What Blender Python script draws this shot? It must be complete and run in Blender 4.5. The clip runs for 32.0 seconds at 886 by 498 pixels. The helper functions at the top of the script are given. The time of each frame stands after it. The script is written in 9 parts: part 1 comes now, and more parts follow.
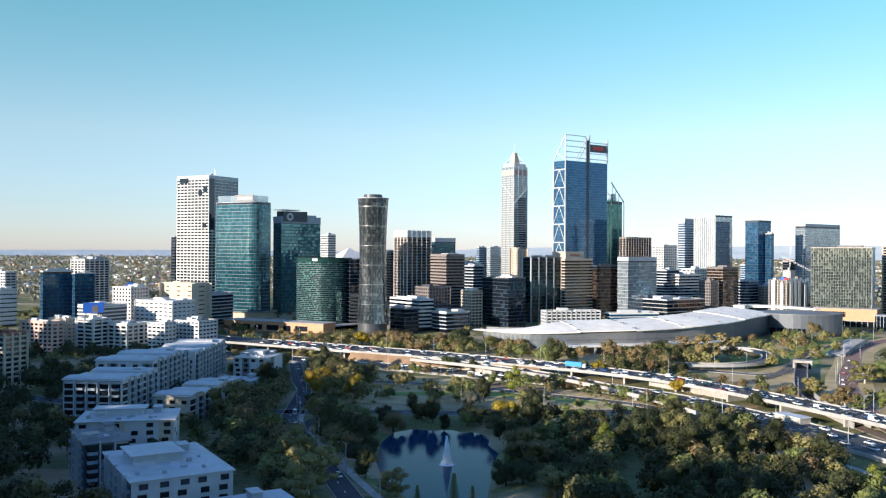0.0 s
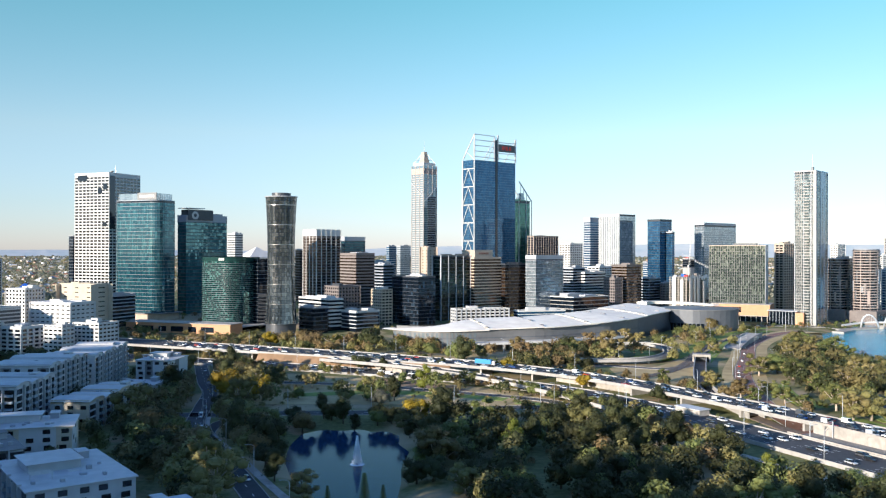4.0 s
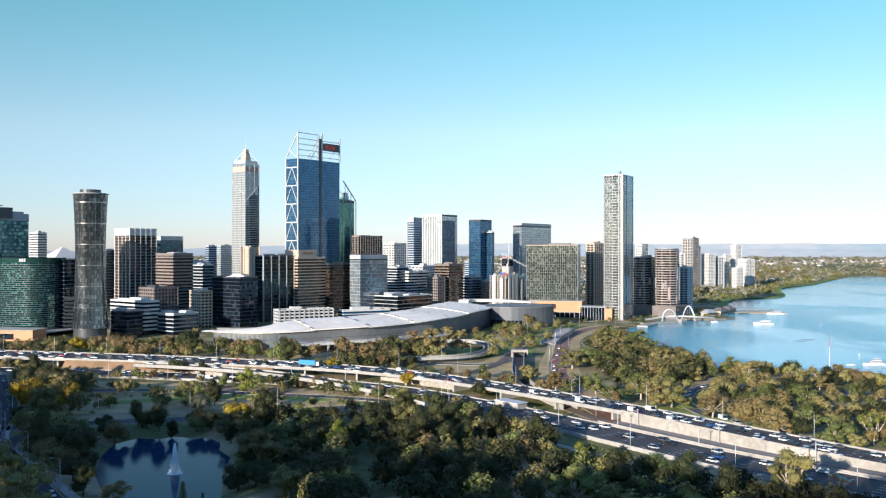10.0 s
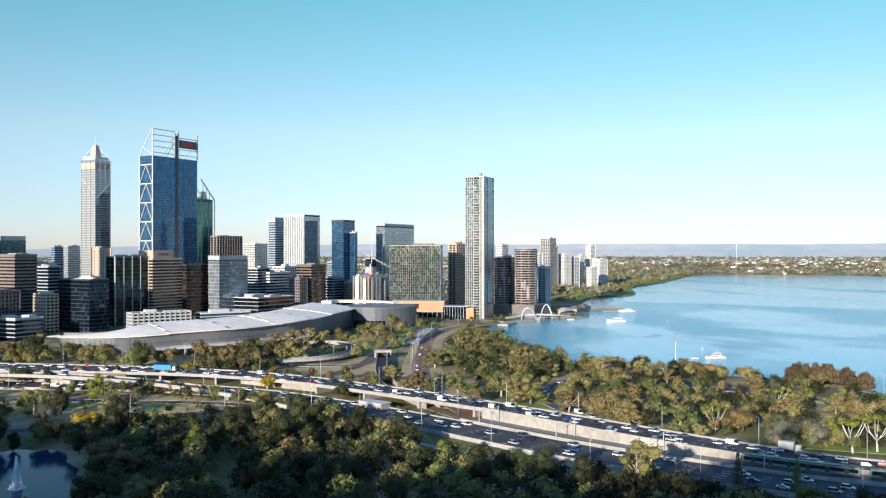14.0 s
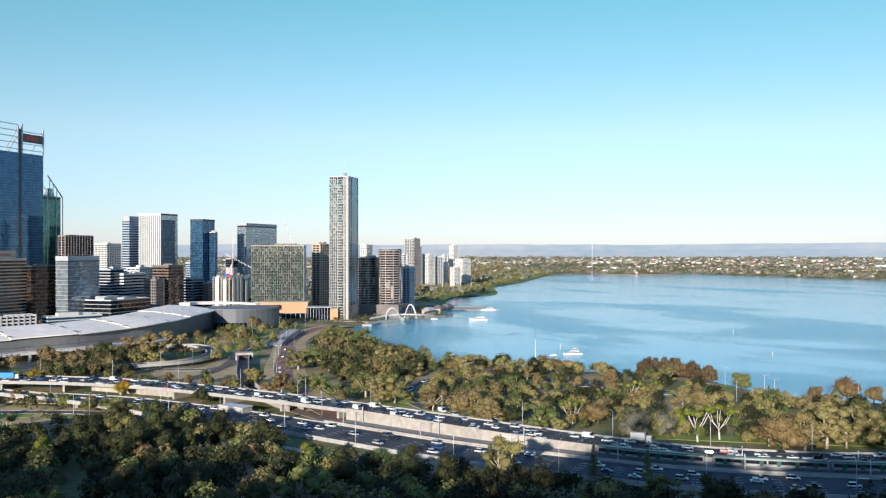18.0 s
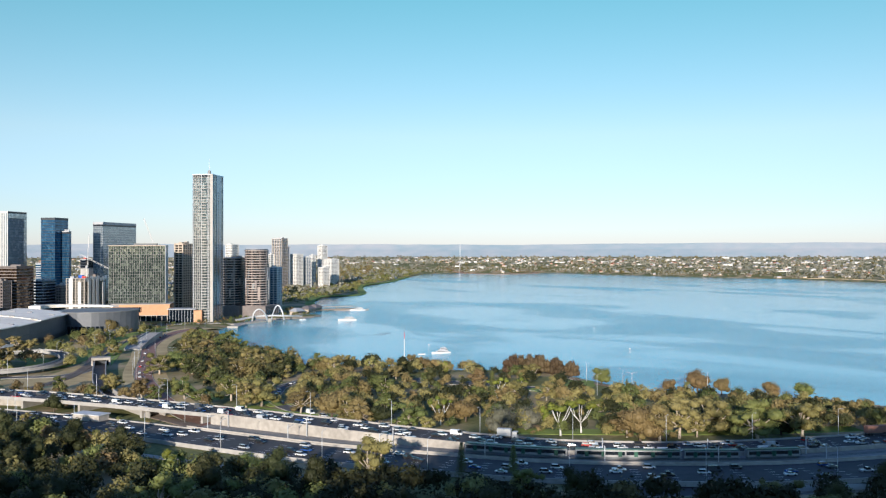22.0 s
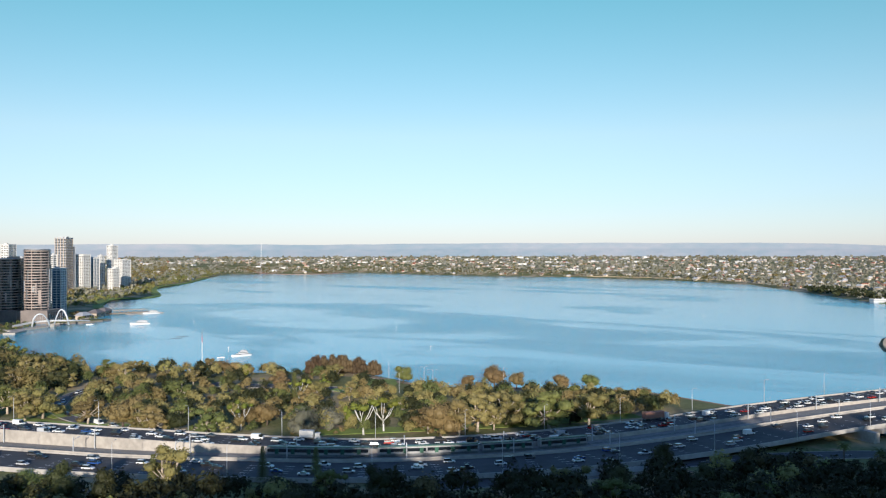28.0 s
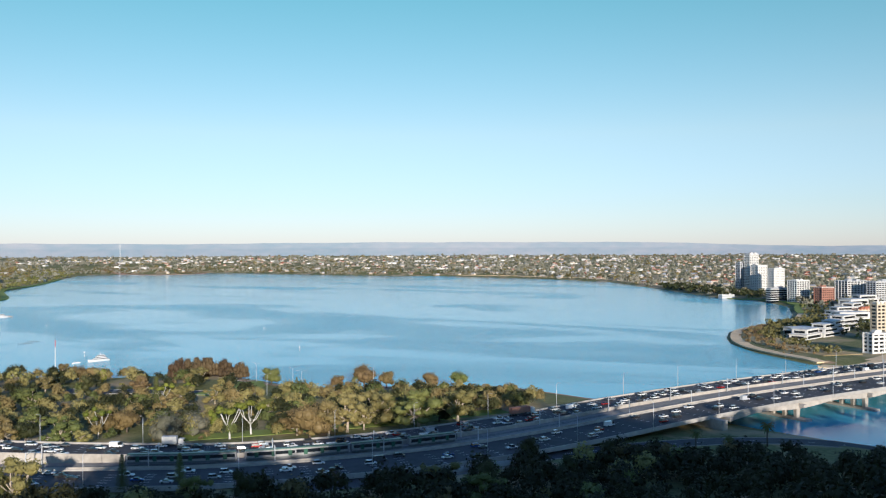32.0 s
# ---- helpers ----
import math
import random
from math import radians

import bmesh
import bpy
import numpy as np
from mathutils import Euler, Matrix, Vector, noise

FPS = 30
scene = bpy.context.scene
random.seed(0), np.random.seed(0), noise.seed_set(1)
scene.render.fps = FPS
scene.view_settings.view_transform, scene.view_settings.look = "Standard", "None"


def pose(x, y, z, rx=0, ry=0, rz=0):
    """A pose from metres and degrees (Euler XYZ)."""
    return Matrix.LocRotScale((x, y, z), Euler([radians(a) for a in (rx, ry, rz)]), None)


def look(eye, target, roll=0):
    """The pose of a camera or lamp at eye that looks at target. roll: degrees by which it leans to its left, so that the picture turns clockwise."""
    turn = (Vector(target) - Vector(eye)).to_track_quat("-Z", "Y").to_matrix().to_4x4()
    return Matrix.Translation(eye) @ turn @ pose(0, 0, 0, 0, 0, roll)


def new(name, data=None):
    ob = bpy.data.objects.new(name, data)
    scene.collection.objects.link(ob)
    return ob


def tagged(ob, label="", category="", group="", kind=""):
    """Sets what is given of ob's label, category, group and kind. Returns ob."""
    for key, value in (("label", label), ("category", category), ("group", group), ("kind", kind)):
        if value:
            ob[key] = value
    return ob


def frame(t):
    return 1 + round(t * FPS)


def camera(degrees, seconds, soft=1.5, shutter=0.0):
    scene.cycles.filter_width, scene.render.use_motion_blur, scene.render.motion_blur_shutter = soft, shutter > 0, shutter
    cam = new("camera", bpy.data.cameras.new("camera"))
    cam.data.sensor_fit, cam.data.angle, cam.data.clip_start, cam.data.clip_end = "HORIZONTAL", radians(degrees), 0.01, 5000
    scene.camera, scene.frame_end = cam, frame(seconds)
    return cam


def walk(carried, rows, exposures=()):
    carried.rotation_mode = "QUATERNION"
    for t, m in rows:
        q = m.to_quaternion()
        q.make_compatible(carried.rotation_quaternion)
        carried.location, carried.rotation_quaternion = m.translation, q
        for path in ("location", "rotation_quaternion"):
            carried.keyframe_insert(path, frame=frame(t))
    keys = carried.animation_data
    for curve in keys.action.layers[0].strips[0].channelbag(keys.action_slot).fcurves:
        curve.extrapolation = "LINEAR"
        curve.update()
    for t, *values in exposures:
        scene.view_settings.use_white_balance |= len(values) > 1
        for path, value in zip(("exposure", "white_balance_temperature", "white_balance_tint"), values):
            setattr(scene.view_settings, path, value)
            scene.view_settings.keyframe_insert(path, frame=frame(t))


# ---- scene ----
# The camera hovers at one spot, 86 m over the river, and turns to its right.
EYE = (0.0, 0.0, 86.0)
PATH = [
    (0.0, 0.00, 0.14, -0.32),
    (1.0, -1.48, 0.13, -0.28),
    (2.0, -2.97, 0.12, -0.24),
    (3.0, -4.40, 0.10, -0.18),
    (3.5, -5.14, 0.09, -0.15),
    (5.5, -8.32, 0.08, -0.14),
    (6.0, -9.16, 0.08, -0.13),
    (7.0, -10.85, 0.07, -0.10),
    (7.5, -11.69, 0.07, -0.09),
    (8.0, -12.78, 0.07, -0.09),
    (9.0, -15.09, 0.07, -0.06),
    (10.0, -17.39, 0.08, -0.04),
    (11.0, -19.65, 0.08, -0.02),
    (12.0, -21.88, 0.09, 0.00),
    (13.0, -24.12, 0.10, 0.01),
    (14.0, -26.35, 0.11, 0.02),
    (14.5, -27.48, 0.11, 0.02),
    (16.5, -31.91, 0.12, 0.02),
    (17.0, -33.02, 0.12, 0.03),
    (18.0, -35.23, 0.12, 0.03),
    (19.0, -37.43, 0.11, 0.04),
    (20.0, -39.59, 0.11, 0.05),
    (21.0, -41.74, 0.11, 0.05),
    (22.0, -43.81, 0.11, 0.07),
    (23.0, -45.96, 0.12, 0.08),
    (24.0, -48.09, 0.12, 0.08),
    (25.0, -50.24, 0.11, 0.09),
    (26.0, -52.40, 0.10, 0.10),
    (26.5, -53.47, 0.09, 0.10),
    (28.5, -57.76, 0.09, 0.11),
    (29.0, -58.82, 0.08, 0.12),
    (30.0, -60.97, 0.06, 0.16),
    (31.0, -63.10, 0.04, 0.19),
    (32.0, -65.23, 0.02, 0.21),
]
cam = camera(53.8, 32.0, 1.25)
walk(cam, [(t, pose(*EYE, 90 + pitch, roll, yaw)) for t, yaw, pitch, roll in PATH],
     [(0.0, 0.93), (10.0, 0.75), (19.0, 0.54), (32.0, 0.4)])

# ---- light: a low late sun from behind, a clear sky ----
SUN_AZ, SUN_EL = 52.0, 12.5     # the light travels towards this bearing (clockwise from +y)
world = bpy.data.worlds.new("sky")
scene.world = world
world.use_nodes = True
wn = world.node_tree
sky = wn.nodes.new("ShaderNodeTexSky")
sky.sky_type = "NISHITA"
sky.sun_disc = False
sky.sun_elevation = radians(SUN_EL)
sky.sun_rotation = radians(SUN_AZ + 180)
sky.altitude = 50
sky.air_density = 1.0
sky.dust_density = 0.15
sky.ozone_density = 3.2
# a clear cyan cast over the whole dome, paler towards the horizon
dome = wn.nodes.new("ShaderNodeTexCoord")
split = wn.nodes.new("ShaderNodeSeparateXYZ")
cast = wn.nodes.new("ShaderNodeValToRGB")
cast.color_ramp.elements[0].position, cast.color_ramp.elements[0].color = 0.0, (0.6, 0.64, 0.98, 1)
cast.color_ramp.elements[1].position, cast.color_ramp.elements[1].color = 0.7, (0.76, 0.9, 1.25, 1)
mid = cast.color_ramp.elements.new(0.13)
mid.color = (0.87, 0.785, 0.73, 1)
low = cast.color_ramp.elements.new(0.05)
low.color = (0.67, 0.675, 0.83, 1)
high = cast.color_ramp.elements.new(0.3)
high.color = (0.57, 0.885, 0.685, 1)
crown_of_sky = cast.color_ramp.elements.new(0.45)
crown_of_sky.color = (0.72, 0.9, 1.03, 1)
tint = wn.nodes.new("ShaderNodeMix")
tint.data_type, tint.blend_type = "RGBA", "MULTIPLY"
tint.inputs[0].default_value = 1.0
wn.links.new(dome.outputs["Generated"], split.inputs[0])
wn.links.new(split.outputs["Z"], cast.inputs[0])
wn.links.new(sky.outputs[0], tint.inputs[6])
wn.links.new(cast.outputs[0], tint.inputs[7])
wn.links.new(tint.outputs[2], wn.nodes["Background"].inputs[0])
wn.nodes["Background"].inputs[1].default_value = 0.15
sun_data = bpy.data.lights.new("sun", "SUN")
sun_data.energy = 5.0
sun_data.angle = radians(0.5)
sun_data.color = (1.0, 0.91, 0.8)
sun = new("sun", sun_data)
_a, _e = radians(SUN_AZ), radians(SUN_EL)
sun.matrix_world = look((-300, -300, 400), Vector((-300, -300, 400)) + Vector((math.sin(_a) * math.cos(_e), math.cos(_a) * math.cos(_e), -math.sin(_e))))

# ---- materials ----
def nodes_of(m):
    m.use_nodes = True
    return m.node_tree, m.node_tree.nodes["Principled BSDF"]


def mat(name, col, rough=0.7, metal=0.0, var=0.12, scale=0.5, bump=0.0, fine=8.0, obj_var=0.0, island=0.0, col2=None, spec=0.5, tilt=0.0):
    """A painted or mineral surface: two scales of noise on the colour, optional relief, optional change from piece to piece."""
    m = bpy.data.materials.new(name)
    nt, b = nodes_of(m)
    N, Lk = nt.nodes, nt.links
    tc = N.new("ShaderNodeTexCoord")
    n1, n2 = N.new("ShaderNodeTexNoise"), N.new("ShaderNodeTexNoise")
    geo = N.new("ShaderNodeNewGeometry")
    n1.inputs["Scale"].default_value, n2.inputs["Scale"].default_value = scale * 0.12, scale
    n1.inputs["Detail"].default_value, n2.inputs["Detail"].default_value = 4, 5
    for n in (n1, n2):
        Lk.new(geo.outputs["Position"], n.inputs["Vector"])
    add = N.new("ShaderNodeMath"); add.operation = "ADD"
    Lk.new(n1.outputs["Fac"], add.inputs[0]); Lk.new(n2.outputs["Fac"], add.inputs[1])
    mr = N.new("ShaderNodeMapRange")
    mr.inputs["From Min"].default_value, mr.inputs["From Max"].default_value = 0.7, 1.3
    Lk.new(add.outputs[0], mr.inputs["Value"])
    mix = N.new("ShaderNodeMix"); mix.data_type = "RGBA"
    c2 = col2 or tuple(min(1, c * (1 + var)) for c in col)
    c1 = col if col2 else tuple(c * (1 - var) for c in col)
    mix.inputs[6].default_value, mix.inputs[7].default_value = (*c1, 1), (*c2, 1)
    Lk.new(mr.outputs[0], mix.inputs[0])
    out = mix.outputs[2]
    if obj_var or island:
        src = N.new("ShaderNodeObjectInfo").outputs["Random"] if obj_var else geo.outputs["Random Per Island"]
        hs = N.new("ShaderNodeHueSaturation")
        m2 = N.new("ShaderNodeMapRange")
        amt = obj_var or island
        m2.inputs["To Min"].default_value, m2.inputs["To Max"].default_value = 1 - amt, 1 + amt
        Lk.new(src, m2.inputs["Value"]); Lk.new(m2.outputs[0], hs.inputs["Value"])
        m3 = N.new("ShaderNodeMapRange")
        m3.inputs["To Min"].default_value, m3.inputs["To Max"].default_value = 0.5 - amt * 0.06, 0.5 + amt * 0.06
        w = N.new("ShaderNodeTexWhiteNoise"); w.noise_dimensions = "1D"
        Lk.new(src, w.inputs["W"]); Lk.new(w.outputs["Value"], m3.inputs["Value"]); Lk.new(m3.outputs[0], hs.inputs["Hue"])
        Lk.new(out, hs.inputs["Color"]); out = hs.outputs["Color"]
    Lk.new(out, b.inputs["Base Color"])
    b.inputs["Roughness"].default_value, b.inputs["Metallic"].default_value = rough, metal
    b.inputs["Specular IOR Level"].default_value = spec
    if bump:
        n3 = N.new("ShaderNodeTexNoise"); n3.inputs["Scale"].default_value = fine; n3.inputs["Detail"].default_value = 3
        Lk.new(geo.outputs["Position"], n3.inputs["Vector"])
        bp = N.new("ShaderNodeBump"); bp.inputs["Strength"].default_value = bump; bp.inputs["Distance"].default_value = 0.1
        Lk.new(n3.outputs["Fac"], bp.inputs["Height"]); Lk.new(bp.outputs[0], b.inputs["Normal"])
    return m


def glass_mat(name, col, col2, rough=0.06, metal=0.55, share=0.5):
    """Curtain-wall glass: tinted, mirror-like, each pane a little different."""
    m = bpy.data.materials.new(name)
    nt, b = nodes_of(m)
    N, Lk = nt.nodes, nt.links
    geo = N.new("ShaderNodeNewGeometry")
    ramp = N.new("ShaderNodeMix"); ramp.data_type = "RGBA"
    ramp.inputs[6].default_value, ramp.inputs[7].default_value = (*col, 1), (*col2, 1)
    mr = N.new("ShaderNodeMapRange")
    mr.inputs["From Min"].default_value = 1 - share
    Lk.new(geo.outputs["Random Per Island"], mr.inputs["Value"]); Lk.new(mr.outputs[0], ramp.inputs[0])
    Lk.new(ramp.outputs[2], b.inputs["Base Color"])
    n = N.new("ShaderNodeTexNoise"); n.inputs["Scale"].default_value = 0.09; n.inputs["Detail"].default_value = 2
    Lk.new(geo.outputs["Position"], n.inputs["Vector"])
    bp = N.new("ShaderNodeBump"); bp.inputs["Strength"].default_value = 0.06; bp.inputs["Distance"].default_value = 0.6
    Lk.new(n.outputs["Fac"], bp.inputs["Height"]); Lk.new(bp.outputs[0], b.inputs["Normal"])
    b.inputs["Roughness"].default_value, b.inputs["Metallic"].default_value = rough, metal
    b.inputs["Specular IOR Level"].default_value = 0.8
    return m


def leaf_mat(name, col, col2, vary=0.25):
    m = mat(name, col, 0.62, 0, 0, 0.35, obj_var=vary, col2=col2, spec=0.25)
    nt = m.node_tree
    b = nt.nodes["Principled BSDF"]
    tr = nt.nodes.new("ShaderNodeBsdfTranslucent")
    mx = nt.nodes.new("ShaderNodeMixShader"); mx.inputs[0].default_value = 0.22
    src = b.inputs["Base Color"].links[0].from_socket
    nt.links.new(src, tr.inputs["Color"])
    nt.links.new(b.outputs[0], mx.inputs[1]); nt.links.new(tr.outputs[0], mx.inputs[2])
    nt.links.new(mx.outputs[0], nt.nodes["Material Output"].inputs["Surface"])
    return m


def ground_mat():
    """Grass, dry grass and bare soil in patches."""
    m = bpy.data.materials.new("ground_grass_and_soil")
    nt, b = nodes_of(m)
    N, Lk = nt.nodes, nt.links
    geo = N.new("ShaderNodeNewGeometry")
    def noise_at(scale, detail=4):
        n = N.new("ShaderNodeTexNoise"); n.inputs["Scale"].default_value = scale; n.inputs["Detail"].default_value = detail
        Lk.new(geo.outputs["Position"], n.inputs["Vector"])
        return n.outputs["Fac"]
    def blend(f, lo, hi, a, c):
        mr = N.new("ShaderNodeMapRange"); mr.inputs["From Min"].default_value, mr.inputs["From Max"].default_value = lo, hi
        Lk.new(f, mr.inputs["Value"])
        x = N.new("ShaderNodeMix"); x.data_type = "RGBA"; Lk.new(mr.outputs[0], x.inputs[0])
        for k, v in ((6, a), (7, c)):
            if isinstance(v, tuple):
                x.inputs[k].default_value = (*v, 1)
            else:
                Lk.new(v, x.inputs[k])
        return x.outputs[2]
    c = blend(noise_at(0.5), 0.35, 0.65, (0.105, 0.118, 0.042), (0.175, 0.172, 0.072))
    c = blend(noise_at(0.02), 0.48, 0.62, c, (0.36, 0.28, 0.17))
    c = blend(noise_at(0.045, 5), 0.6, 0.68, c, (0.34, 0.23, 0.14))
    Lk.new(c, b.inputs["Base Color"])
    b.inputs["Roughness"].default_value = 0.9
    b.inputs["Specular IOR Level"].default_value = 0.2
    return m


def water_mat(name, deep, s1, s2, strength, rough=0.05, ior=1.33, calm=0.5, windy=3.2):
    m = bpy.data.materials.new(name)
    nt, b = nodes_of(m)
    N, Lk = nt.nodes, nt.links
    geo = N.new("ShaderNodeNewGeometry")
    b.inputs["Base Color"].default_value = (*deep, 1)
    b.inputs["IOR"].default_value = ior
    mp = N.new("ShaderNodeMapping"); mp.inputs["Rotation"].default_value = (0, 0, radians(-35)); mp.inputs["Scale"].default_value = (1, 0.45, 1)
    Lk.new(geo.outputs["Position"], mp.inputs["Vector"])
    n1, n2, n3 = (N.new("ShaderNodeTexNoise") for _ in range(3))
    n1.inputs["Scale"].default_value, n2.inputs["Scale"].default_value, n3.inputs["Scale"].default_value = s1, s2, 0.0032
    n3.inputs["Detail"].default_value = 6
    n3.inputs["Distortion"].default_value = 1.2
    for n in (n1, n2):
        Lk.new(geo.outputs["Position"], n.inputs["Vector"])
    Lk.new(mp.outputs[0], n3.inputs["Vector"])
    # ruffled and calm patches of wind
    mr = N.new("ShaderNodeMapRange"); mr.inputs["From Min"].default_value, mr.inputs["From Max"].default_value = 0.55, 0.65
    mr.inputs["To Min"].default_value, mr.inputs["To Max"].default_value = calm, windy
    Lk.new(n3.outputs["Fac"], mr.inputs["Value"])
    mul = N.new("ShaderNodeMath"); mul.operation = "MULTIPLY"; mul.inputs[1].default_value = strength
    Lk.new(mr.outputs[0], mul.inputs[0])
    ad = N.new("ShaderNodeMath"); ad.operation = "ADD"
    Lk.new(n1.outputs["Fac"], ad.inputs[0]); Lk.new(n2.outputs["Fac"], ad.inputs[1])
    bp = N.new("ShaderNodeBump"); bp.inputs["Distance"].default_value = 0.5
    Lk.new(mul.outputs[0], bp.inputs["Strength"]); Lk.new(ad.outputs[0], bp.inputs["Height"])
    Lk.new(bp.outputs[0], b.inputs["Normal"])
    mr2 = N.new("ShaderNodeMapRange"); mr2.inputs["From Min"].default_value, mr2.inputs["From Max"].default_value = 0.5, 0.7
    mr2.inputs["To Min"].default_value, mr2.inputs["To Max"].default_value = rough + 0.04, rough + 0.1
    Lk.new(n3.outputs["Fac"], mr2.inputs["Value"]); Lk.new(mr2.outputs[0], b.inputs["Roughness"])
    return m


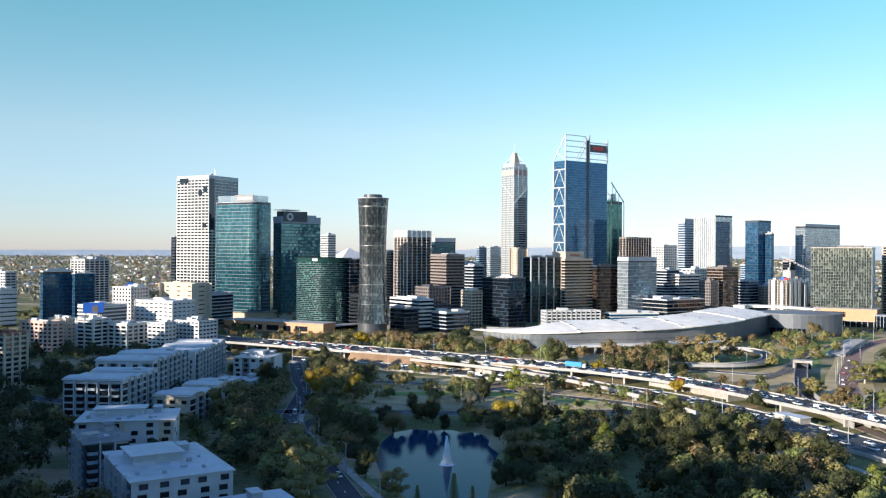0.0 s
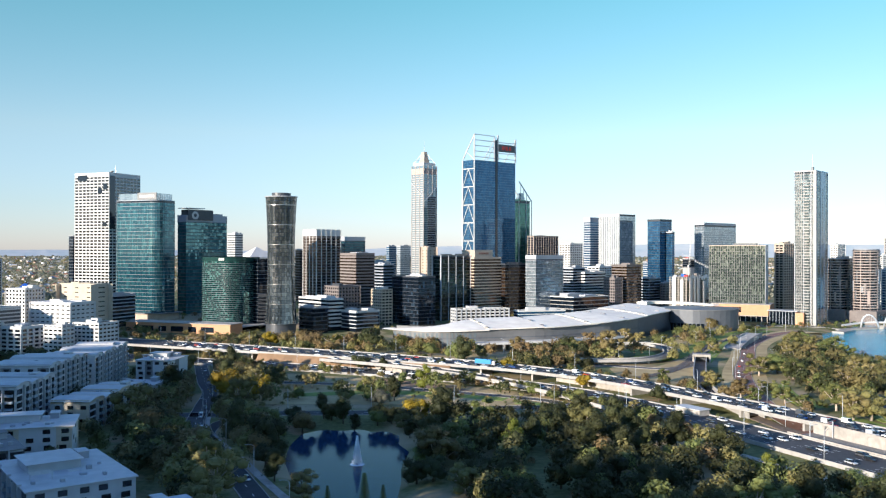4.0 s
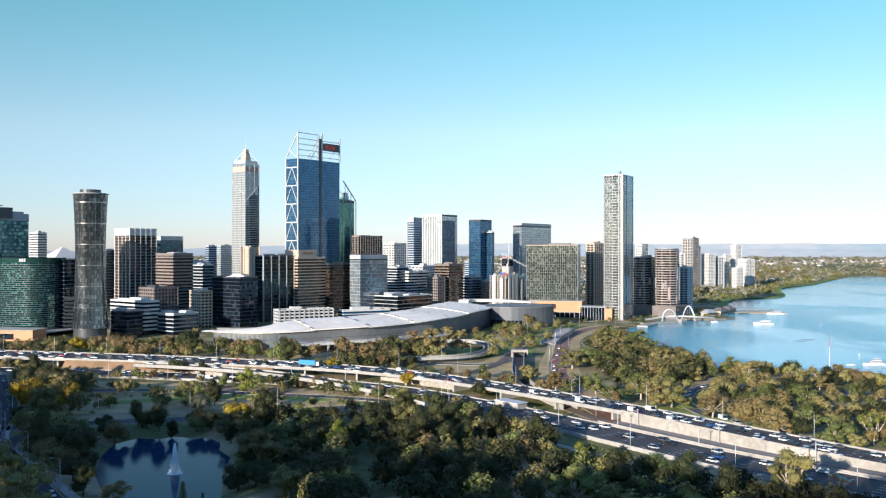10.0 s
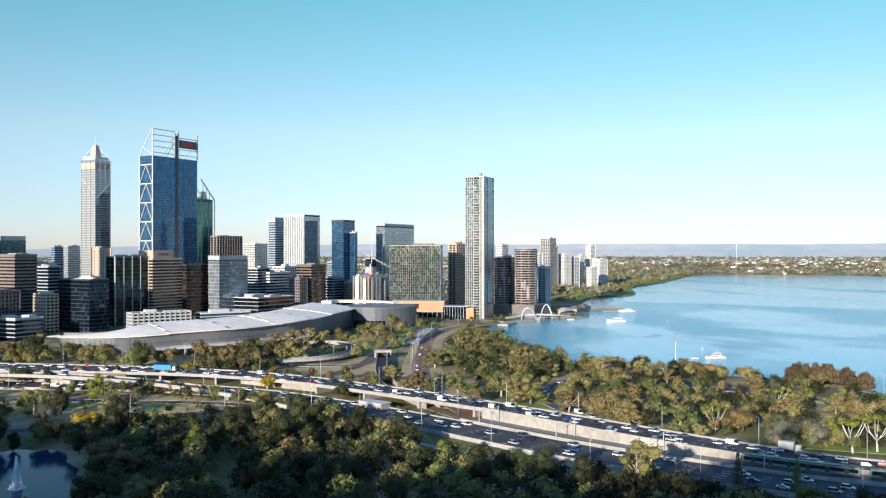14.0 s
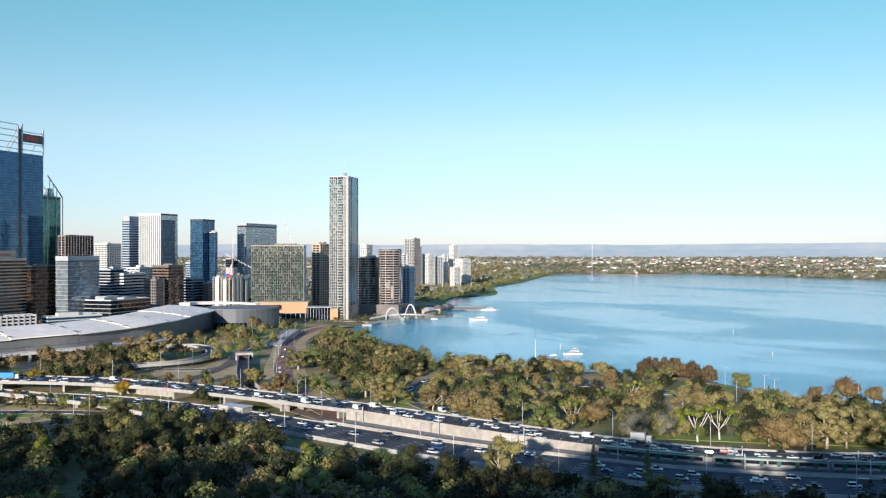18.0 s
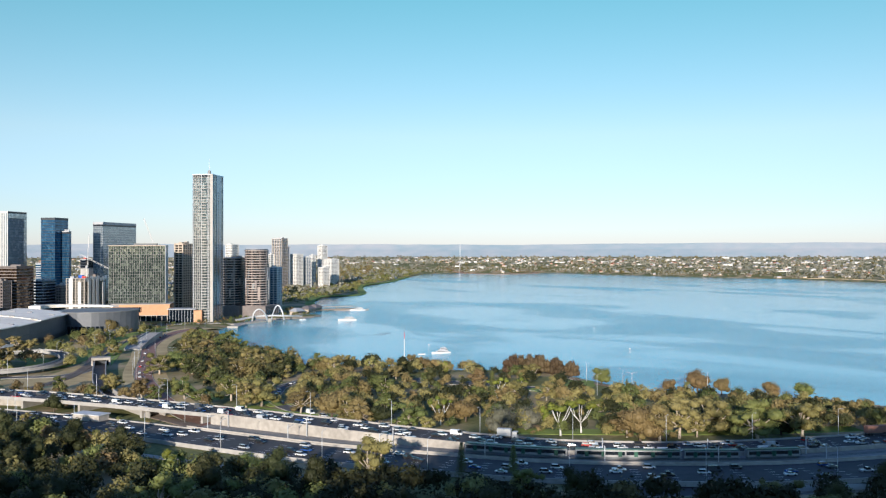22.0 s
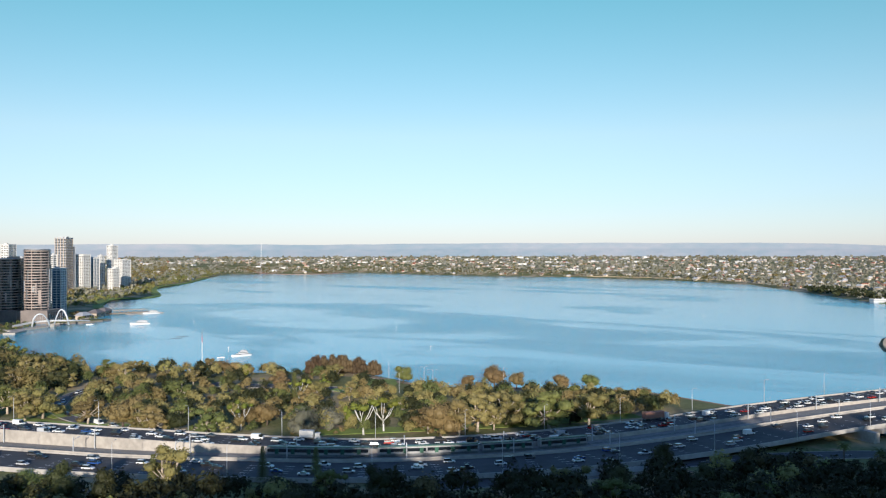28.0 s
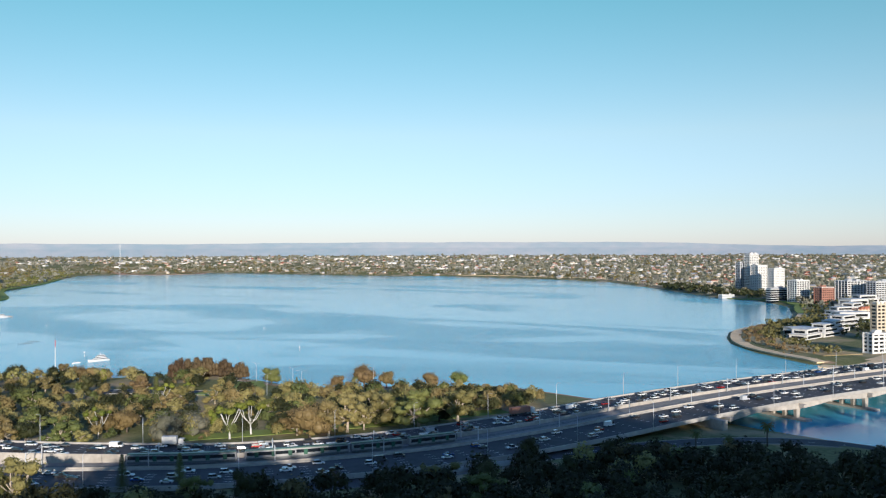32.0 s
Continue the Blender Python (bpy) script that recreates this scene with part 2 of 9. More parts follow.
M = {
    "ground": ground_mat(),
    "river": water_mat("river_water", (0.075, 0.4, 0.53), 0.25, 0.9, 0.34),
    "lake": water_mat("lake_water", (0.01, 0.04, 0.085), 0.5, 2.0, 0.05, 0.01, 1.14, 0.6, 1.5),
    "asphalt": mat("asphalt", (0.045, 0.045, 0.049), 0.85, 0, 0.3, 0.3, 0.1),
    "asphalt_old": mat("asphalt_worn", (0.085, 0.08, 0.078), 0.88, 0, 0.25, 0.3, 0.1),
    "red_road": mat("red_asphalt", (0.24, 0.125, 0.095), 0.88, 0, 0.2, 0.4),
    "paint": mat("road_paint", (0.7, 0.7, 0.68), 0.7, 0, 0.2, 1.5),
    "concrete": mat("concrete", (0.34, 0.32, 0.295), 0.85, 0, 0.2, 0.35, 0.15),
    "pale_concrete": mat("pale_concrete", (0.36, 0.325, 0.285), 0.85, 0, 0.25, 0.4, 0.1),
    "dark_concrete": mat("dark_concrete", (0.2, 0.19, 0.18), 0.85, 0, 0.2, 0.4),
    "white": mat("white_render", (0.56, 0.545, 0.52), 0.7, 0, 0.06, 0.3),
    "white_roof": mat("pale_metal_roof", (0.5, 0.49, 0.48), 0.55, 0, 0.16, 0.25),
    "cream": mat("cream_render", (0.5, 0.42, 0.32), 0.8, 0, 0.1, 0.3),
    "beige": mat("beige_panel", (0.42, 0.34, 0.27), 0.75, 0, 0.1, 0.3),
    "brown": mat("brown_panel", (0.175, 0.15, 0.14), 0.7, 0, 0.15, 0.3),
    "brick": mat("brown_brick", (0.17, 0.145, 0.135), 0.85, 0, 0.2, 0.6),
    "orange": mat("orange_panel", (0.48, 0.24, 0.12), 0.6, 0, 0.1, 0.3),
    "grey": mat("grey_panel", (0.36, 0.37, 0.39), 0.6, 0, 0.1, 0.3),
    "dark": mat("dark_panel", (0.05, 0.055, 0.065), 0.4, 0, 0.2, 0.3),
    "steel": mat("painted_steel", (0.5, 0.52, 0.54), 0.4, 0.2, 0.05, 0.5),
    "dark_steel": mat("dark_steel", (0.12, 0.13, 0.14), 0.45, 0.3, 0.1, 0.5),
    "chrome": mat("brushed_metal_skin", (0.5, 0.48, 0.47), 0.22, 0.9, 0.1, 0.1),
    "red_tile": mat("terracotta_tile", (0.3, 0.1, 0.06), 0.8, 0, 0.2, 0.8),
    "soil": mat("bare_soil", (0.26, 0.16, 0.09), 0.95, 0, 0.25, 0.2),
    "sand": mat("river_sand", (0.62, 0.46, 0.28), 0.95, 0, 0.15, 0.2),
    "rock": mat("rock_edge", (0.22, 0.19, 0.16), 0.9, 0, 0.3, 0.4, 0.4, 2.0),
    "trunk": mat("pale_bark", (0.42, 0.35, 0.28), 0.9, 0, 0.3, 1.5),
    "dark_trunk": mat("dark_bark", (0.1, 0.075, 0.055), 0.9, 0, 0.3, 1.5),
    "tyre": mat("tyre_rubber", (0.02, 0.02, 0.02), 0.9),
    "car_glass": mat("car_glass", (0.015, 0.02, 0.025), 0.06, 0, 0.1, 1, spec=0.8),
    "g_teal": glass_mat("teal_glass", (0.02, 0.09, 0.125), (0.05, 0.18, 0.215), share=0.5),
    "g_teal_light": glass_mat("light_teal_glass", (0.06, 0.19, 0.22), (0.13, 0.33, 0.36), share=0.5),
    "g_blue": glass_mat("blue_glass", (0.02, 0.09, 0.19), (0.05, 0.17, 0.3), share=0.6),
    "g_dark": glass_mat("dark_glass", (0.015, 0.025, 0.04), (0.06, 0.1, 0.15), share=0.3),
    "g_green": glass_mat("green_glass", (0.012, 0.07, 0.07), (0.16, 0.42, 0.37), share=0.25),
    "g_olive": glass_mat("olive_glass", (0.018, 0.032, 0.026), (0.085, 0.11, 0.085), share=0.4),
    "g_hotel": glass_mat("hotel_glass", (0.05, 0.075, 0.062), (0.24, 0.28, 0.225), share=0.5),
    "g_flank": glass_mat("grey_blue_glass", (0.13, 0.19, 0.25), (0.24, 0.31, 0.38), share=0.4),
    "g_green_mid": glass_mat("bright_green_glass", (0.05, 0.17, 0.14), (0.13, 0.33, 0.28), share=0.5),
    "g_grey": glass_mat("grey_glass", (0.28, 0.34, 0.38), (0.46, 0.52, 0.56), share=0.5),
    "g_brown": glass_mat("bronze_glass", (0.05, 0.03, 0.02), (0.14, 0.09, 0.05), share=0.4),
    "g_green_dark": glass_mat("deep_green_glass", (0.025, 0.085, 0.08), (0.08, 0.19, 0.17), share=0.4),
    "g_tower": glass_mat("pale_tower_glass", (0.09, 0.12, 0.125), (0.33, 0.37, 0.36), share=0.55),
    "chrome_glass": glass_mat("silver_glass", (0.11, 0.13, 0.145), (0.29, 0.31, 0.32), 0.1, 0.85, 0.5),
    "red_sign": mat("red_sign_face", (0.5, 0.03, 0.02), 0.5),
    "blue_sign": mat("blue_sign_face", (0.02, 0.12, 0.5), 0.5),
    "red_brick": mat("red_brick_wall", (0.3, 0.14, 0.1), 0.85, 0, 0.15, 0.5),
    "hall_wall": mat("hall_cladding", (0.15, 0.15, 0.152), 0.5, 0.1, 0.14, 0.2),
    # dark cladding of drum and bands; on the turned wall it paints shade
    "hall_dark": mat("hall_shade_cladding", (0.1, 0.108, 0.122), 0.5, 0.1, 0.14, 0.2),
    "hall_roof": mat("hall_roof_sheet", (0.9, 0.8, 0.67), 0.7, 0, 0.14, 0.12),
    "apt_blue": mat("white_apartment_render", (0.5, 0.5, 0.5), 0.75, 0, 0.1, 0.3),
    "apt_glass": mat("pale_balustrade", (0.3, 0.36, 0.42), 0.3, 0, 0.1, 0.3),
    "dry_grass": mat("dry_scrub_ground", (0.3, 0.215, 0.095), 0.95, 0, 0, 0.12, col2=(0.52, 0.39, 0.2)),
    "heath": mat("russet_heath", (0.27, 0.15, 0.1), 0.95, 0, 0, 0.05, col2=(0.36, 0.24, 0.16)),
    "ballast": mat("brown_ballast", (0.17, 0.125, 0.095), 0.95, 0, 0.3, 0.5, 0.2, 3.0),
    "spray": mat("white_spray", (0.85, 0.87, 0.88), 0.6),
    "lawn": mat("mown_lawn", (0.2, 0.25, 0.065), 0.9, 0, 0.25, 0.1, spec=0.2),
    "truck_blue": mat("blue_truck_side", (0.01, 0.22, 0.5), 0.4, 0, 0.05, 0.5),
    "balcony_stone": mat("rose_stone", (0.35, 0.28, 0.245), 0.7, 0, 0.1, 0.3),
    "train_silver": mat("train_silver", (0.3, 0.3, 0.3), 0.4, 0.3, 0.1, 0.5),
    "pink": mat("rose_granite", (0.55, 0.36, 0.3), 0.6, 0, 0.1, 0.3),
    "beige_pale": mat("pale_stone", (0.36, 0.335, 0.31), 0.7, 0, 0.08, 0.3),
    "boat": mat("boat_gelcoat", (0.6, 0.6, 0.6), 0.25, 0, 0.03, 0.5),
    "timber": mat("grey_timber", (0.3, 0.24, 0.18), 0.85, 0, 0.2, 1.0),
    "train_green": mat("train_paint_green", (0.02, 0.085, 0.055), 0.35, 0, 0.1, 0.5),
    "window": glass_mat("window_glass", (0.012, 0.014, 0.018), (0.06, 0.07, 0.08), 0.12, 0.0, 0.3),
}
LEAF = {
    "olive": leaf_mat("olive_leaf", (0.16, 0.143, 0.05), (0.25, 0.218, 0.084), 0.3),
    "green": leaf_mat("green_leaf", (0.1, 0.118, 0.036), (0.165, 0.18, 0.058), 0.3),
    # dark green leaf, taken darker still to paint the shade of shaded woods
    "dark": leaf_mat("dark_shade_leaf", (0.036, 0.042, 0.016), (0.064, 0.068, 0.026), 0.3),
    "brown": leaf_mat("russet_leaf", (0.165, 0.122, 0.05), (0.24, 0.178, 0.08), 0.25),
    "yellow": leaf_mat("yellow_leaf", (0.2, 0.14, 0.012), (0.36, 0.25, 0.03), 0.15),
    "grey": leaf_mat("grey_leaf", (0.12, 0.12, 0.08), (0.2, 0.19, 0.14), 0.12),
    # olive leaf greyed and lightened; the colour stands in for distance haze
    "far": leaf_mat("hazed_leaf", (0.22, 0.21, 0.155), (0.32, 0.3, 0.235)),
    "russet": leaf_mat("casuarina_leaf", (0.085, 0.058, 0.032), (0.14, 0.095, 0.052), 0.25),
    "lime": leaf_mat("lime_leaf", (0.12, 0.14, 0.02), (0.22, 0.24, 0.045), 0.15),
}

# ---- builders ----
class Soup:
    """Collects plain solids into one mesh."""
    def __init__(self):
        self.v, self.f = [], []

    def add(self, verts, faces):
        n = len(self.v)
        self.v += [tuple(p) for p in verts]
        self.f += [tuple(i + n for i in q) for q in faces]
        return self

    def box(self, cx, cy, z0, w, d, h, rot=0.0, taper=1.0):
        c, s = math.cos(radians(rot)), math.sin(radians(rot))
        vs = []
        for z, k in ((z0, 1.0), (z0 + h, taper)):
            for sx, sy in ((-1, -1), (1, -1), (1, 1), (-1, 1)):
                x, y = sx * w / 2 * k, sy * d / 2 * k
                vs.append((cx + x * c - y * s, cy + x * s + y * c, z))
        return self.add(vs, [(3, 2, 1, 0), (4, 5, 6, 7), (0, 1, 5, 4), (1, 2, 6, 5), (2, 3, 7, 6), (3, 0, 4, 7)])

    def prism(self, outline, z0, z1):
        n = len(outline)
        vs = [(x, y, z0) for x, y in outline] + [(x, y, z1) for x, y in outline]
        return self.add(vs, [tuple(range(n - 1, -1, -1)), tuple(range(n, 2 * n))] + [(i, (i + 1) % n, n + (i + 1) % n, n + i) for i in range(n)])

    def beam(self, a, b, w, h=None):
        """A square bar from a to b."""
        a, b = Vector(a), Vector(b)
        h = h or w
        d = (b - a).normalized()
        side = d.cross(Vector((0, 0, 1)))
        side = side.normalized() if side.length > 1e-4 else Vector((1, 0, 0))
        up = side.cross(d)
        vs = [p + side * sx * w / 2 + up * sy * h / 2 for p in (a, b) for sx, sy in ((-1, -1), (1, -1), (1, 1), (-1, 1))]
        return self.add(vs, [(3, 2, 1, 0), (4, 5, 6, 7), (0, 1, 5, 4), (1, 2, 6, 5), (2, 3, 7, 6), (3, 0, 4, 7)])

    def tube(self, pts, radii, n=7):
        """A tapered round limb along points."""
        rings = []
        pts = [Vector(p) for p in pts]
        for i, (p, r) in enumerate(zip(pts, radii)):
            d = (pts[min(i + 1, len(pts) - 1)] - pts[max(i - 1, 0)]).normalized()
            a = d.cross(Vector((0.3, 1, 0.1))).normalized()
            b = d.cross(a)
            rings += [p + (a * math.cos(k * math.tau / n) + b * math.sin(k * math.tau / n)) * r for k in range(n)]
        m = len(pts)
        fs = [(i * n + k, i * n + (k + 1) % n, (i + 1) * n + (k + 1) % n, (i + 1) * n + k) for i in range(m - 1) for k in range(n)]
        return self.add(rings, fs + [tuple(range(n - 1, -1, -1)), tuple((m - 1) * n + k for k in range(n))])

    def lathe(self, profile, n=32, cx=0.0, cy=0.0, sx=1.0, sy=1.0):
        vs = [(cx + r * sx * math.cos(k * math.tau / n), cy + r * sy * math.sin(k * math.tau / n), z) for r, z in profile for k in range(n)]
        m = len(profile)
        fs = [(i * n + k, i * n + (k + 1) % n, (i + 1) * n + (k + 1) % n, (i + 1) * n + k) for i in range(m - 1) for k in range(n)]
        return self.add(vs, fs + [tuple(range(n - 1, -1, -1)), tuple((m - 1) * n + k for k in range(n))])

    def mesh(self, name, material=None, smooth=False):
        me = bpy.data.meshes.new(name)
        me.from_pydata(self.v, [], self.f)
        if material:
            me.materials.append(material)
        if smooth:
            me.shade_smooth()
        me.update()
        return me


def part(name, geo, material, parent=None, label="", m=None, smooth=False, kind=""):
    """Links a Soup, bmesh or mesh as one object, under a thing or a part."""
    if isinstance(geo, Soup):
        me = geo.mesh(name, material, smooth)
    elif isinstance(geo, bmesh.types.BMesh):
        me = bpy.data.meshes.new(name)
        geo.to_mesh(me); geo.free()
        me.materials.append(material)
    else:
        me = geo
    ob = new(name, me)
    if parent:
        ob.parent = parent
    if m is not None:
        ob.matrix_basis = m
    return tagged(ob, label=label, kind=kind)


def thing(name, label, category, m=None, group="", kind=""):
    ob = new(name)
    ob.empty_display_size = 0.5
    if m is not None:
        ob.matrix_basis = m
    return tagged(ob, label, category, group, kind)


def spline(pts, step=6.0):
    """A smooth line through points of any width (x, y, ...), resampled."""
    P = [np.array(p, float) for p in pts]
    P = [2 * P[0] - P[1]] + P + [2 * P[-1] - P[-2]]
    out = []
    for i in range(1, len(P) - 2):
        a, b, c, d = P[i - 1:i + 3]
        n = max(2, int(np.hypot(*(c - b)[:2]) / step))
        for k in range(n):
            t = k / n
            out.append(0.5 * (2 * b + (c - a) * t + (2 * a - 5 * b + 4 * c - d) * t * t + (3 * b - a - 3 * c + d) * t ** 3))
    out.append(P[-2])
    return np.array(out)


def normals2(line):
    """Unit vectors to the left of the way along a line."""
    t = np.gradient(line[:, :2], axis=0)
    t /= np.linalg.norm(t, axis=1)[:, None]
    return np.stack([-t[:, 1], t[:, 0]], 1)


def ribbon(line, o1, o2, z, thick, soup=None):
    """A solid strip between two offsets (left is positive) of a line; z is one height or one a point."""
    s = soup or Soup()
    nn = normals2(line)
    z = np.broadcast_to(np.asarray(z, float), (len(line),))
    thick = np.broadcast_to(np.asarray(thick, float), (len(line),))
    o1, o2 = np.broadcast_to(o1, (len(line),)), np.broadcast_to(o2, (len(line),))
    a, b = line[:, :2] + nn * o1[:, None], line[:, :2] + nn * o2[:, None]
    vs = []
    for i in range(len(line)):
        vs += [(*a[i], z[i]), (*b[i], z[i]), (*b[i], z[i] - thick[i]), (*a[i], z[i] - thick[i])]
    fs = []
    for i in range(len(line) - 1):
        k, n = 4 * i, 4 * i + 4
        fs += [(k, n, n + 1, k + 1), (k + 1, n + 1, n + 2, k + 2), (k + 2, n + 2, n + 3, k + 3), (k + 3, n + 3, n, k)]
    e = 4 * (len(line) - 1)
    fs += [(0, 1, 2, 3), (e + 3, e + 2, e + 1, e)]
    return s.add(vs, fs)


def inside(poly, x, y):
    r, j = False, len(poly) - 1
    for i in range(len(poly)):
        if (poly[i][1] > y) != (poly[j][1] > y) and x < (poly[j][0] - poly[i][0]) * (y - poly[i][1]) / (poly[j][1] - poly[i][1]) + poly[i][0]:
            r = not r
        j = i
    return r


def signed(poly, X, Y):
    """Distance to a closed outline, negative inside, for arrays of places."""
    P = np.array(poly, float)
    Q = np.roll(P, -1, axis=0)
    dist = np.full(X.shape, 1e9)
    ins = np.zeros(X.shape, bool)
    for (x0, y0), (x1, y1) in zip(P, Q):
        ex, ey = x1 - x0, y1 - y0
        t = np.clip(((X - x0) * ex + (Y - y0) * ey) / (ex * ex + ey * ey + 1e-9), 0, 1)
        dist = np.minimum(dist, np.hypot(X - x0 - t * ex, Y - y0 - t * ey))
        c = ((y0 > Y) != (y1 > Y)) & (X < (x1 - x0) * (Y - y0) / (y1 - y0 + 1e-12) + x0)
        ins ^= c
    return np.where(ins, -dist, dist)

# ---- land and water ----
RIVER = [  # the shoreline, as a closed outline
         (486, 868), (470, 835), (440, 780), (405, 715), (385, 650), (372, 590), (380, 545), (410, 520), (425, 490), (432, 455), (462, 425), (482, 395), (470, 350), (455, 305), (475, 268), (495, 230), (510, 190), (498, 155), (482, 110), (440, 40), (395, -60), (380, -250), (420, -700),
         (900, -700), (740, -250), (690, -60), (700, 25), (760, 67), (815, 92), (872, 104), (935, 108), (985, 98), (1040, 79), (1120, 62), (1205, 61), (1381, 78), (1515, 132),
         (1579, 203), (1827, 336), (2221, 551), (2412, 814), (2535, 1138), (2533, 1556), (2659, 2133), (2408, 2181), (2351, 2364), (2200, 2392),
         (1850, 2090), (1515, 1798), (1276, 1614), (1060, 1338), (938, 1290), (850, 1210), (790, 1120), (715, 1030), (690, 985), (650, 1010), (600, 1000), (565, 940), (530, 896)]
LAKE = [(-6, 285), (-14, 305), (-22, 326), (-27, 355), (-27, 385), (-23, 408), (-14, 417), (-4, 413), (4, 417), (10, 408), (16, 411), (22, 398), (20, 382), (24, 368), (19, 340), (18, 320), (15, 295), (8, 283)]
SX, SY = math.sin(radians(SUN_AZ)), math.cos(radians(SUN_AZ))


def smooth01(v):
    v = np.clip(v, 0, 1)
    return v * v * (3 - 2 * v)


def land_height(X, Y):
    """Height of the ground over the river: the scarp of the hill, the flats, the city's rise, the far plain."""
    X, Y = np.asarray(X, float), np.asarray(Y, float)
    r = np.hypot(X, Y)
    S = X * SX + Y * SY
    z = np.full(X.shape, 3.0)
    # the hill: a plateau behind the camera and a scarp before it
    T = Y * SX - X * SY
    # southern edge moved forward, out of view, so the hill's shade reaches further
    z = z + 56 * (1 - smooth01((S + 60 - 32 * (1 - smooth01((T - 140) / 80))) / 130)) * smooth01((1500 - r) / 500)
    z = z + 34 * np.exp(-(((X - 235) / 80) ** 2 + ((Y + 75) / 85) ** 2))
    # unseen rise added behind the camera to lengthen the shade
    z = z + 20 * np.exp(-(((X - 90) / 90) ** 2 + ((Y + 135) / 90) ** 2))
    # the city's rise
    z = z + 12 * smooth01((520 - X) / 500) * smooth01((Y - 800) / 320) * smooth01((1900 - r) / 400 + 0.0)
    # far plain
    far = np.clip(r - 2300, 0, None)
    z = z + far * 0.0238
    d = signed(RIVER, X, Y)
    z = np.where(d < 0, np.maximum(-3.0, d * 0.12), np.minimum(z, 0.15 + d * 0.16))
    dl = signed(LAKE, X, Y)
    z = np.where(dl < 9, np.minimum(z, 1.0 + np.clip(dl, -12, 9) * 0.22), z)
    return z


def ground_z(x, y):
    return float(land_height(np.array([x]), np.array([y]))[0])


def build_ground():
    radii = list(range(6, 300, 7))
    while radii[-1] < 4880:
        radii.append(radii[-1] * 1.021)
    az = [a * 0.4 for a in range(-110, 265)] + [106 + a * 3 for a in range(0, 70)]
    az = [a for a in az if a < 315]
    A, Rr = np.meshgrid(np.radians(az), np.array(radii), indexing="ij")
    X, Y = Rr * np.sin(A), Rr * np.cos(A)
    Z = land_height(X, Y)
    Z += np.where(Z > 1.5, 0.05 * np.sin(X * 0.11) * np.cos(Y * 0.13), 0)
    na, nr = X.shape
    vs = np.stack([X, Y, Z], -1).reshape(-1, 3)
    vs = np.vstack([vs, [[0, 0, ground_z(0, 0)]]])
    idx = np.arange(na * nr).reshape(na, nr)
    a, b = idx, np.roll(idx, -1, axis=0)
    quads = np.stack([a[:, :-1], a[:, 1:], b[:, 1:], b[:, :-1]], -1).reshape(-1, 4)[:, ::-1]
    fs = [tuple(map(int, q)) for q in quads] + [(int(idx[i, 0]), int(idx[(i + 1) % na, 0]), na * nr)[::-1] for i in range(na)]
    me = bpy.data.meshes.new("ground")
    me.from_pydata([tuple(map(float, v)) for v in vs], [], fs)
    me.materials.append(M["ground"])
    me.shade_smooth()
    tagged(new("ground", me), "grassy and bare ground of parks, scarp and plain", "ground", kind="structure")


build_ground()
s = Soup()
s.prism([(4500 * math.sin(k * math.tau / 96) + 300, 4500 * math.cos(k * math.tau / 96) + 100) for k in range(96)][::-1], -2.0, 0.0)
tagged(part("river_water", s, M["river"]), "calm blue river water with wind-ruffled patches", "water", kind="structure")
s = Soup()
s.prism([(-45, 270), (42, 270), (42, 430), (-45, 430)], -1.0, 1.0)
tagged(part("lake_water", s, M["lake"]), "still dark water of a park lake", "water", kind="structure")


def build_hills():
    """The long low range on the horizon."""
    # blue-grey base colours carry the haze over the hills
    m = mat("hazed_range", (0.315, 0.4, 0.43), 0.95, 0, 0.0, 0.012, col2=(0.47, 0.475, 0.475))
    vs, fs = [], []
    n = 420
    for i in range(n + 1):
        az = -45 + 152 * i / n
        crest = 82 + 38 * float(smooth01((az + 6) / 22)) - 22 * float(smooth01((az - 74) / 16))
        crest += 7 * noise.noise((az * 0.09, 0.3, 0)) + 3.0 * noise.noise((az * 0.5, 2.3, 0)) + 0.8 * noise.noise((az * 2.5, 5.0, 0))
        for r, z in ((4300, 20), (4450, 50 + 5 * noise.noise((az * 0.7, 7.0, 0))), (4600, 0.55 * crest + 26), (4680, crest), (4720, crest - 8), (4740, 0)):
            vs.append((r * math.sin(radians(az)), r * math.cos(radians(az)), z))
    for i in range(n):
        for k in range(5):
            fs.append((6 * i + k, 6 * i + k + 1, 6 * i + k + 7, 6 * i + k + 6)[::-1])
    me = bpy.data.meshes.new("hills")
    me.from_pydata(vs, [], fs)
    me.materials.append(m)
    tagged(new("backdrop_hills", me), "long low range on the horizon with haze in its colour", "hills", kind="structure")


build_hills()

# ---- the freeway ----
# centre line: x, y, height of the far carriageway, height of the near one
FREEWAY = spline([(-330, 800, 11, 4), (-220, 735, 11, 4), (-110, 676, 10.5, 4), (-40, 640, 10, 4), (20, 605, 9.5, 4), (90, 560, 9, 4), (140, 505, 8.6, 4), (172, 440, 8.3, 4.2), (192, 385, 8, 4.5), (206, 345, 7.6, 4.3),
                  (222, 300, 6.8, 4.2), (240, 262, 5.7, 4.3), (262, 220, 5.0, 4.5), (290, 185, 4.9, 4.7), (325, 152, 5.4, 5), (375, 118, 6.2, 6), (430, 84, 8.2, 8), (500, 36, 10, 10), (610, -45, 11, 11), (720, -130, 10, 10), (860, -240, 7, 7)])


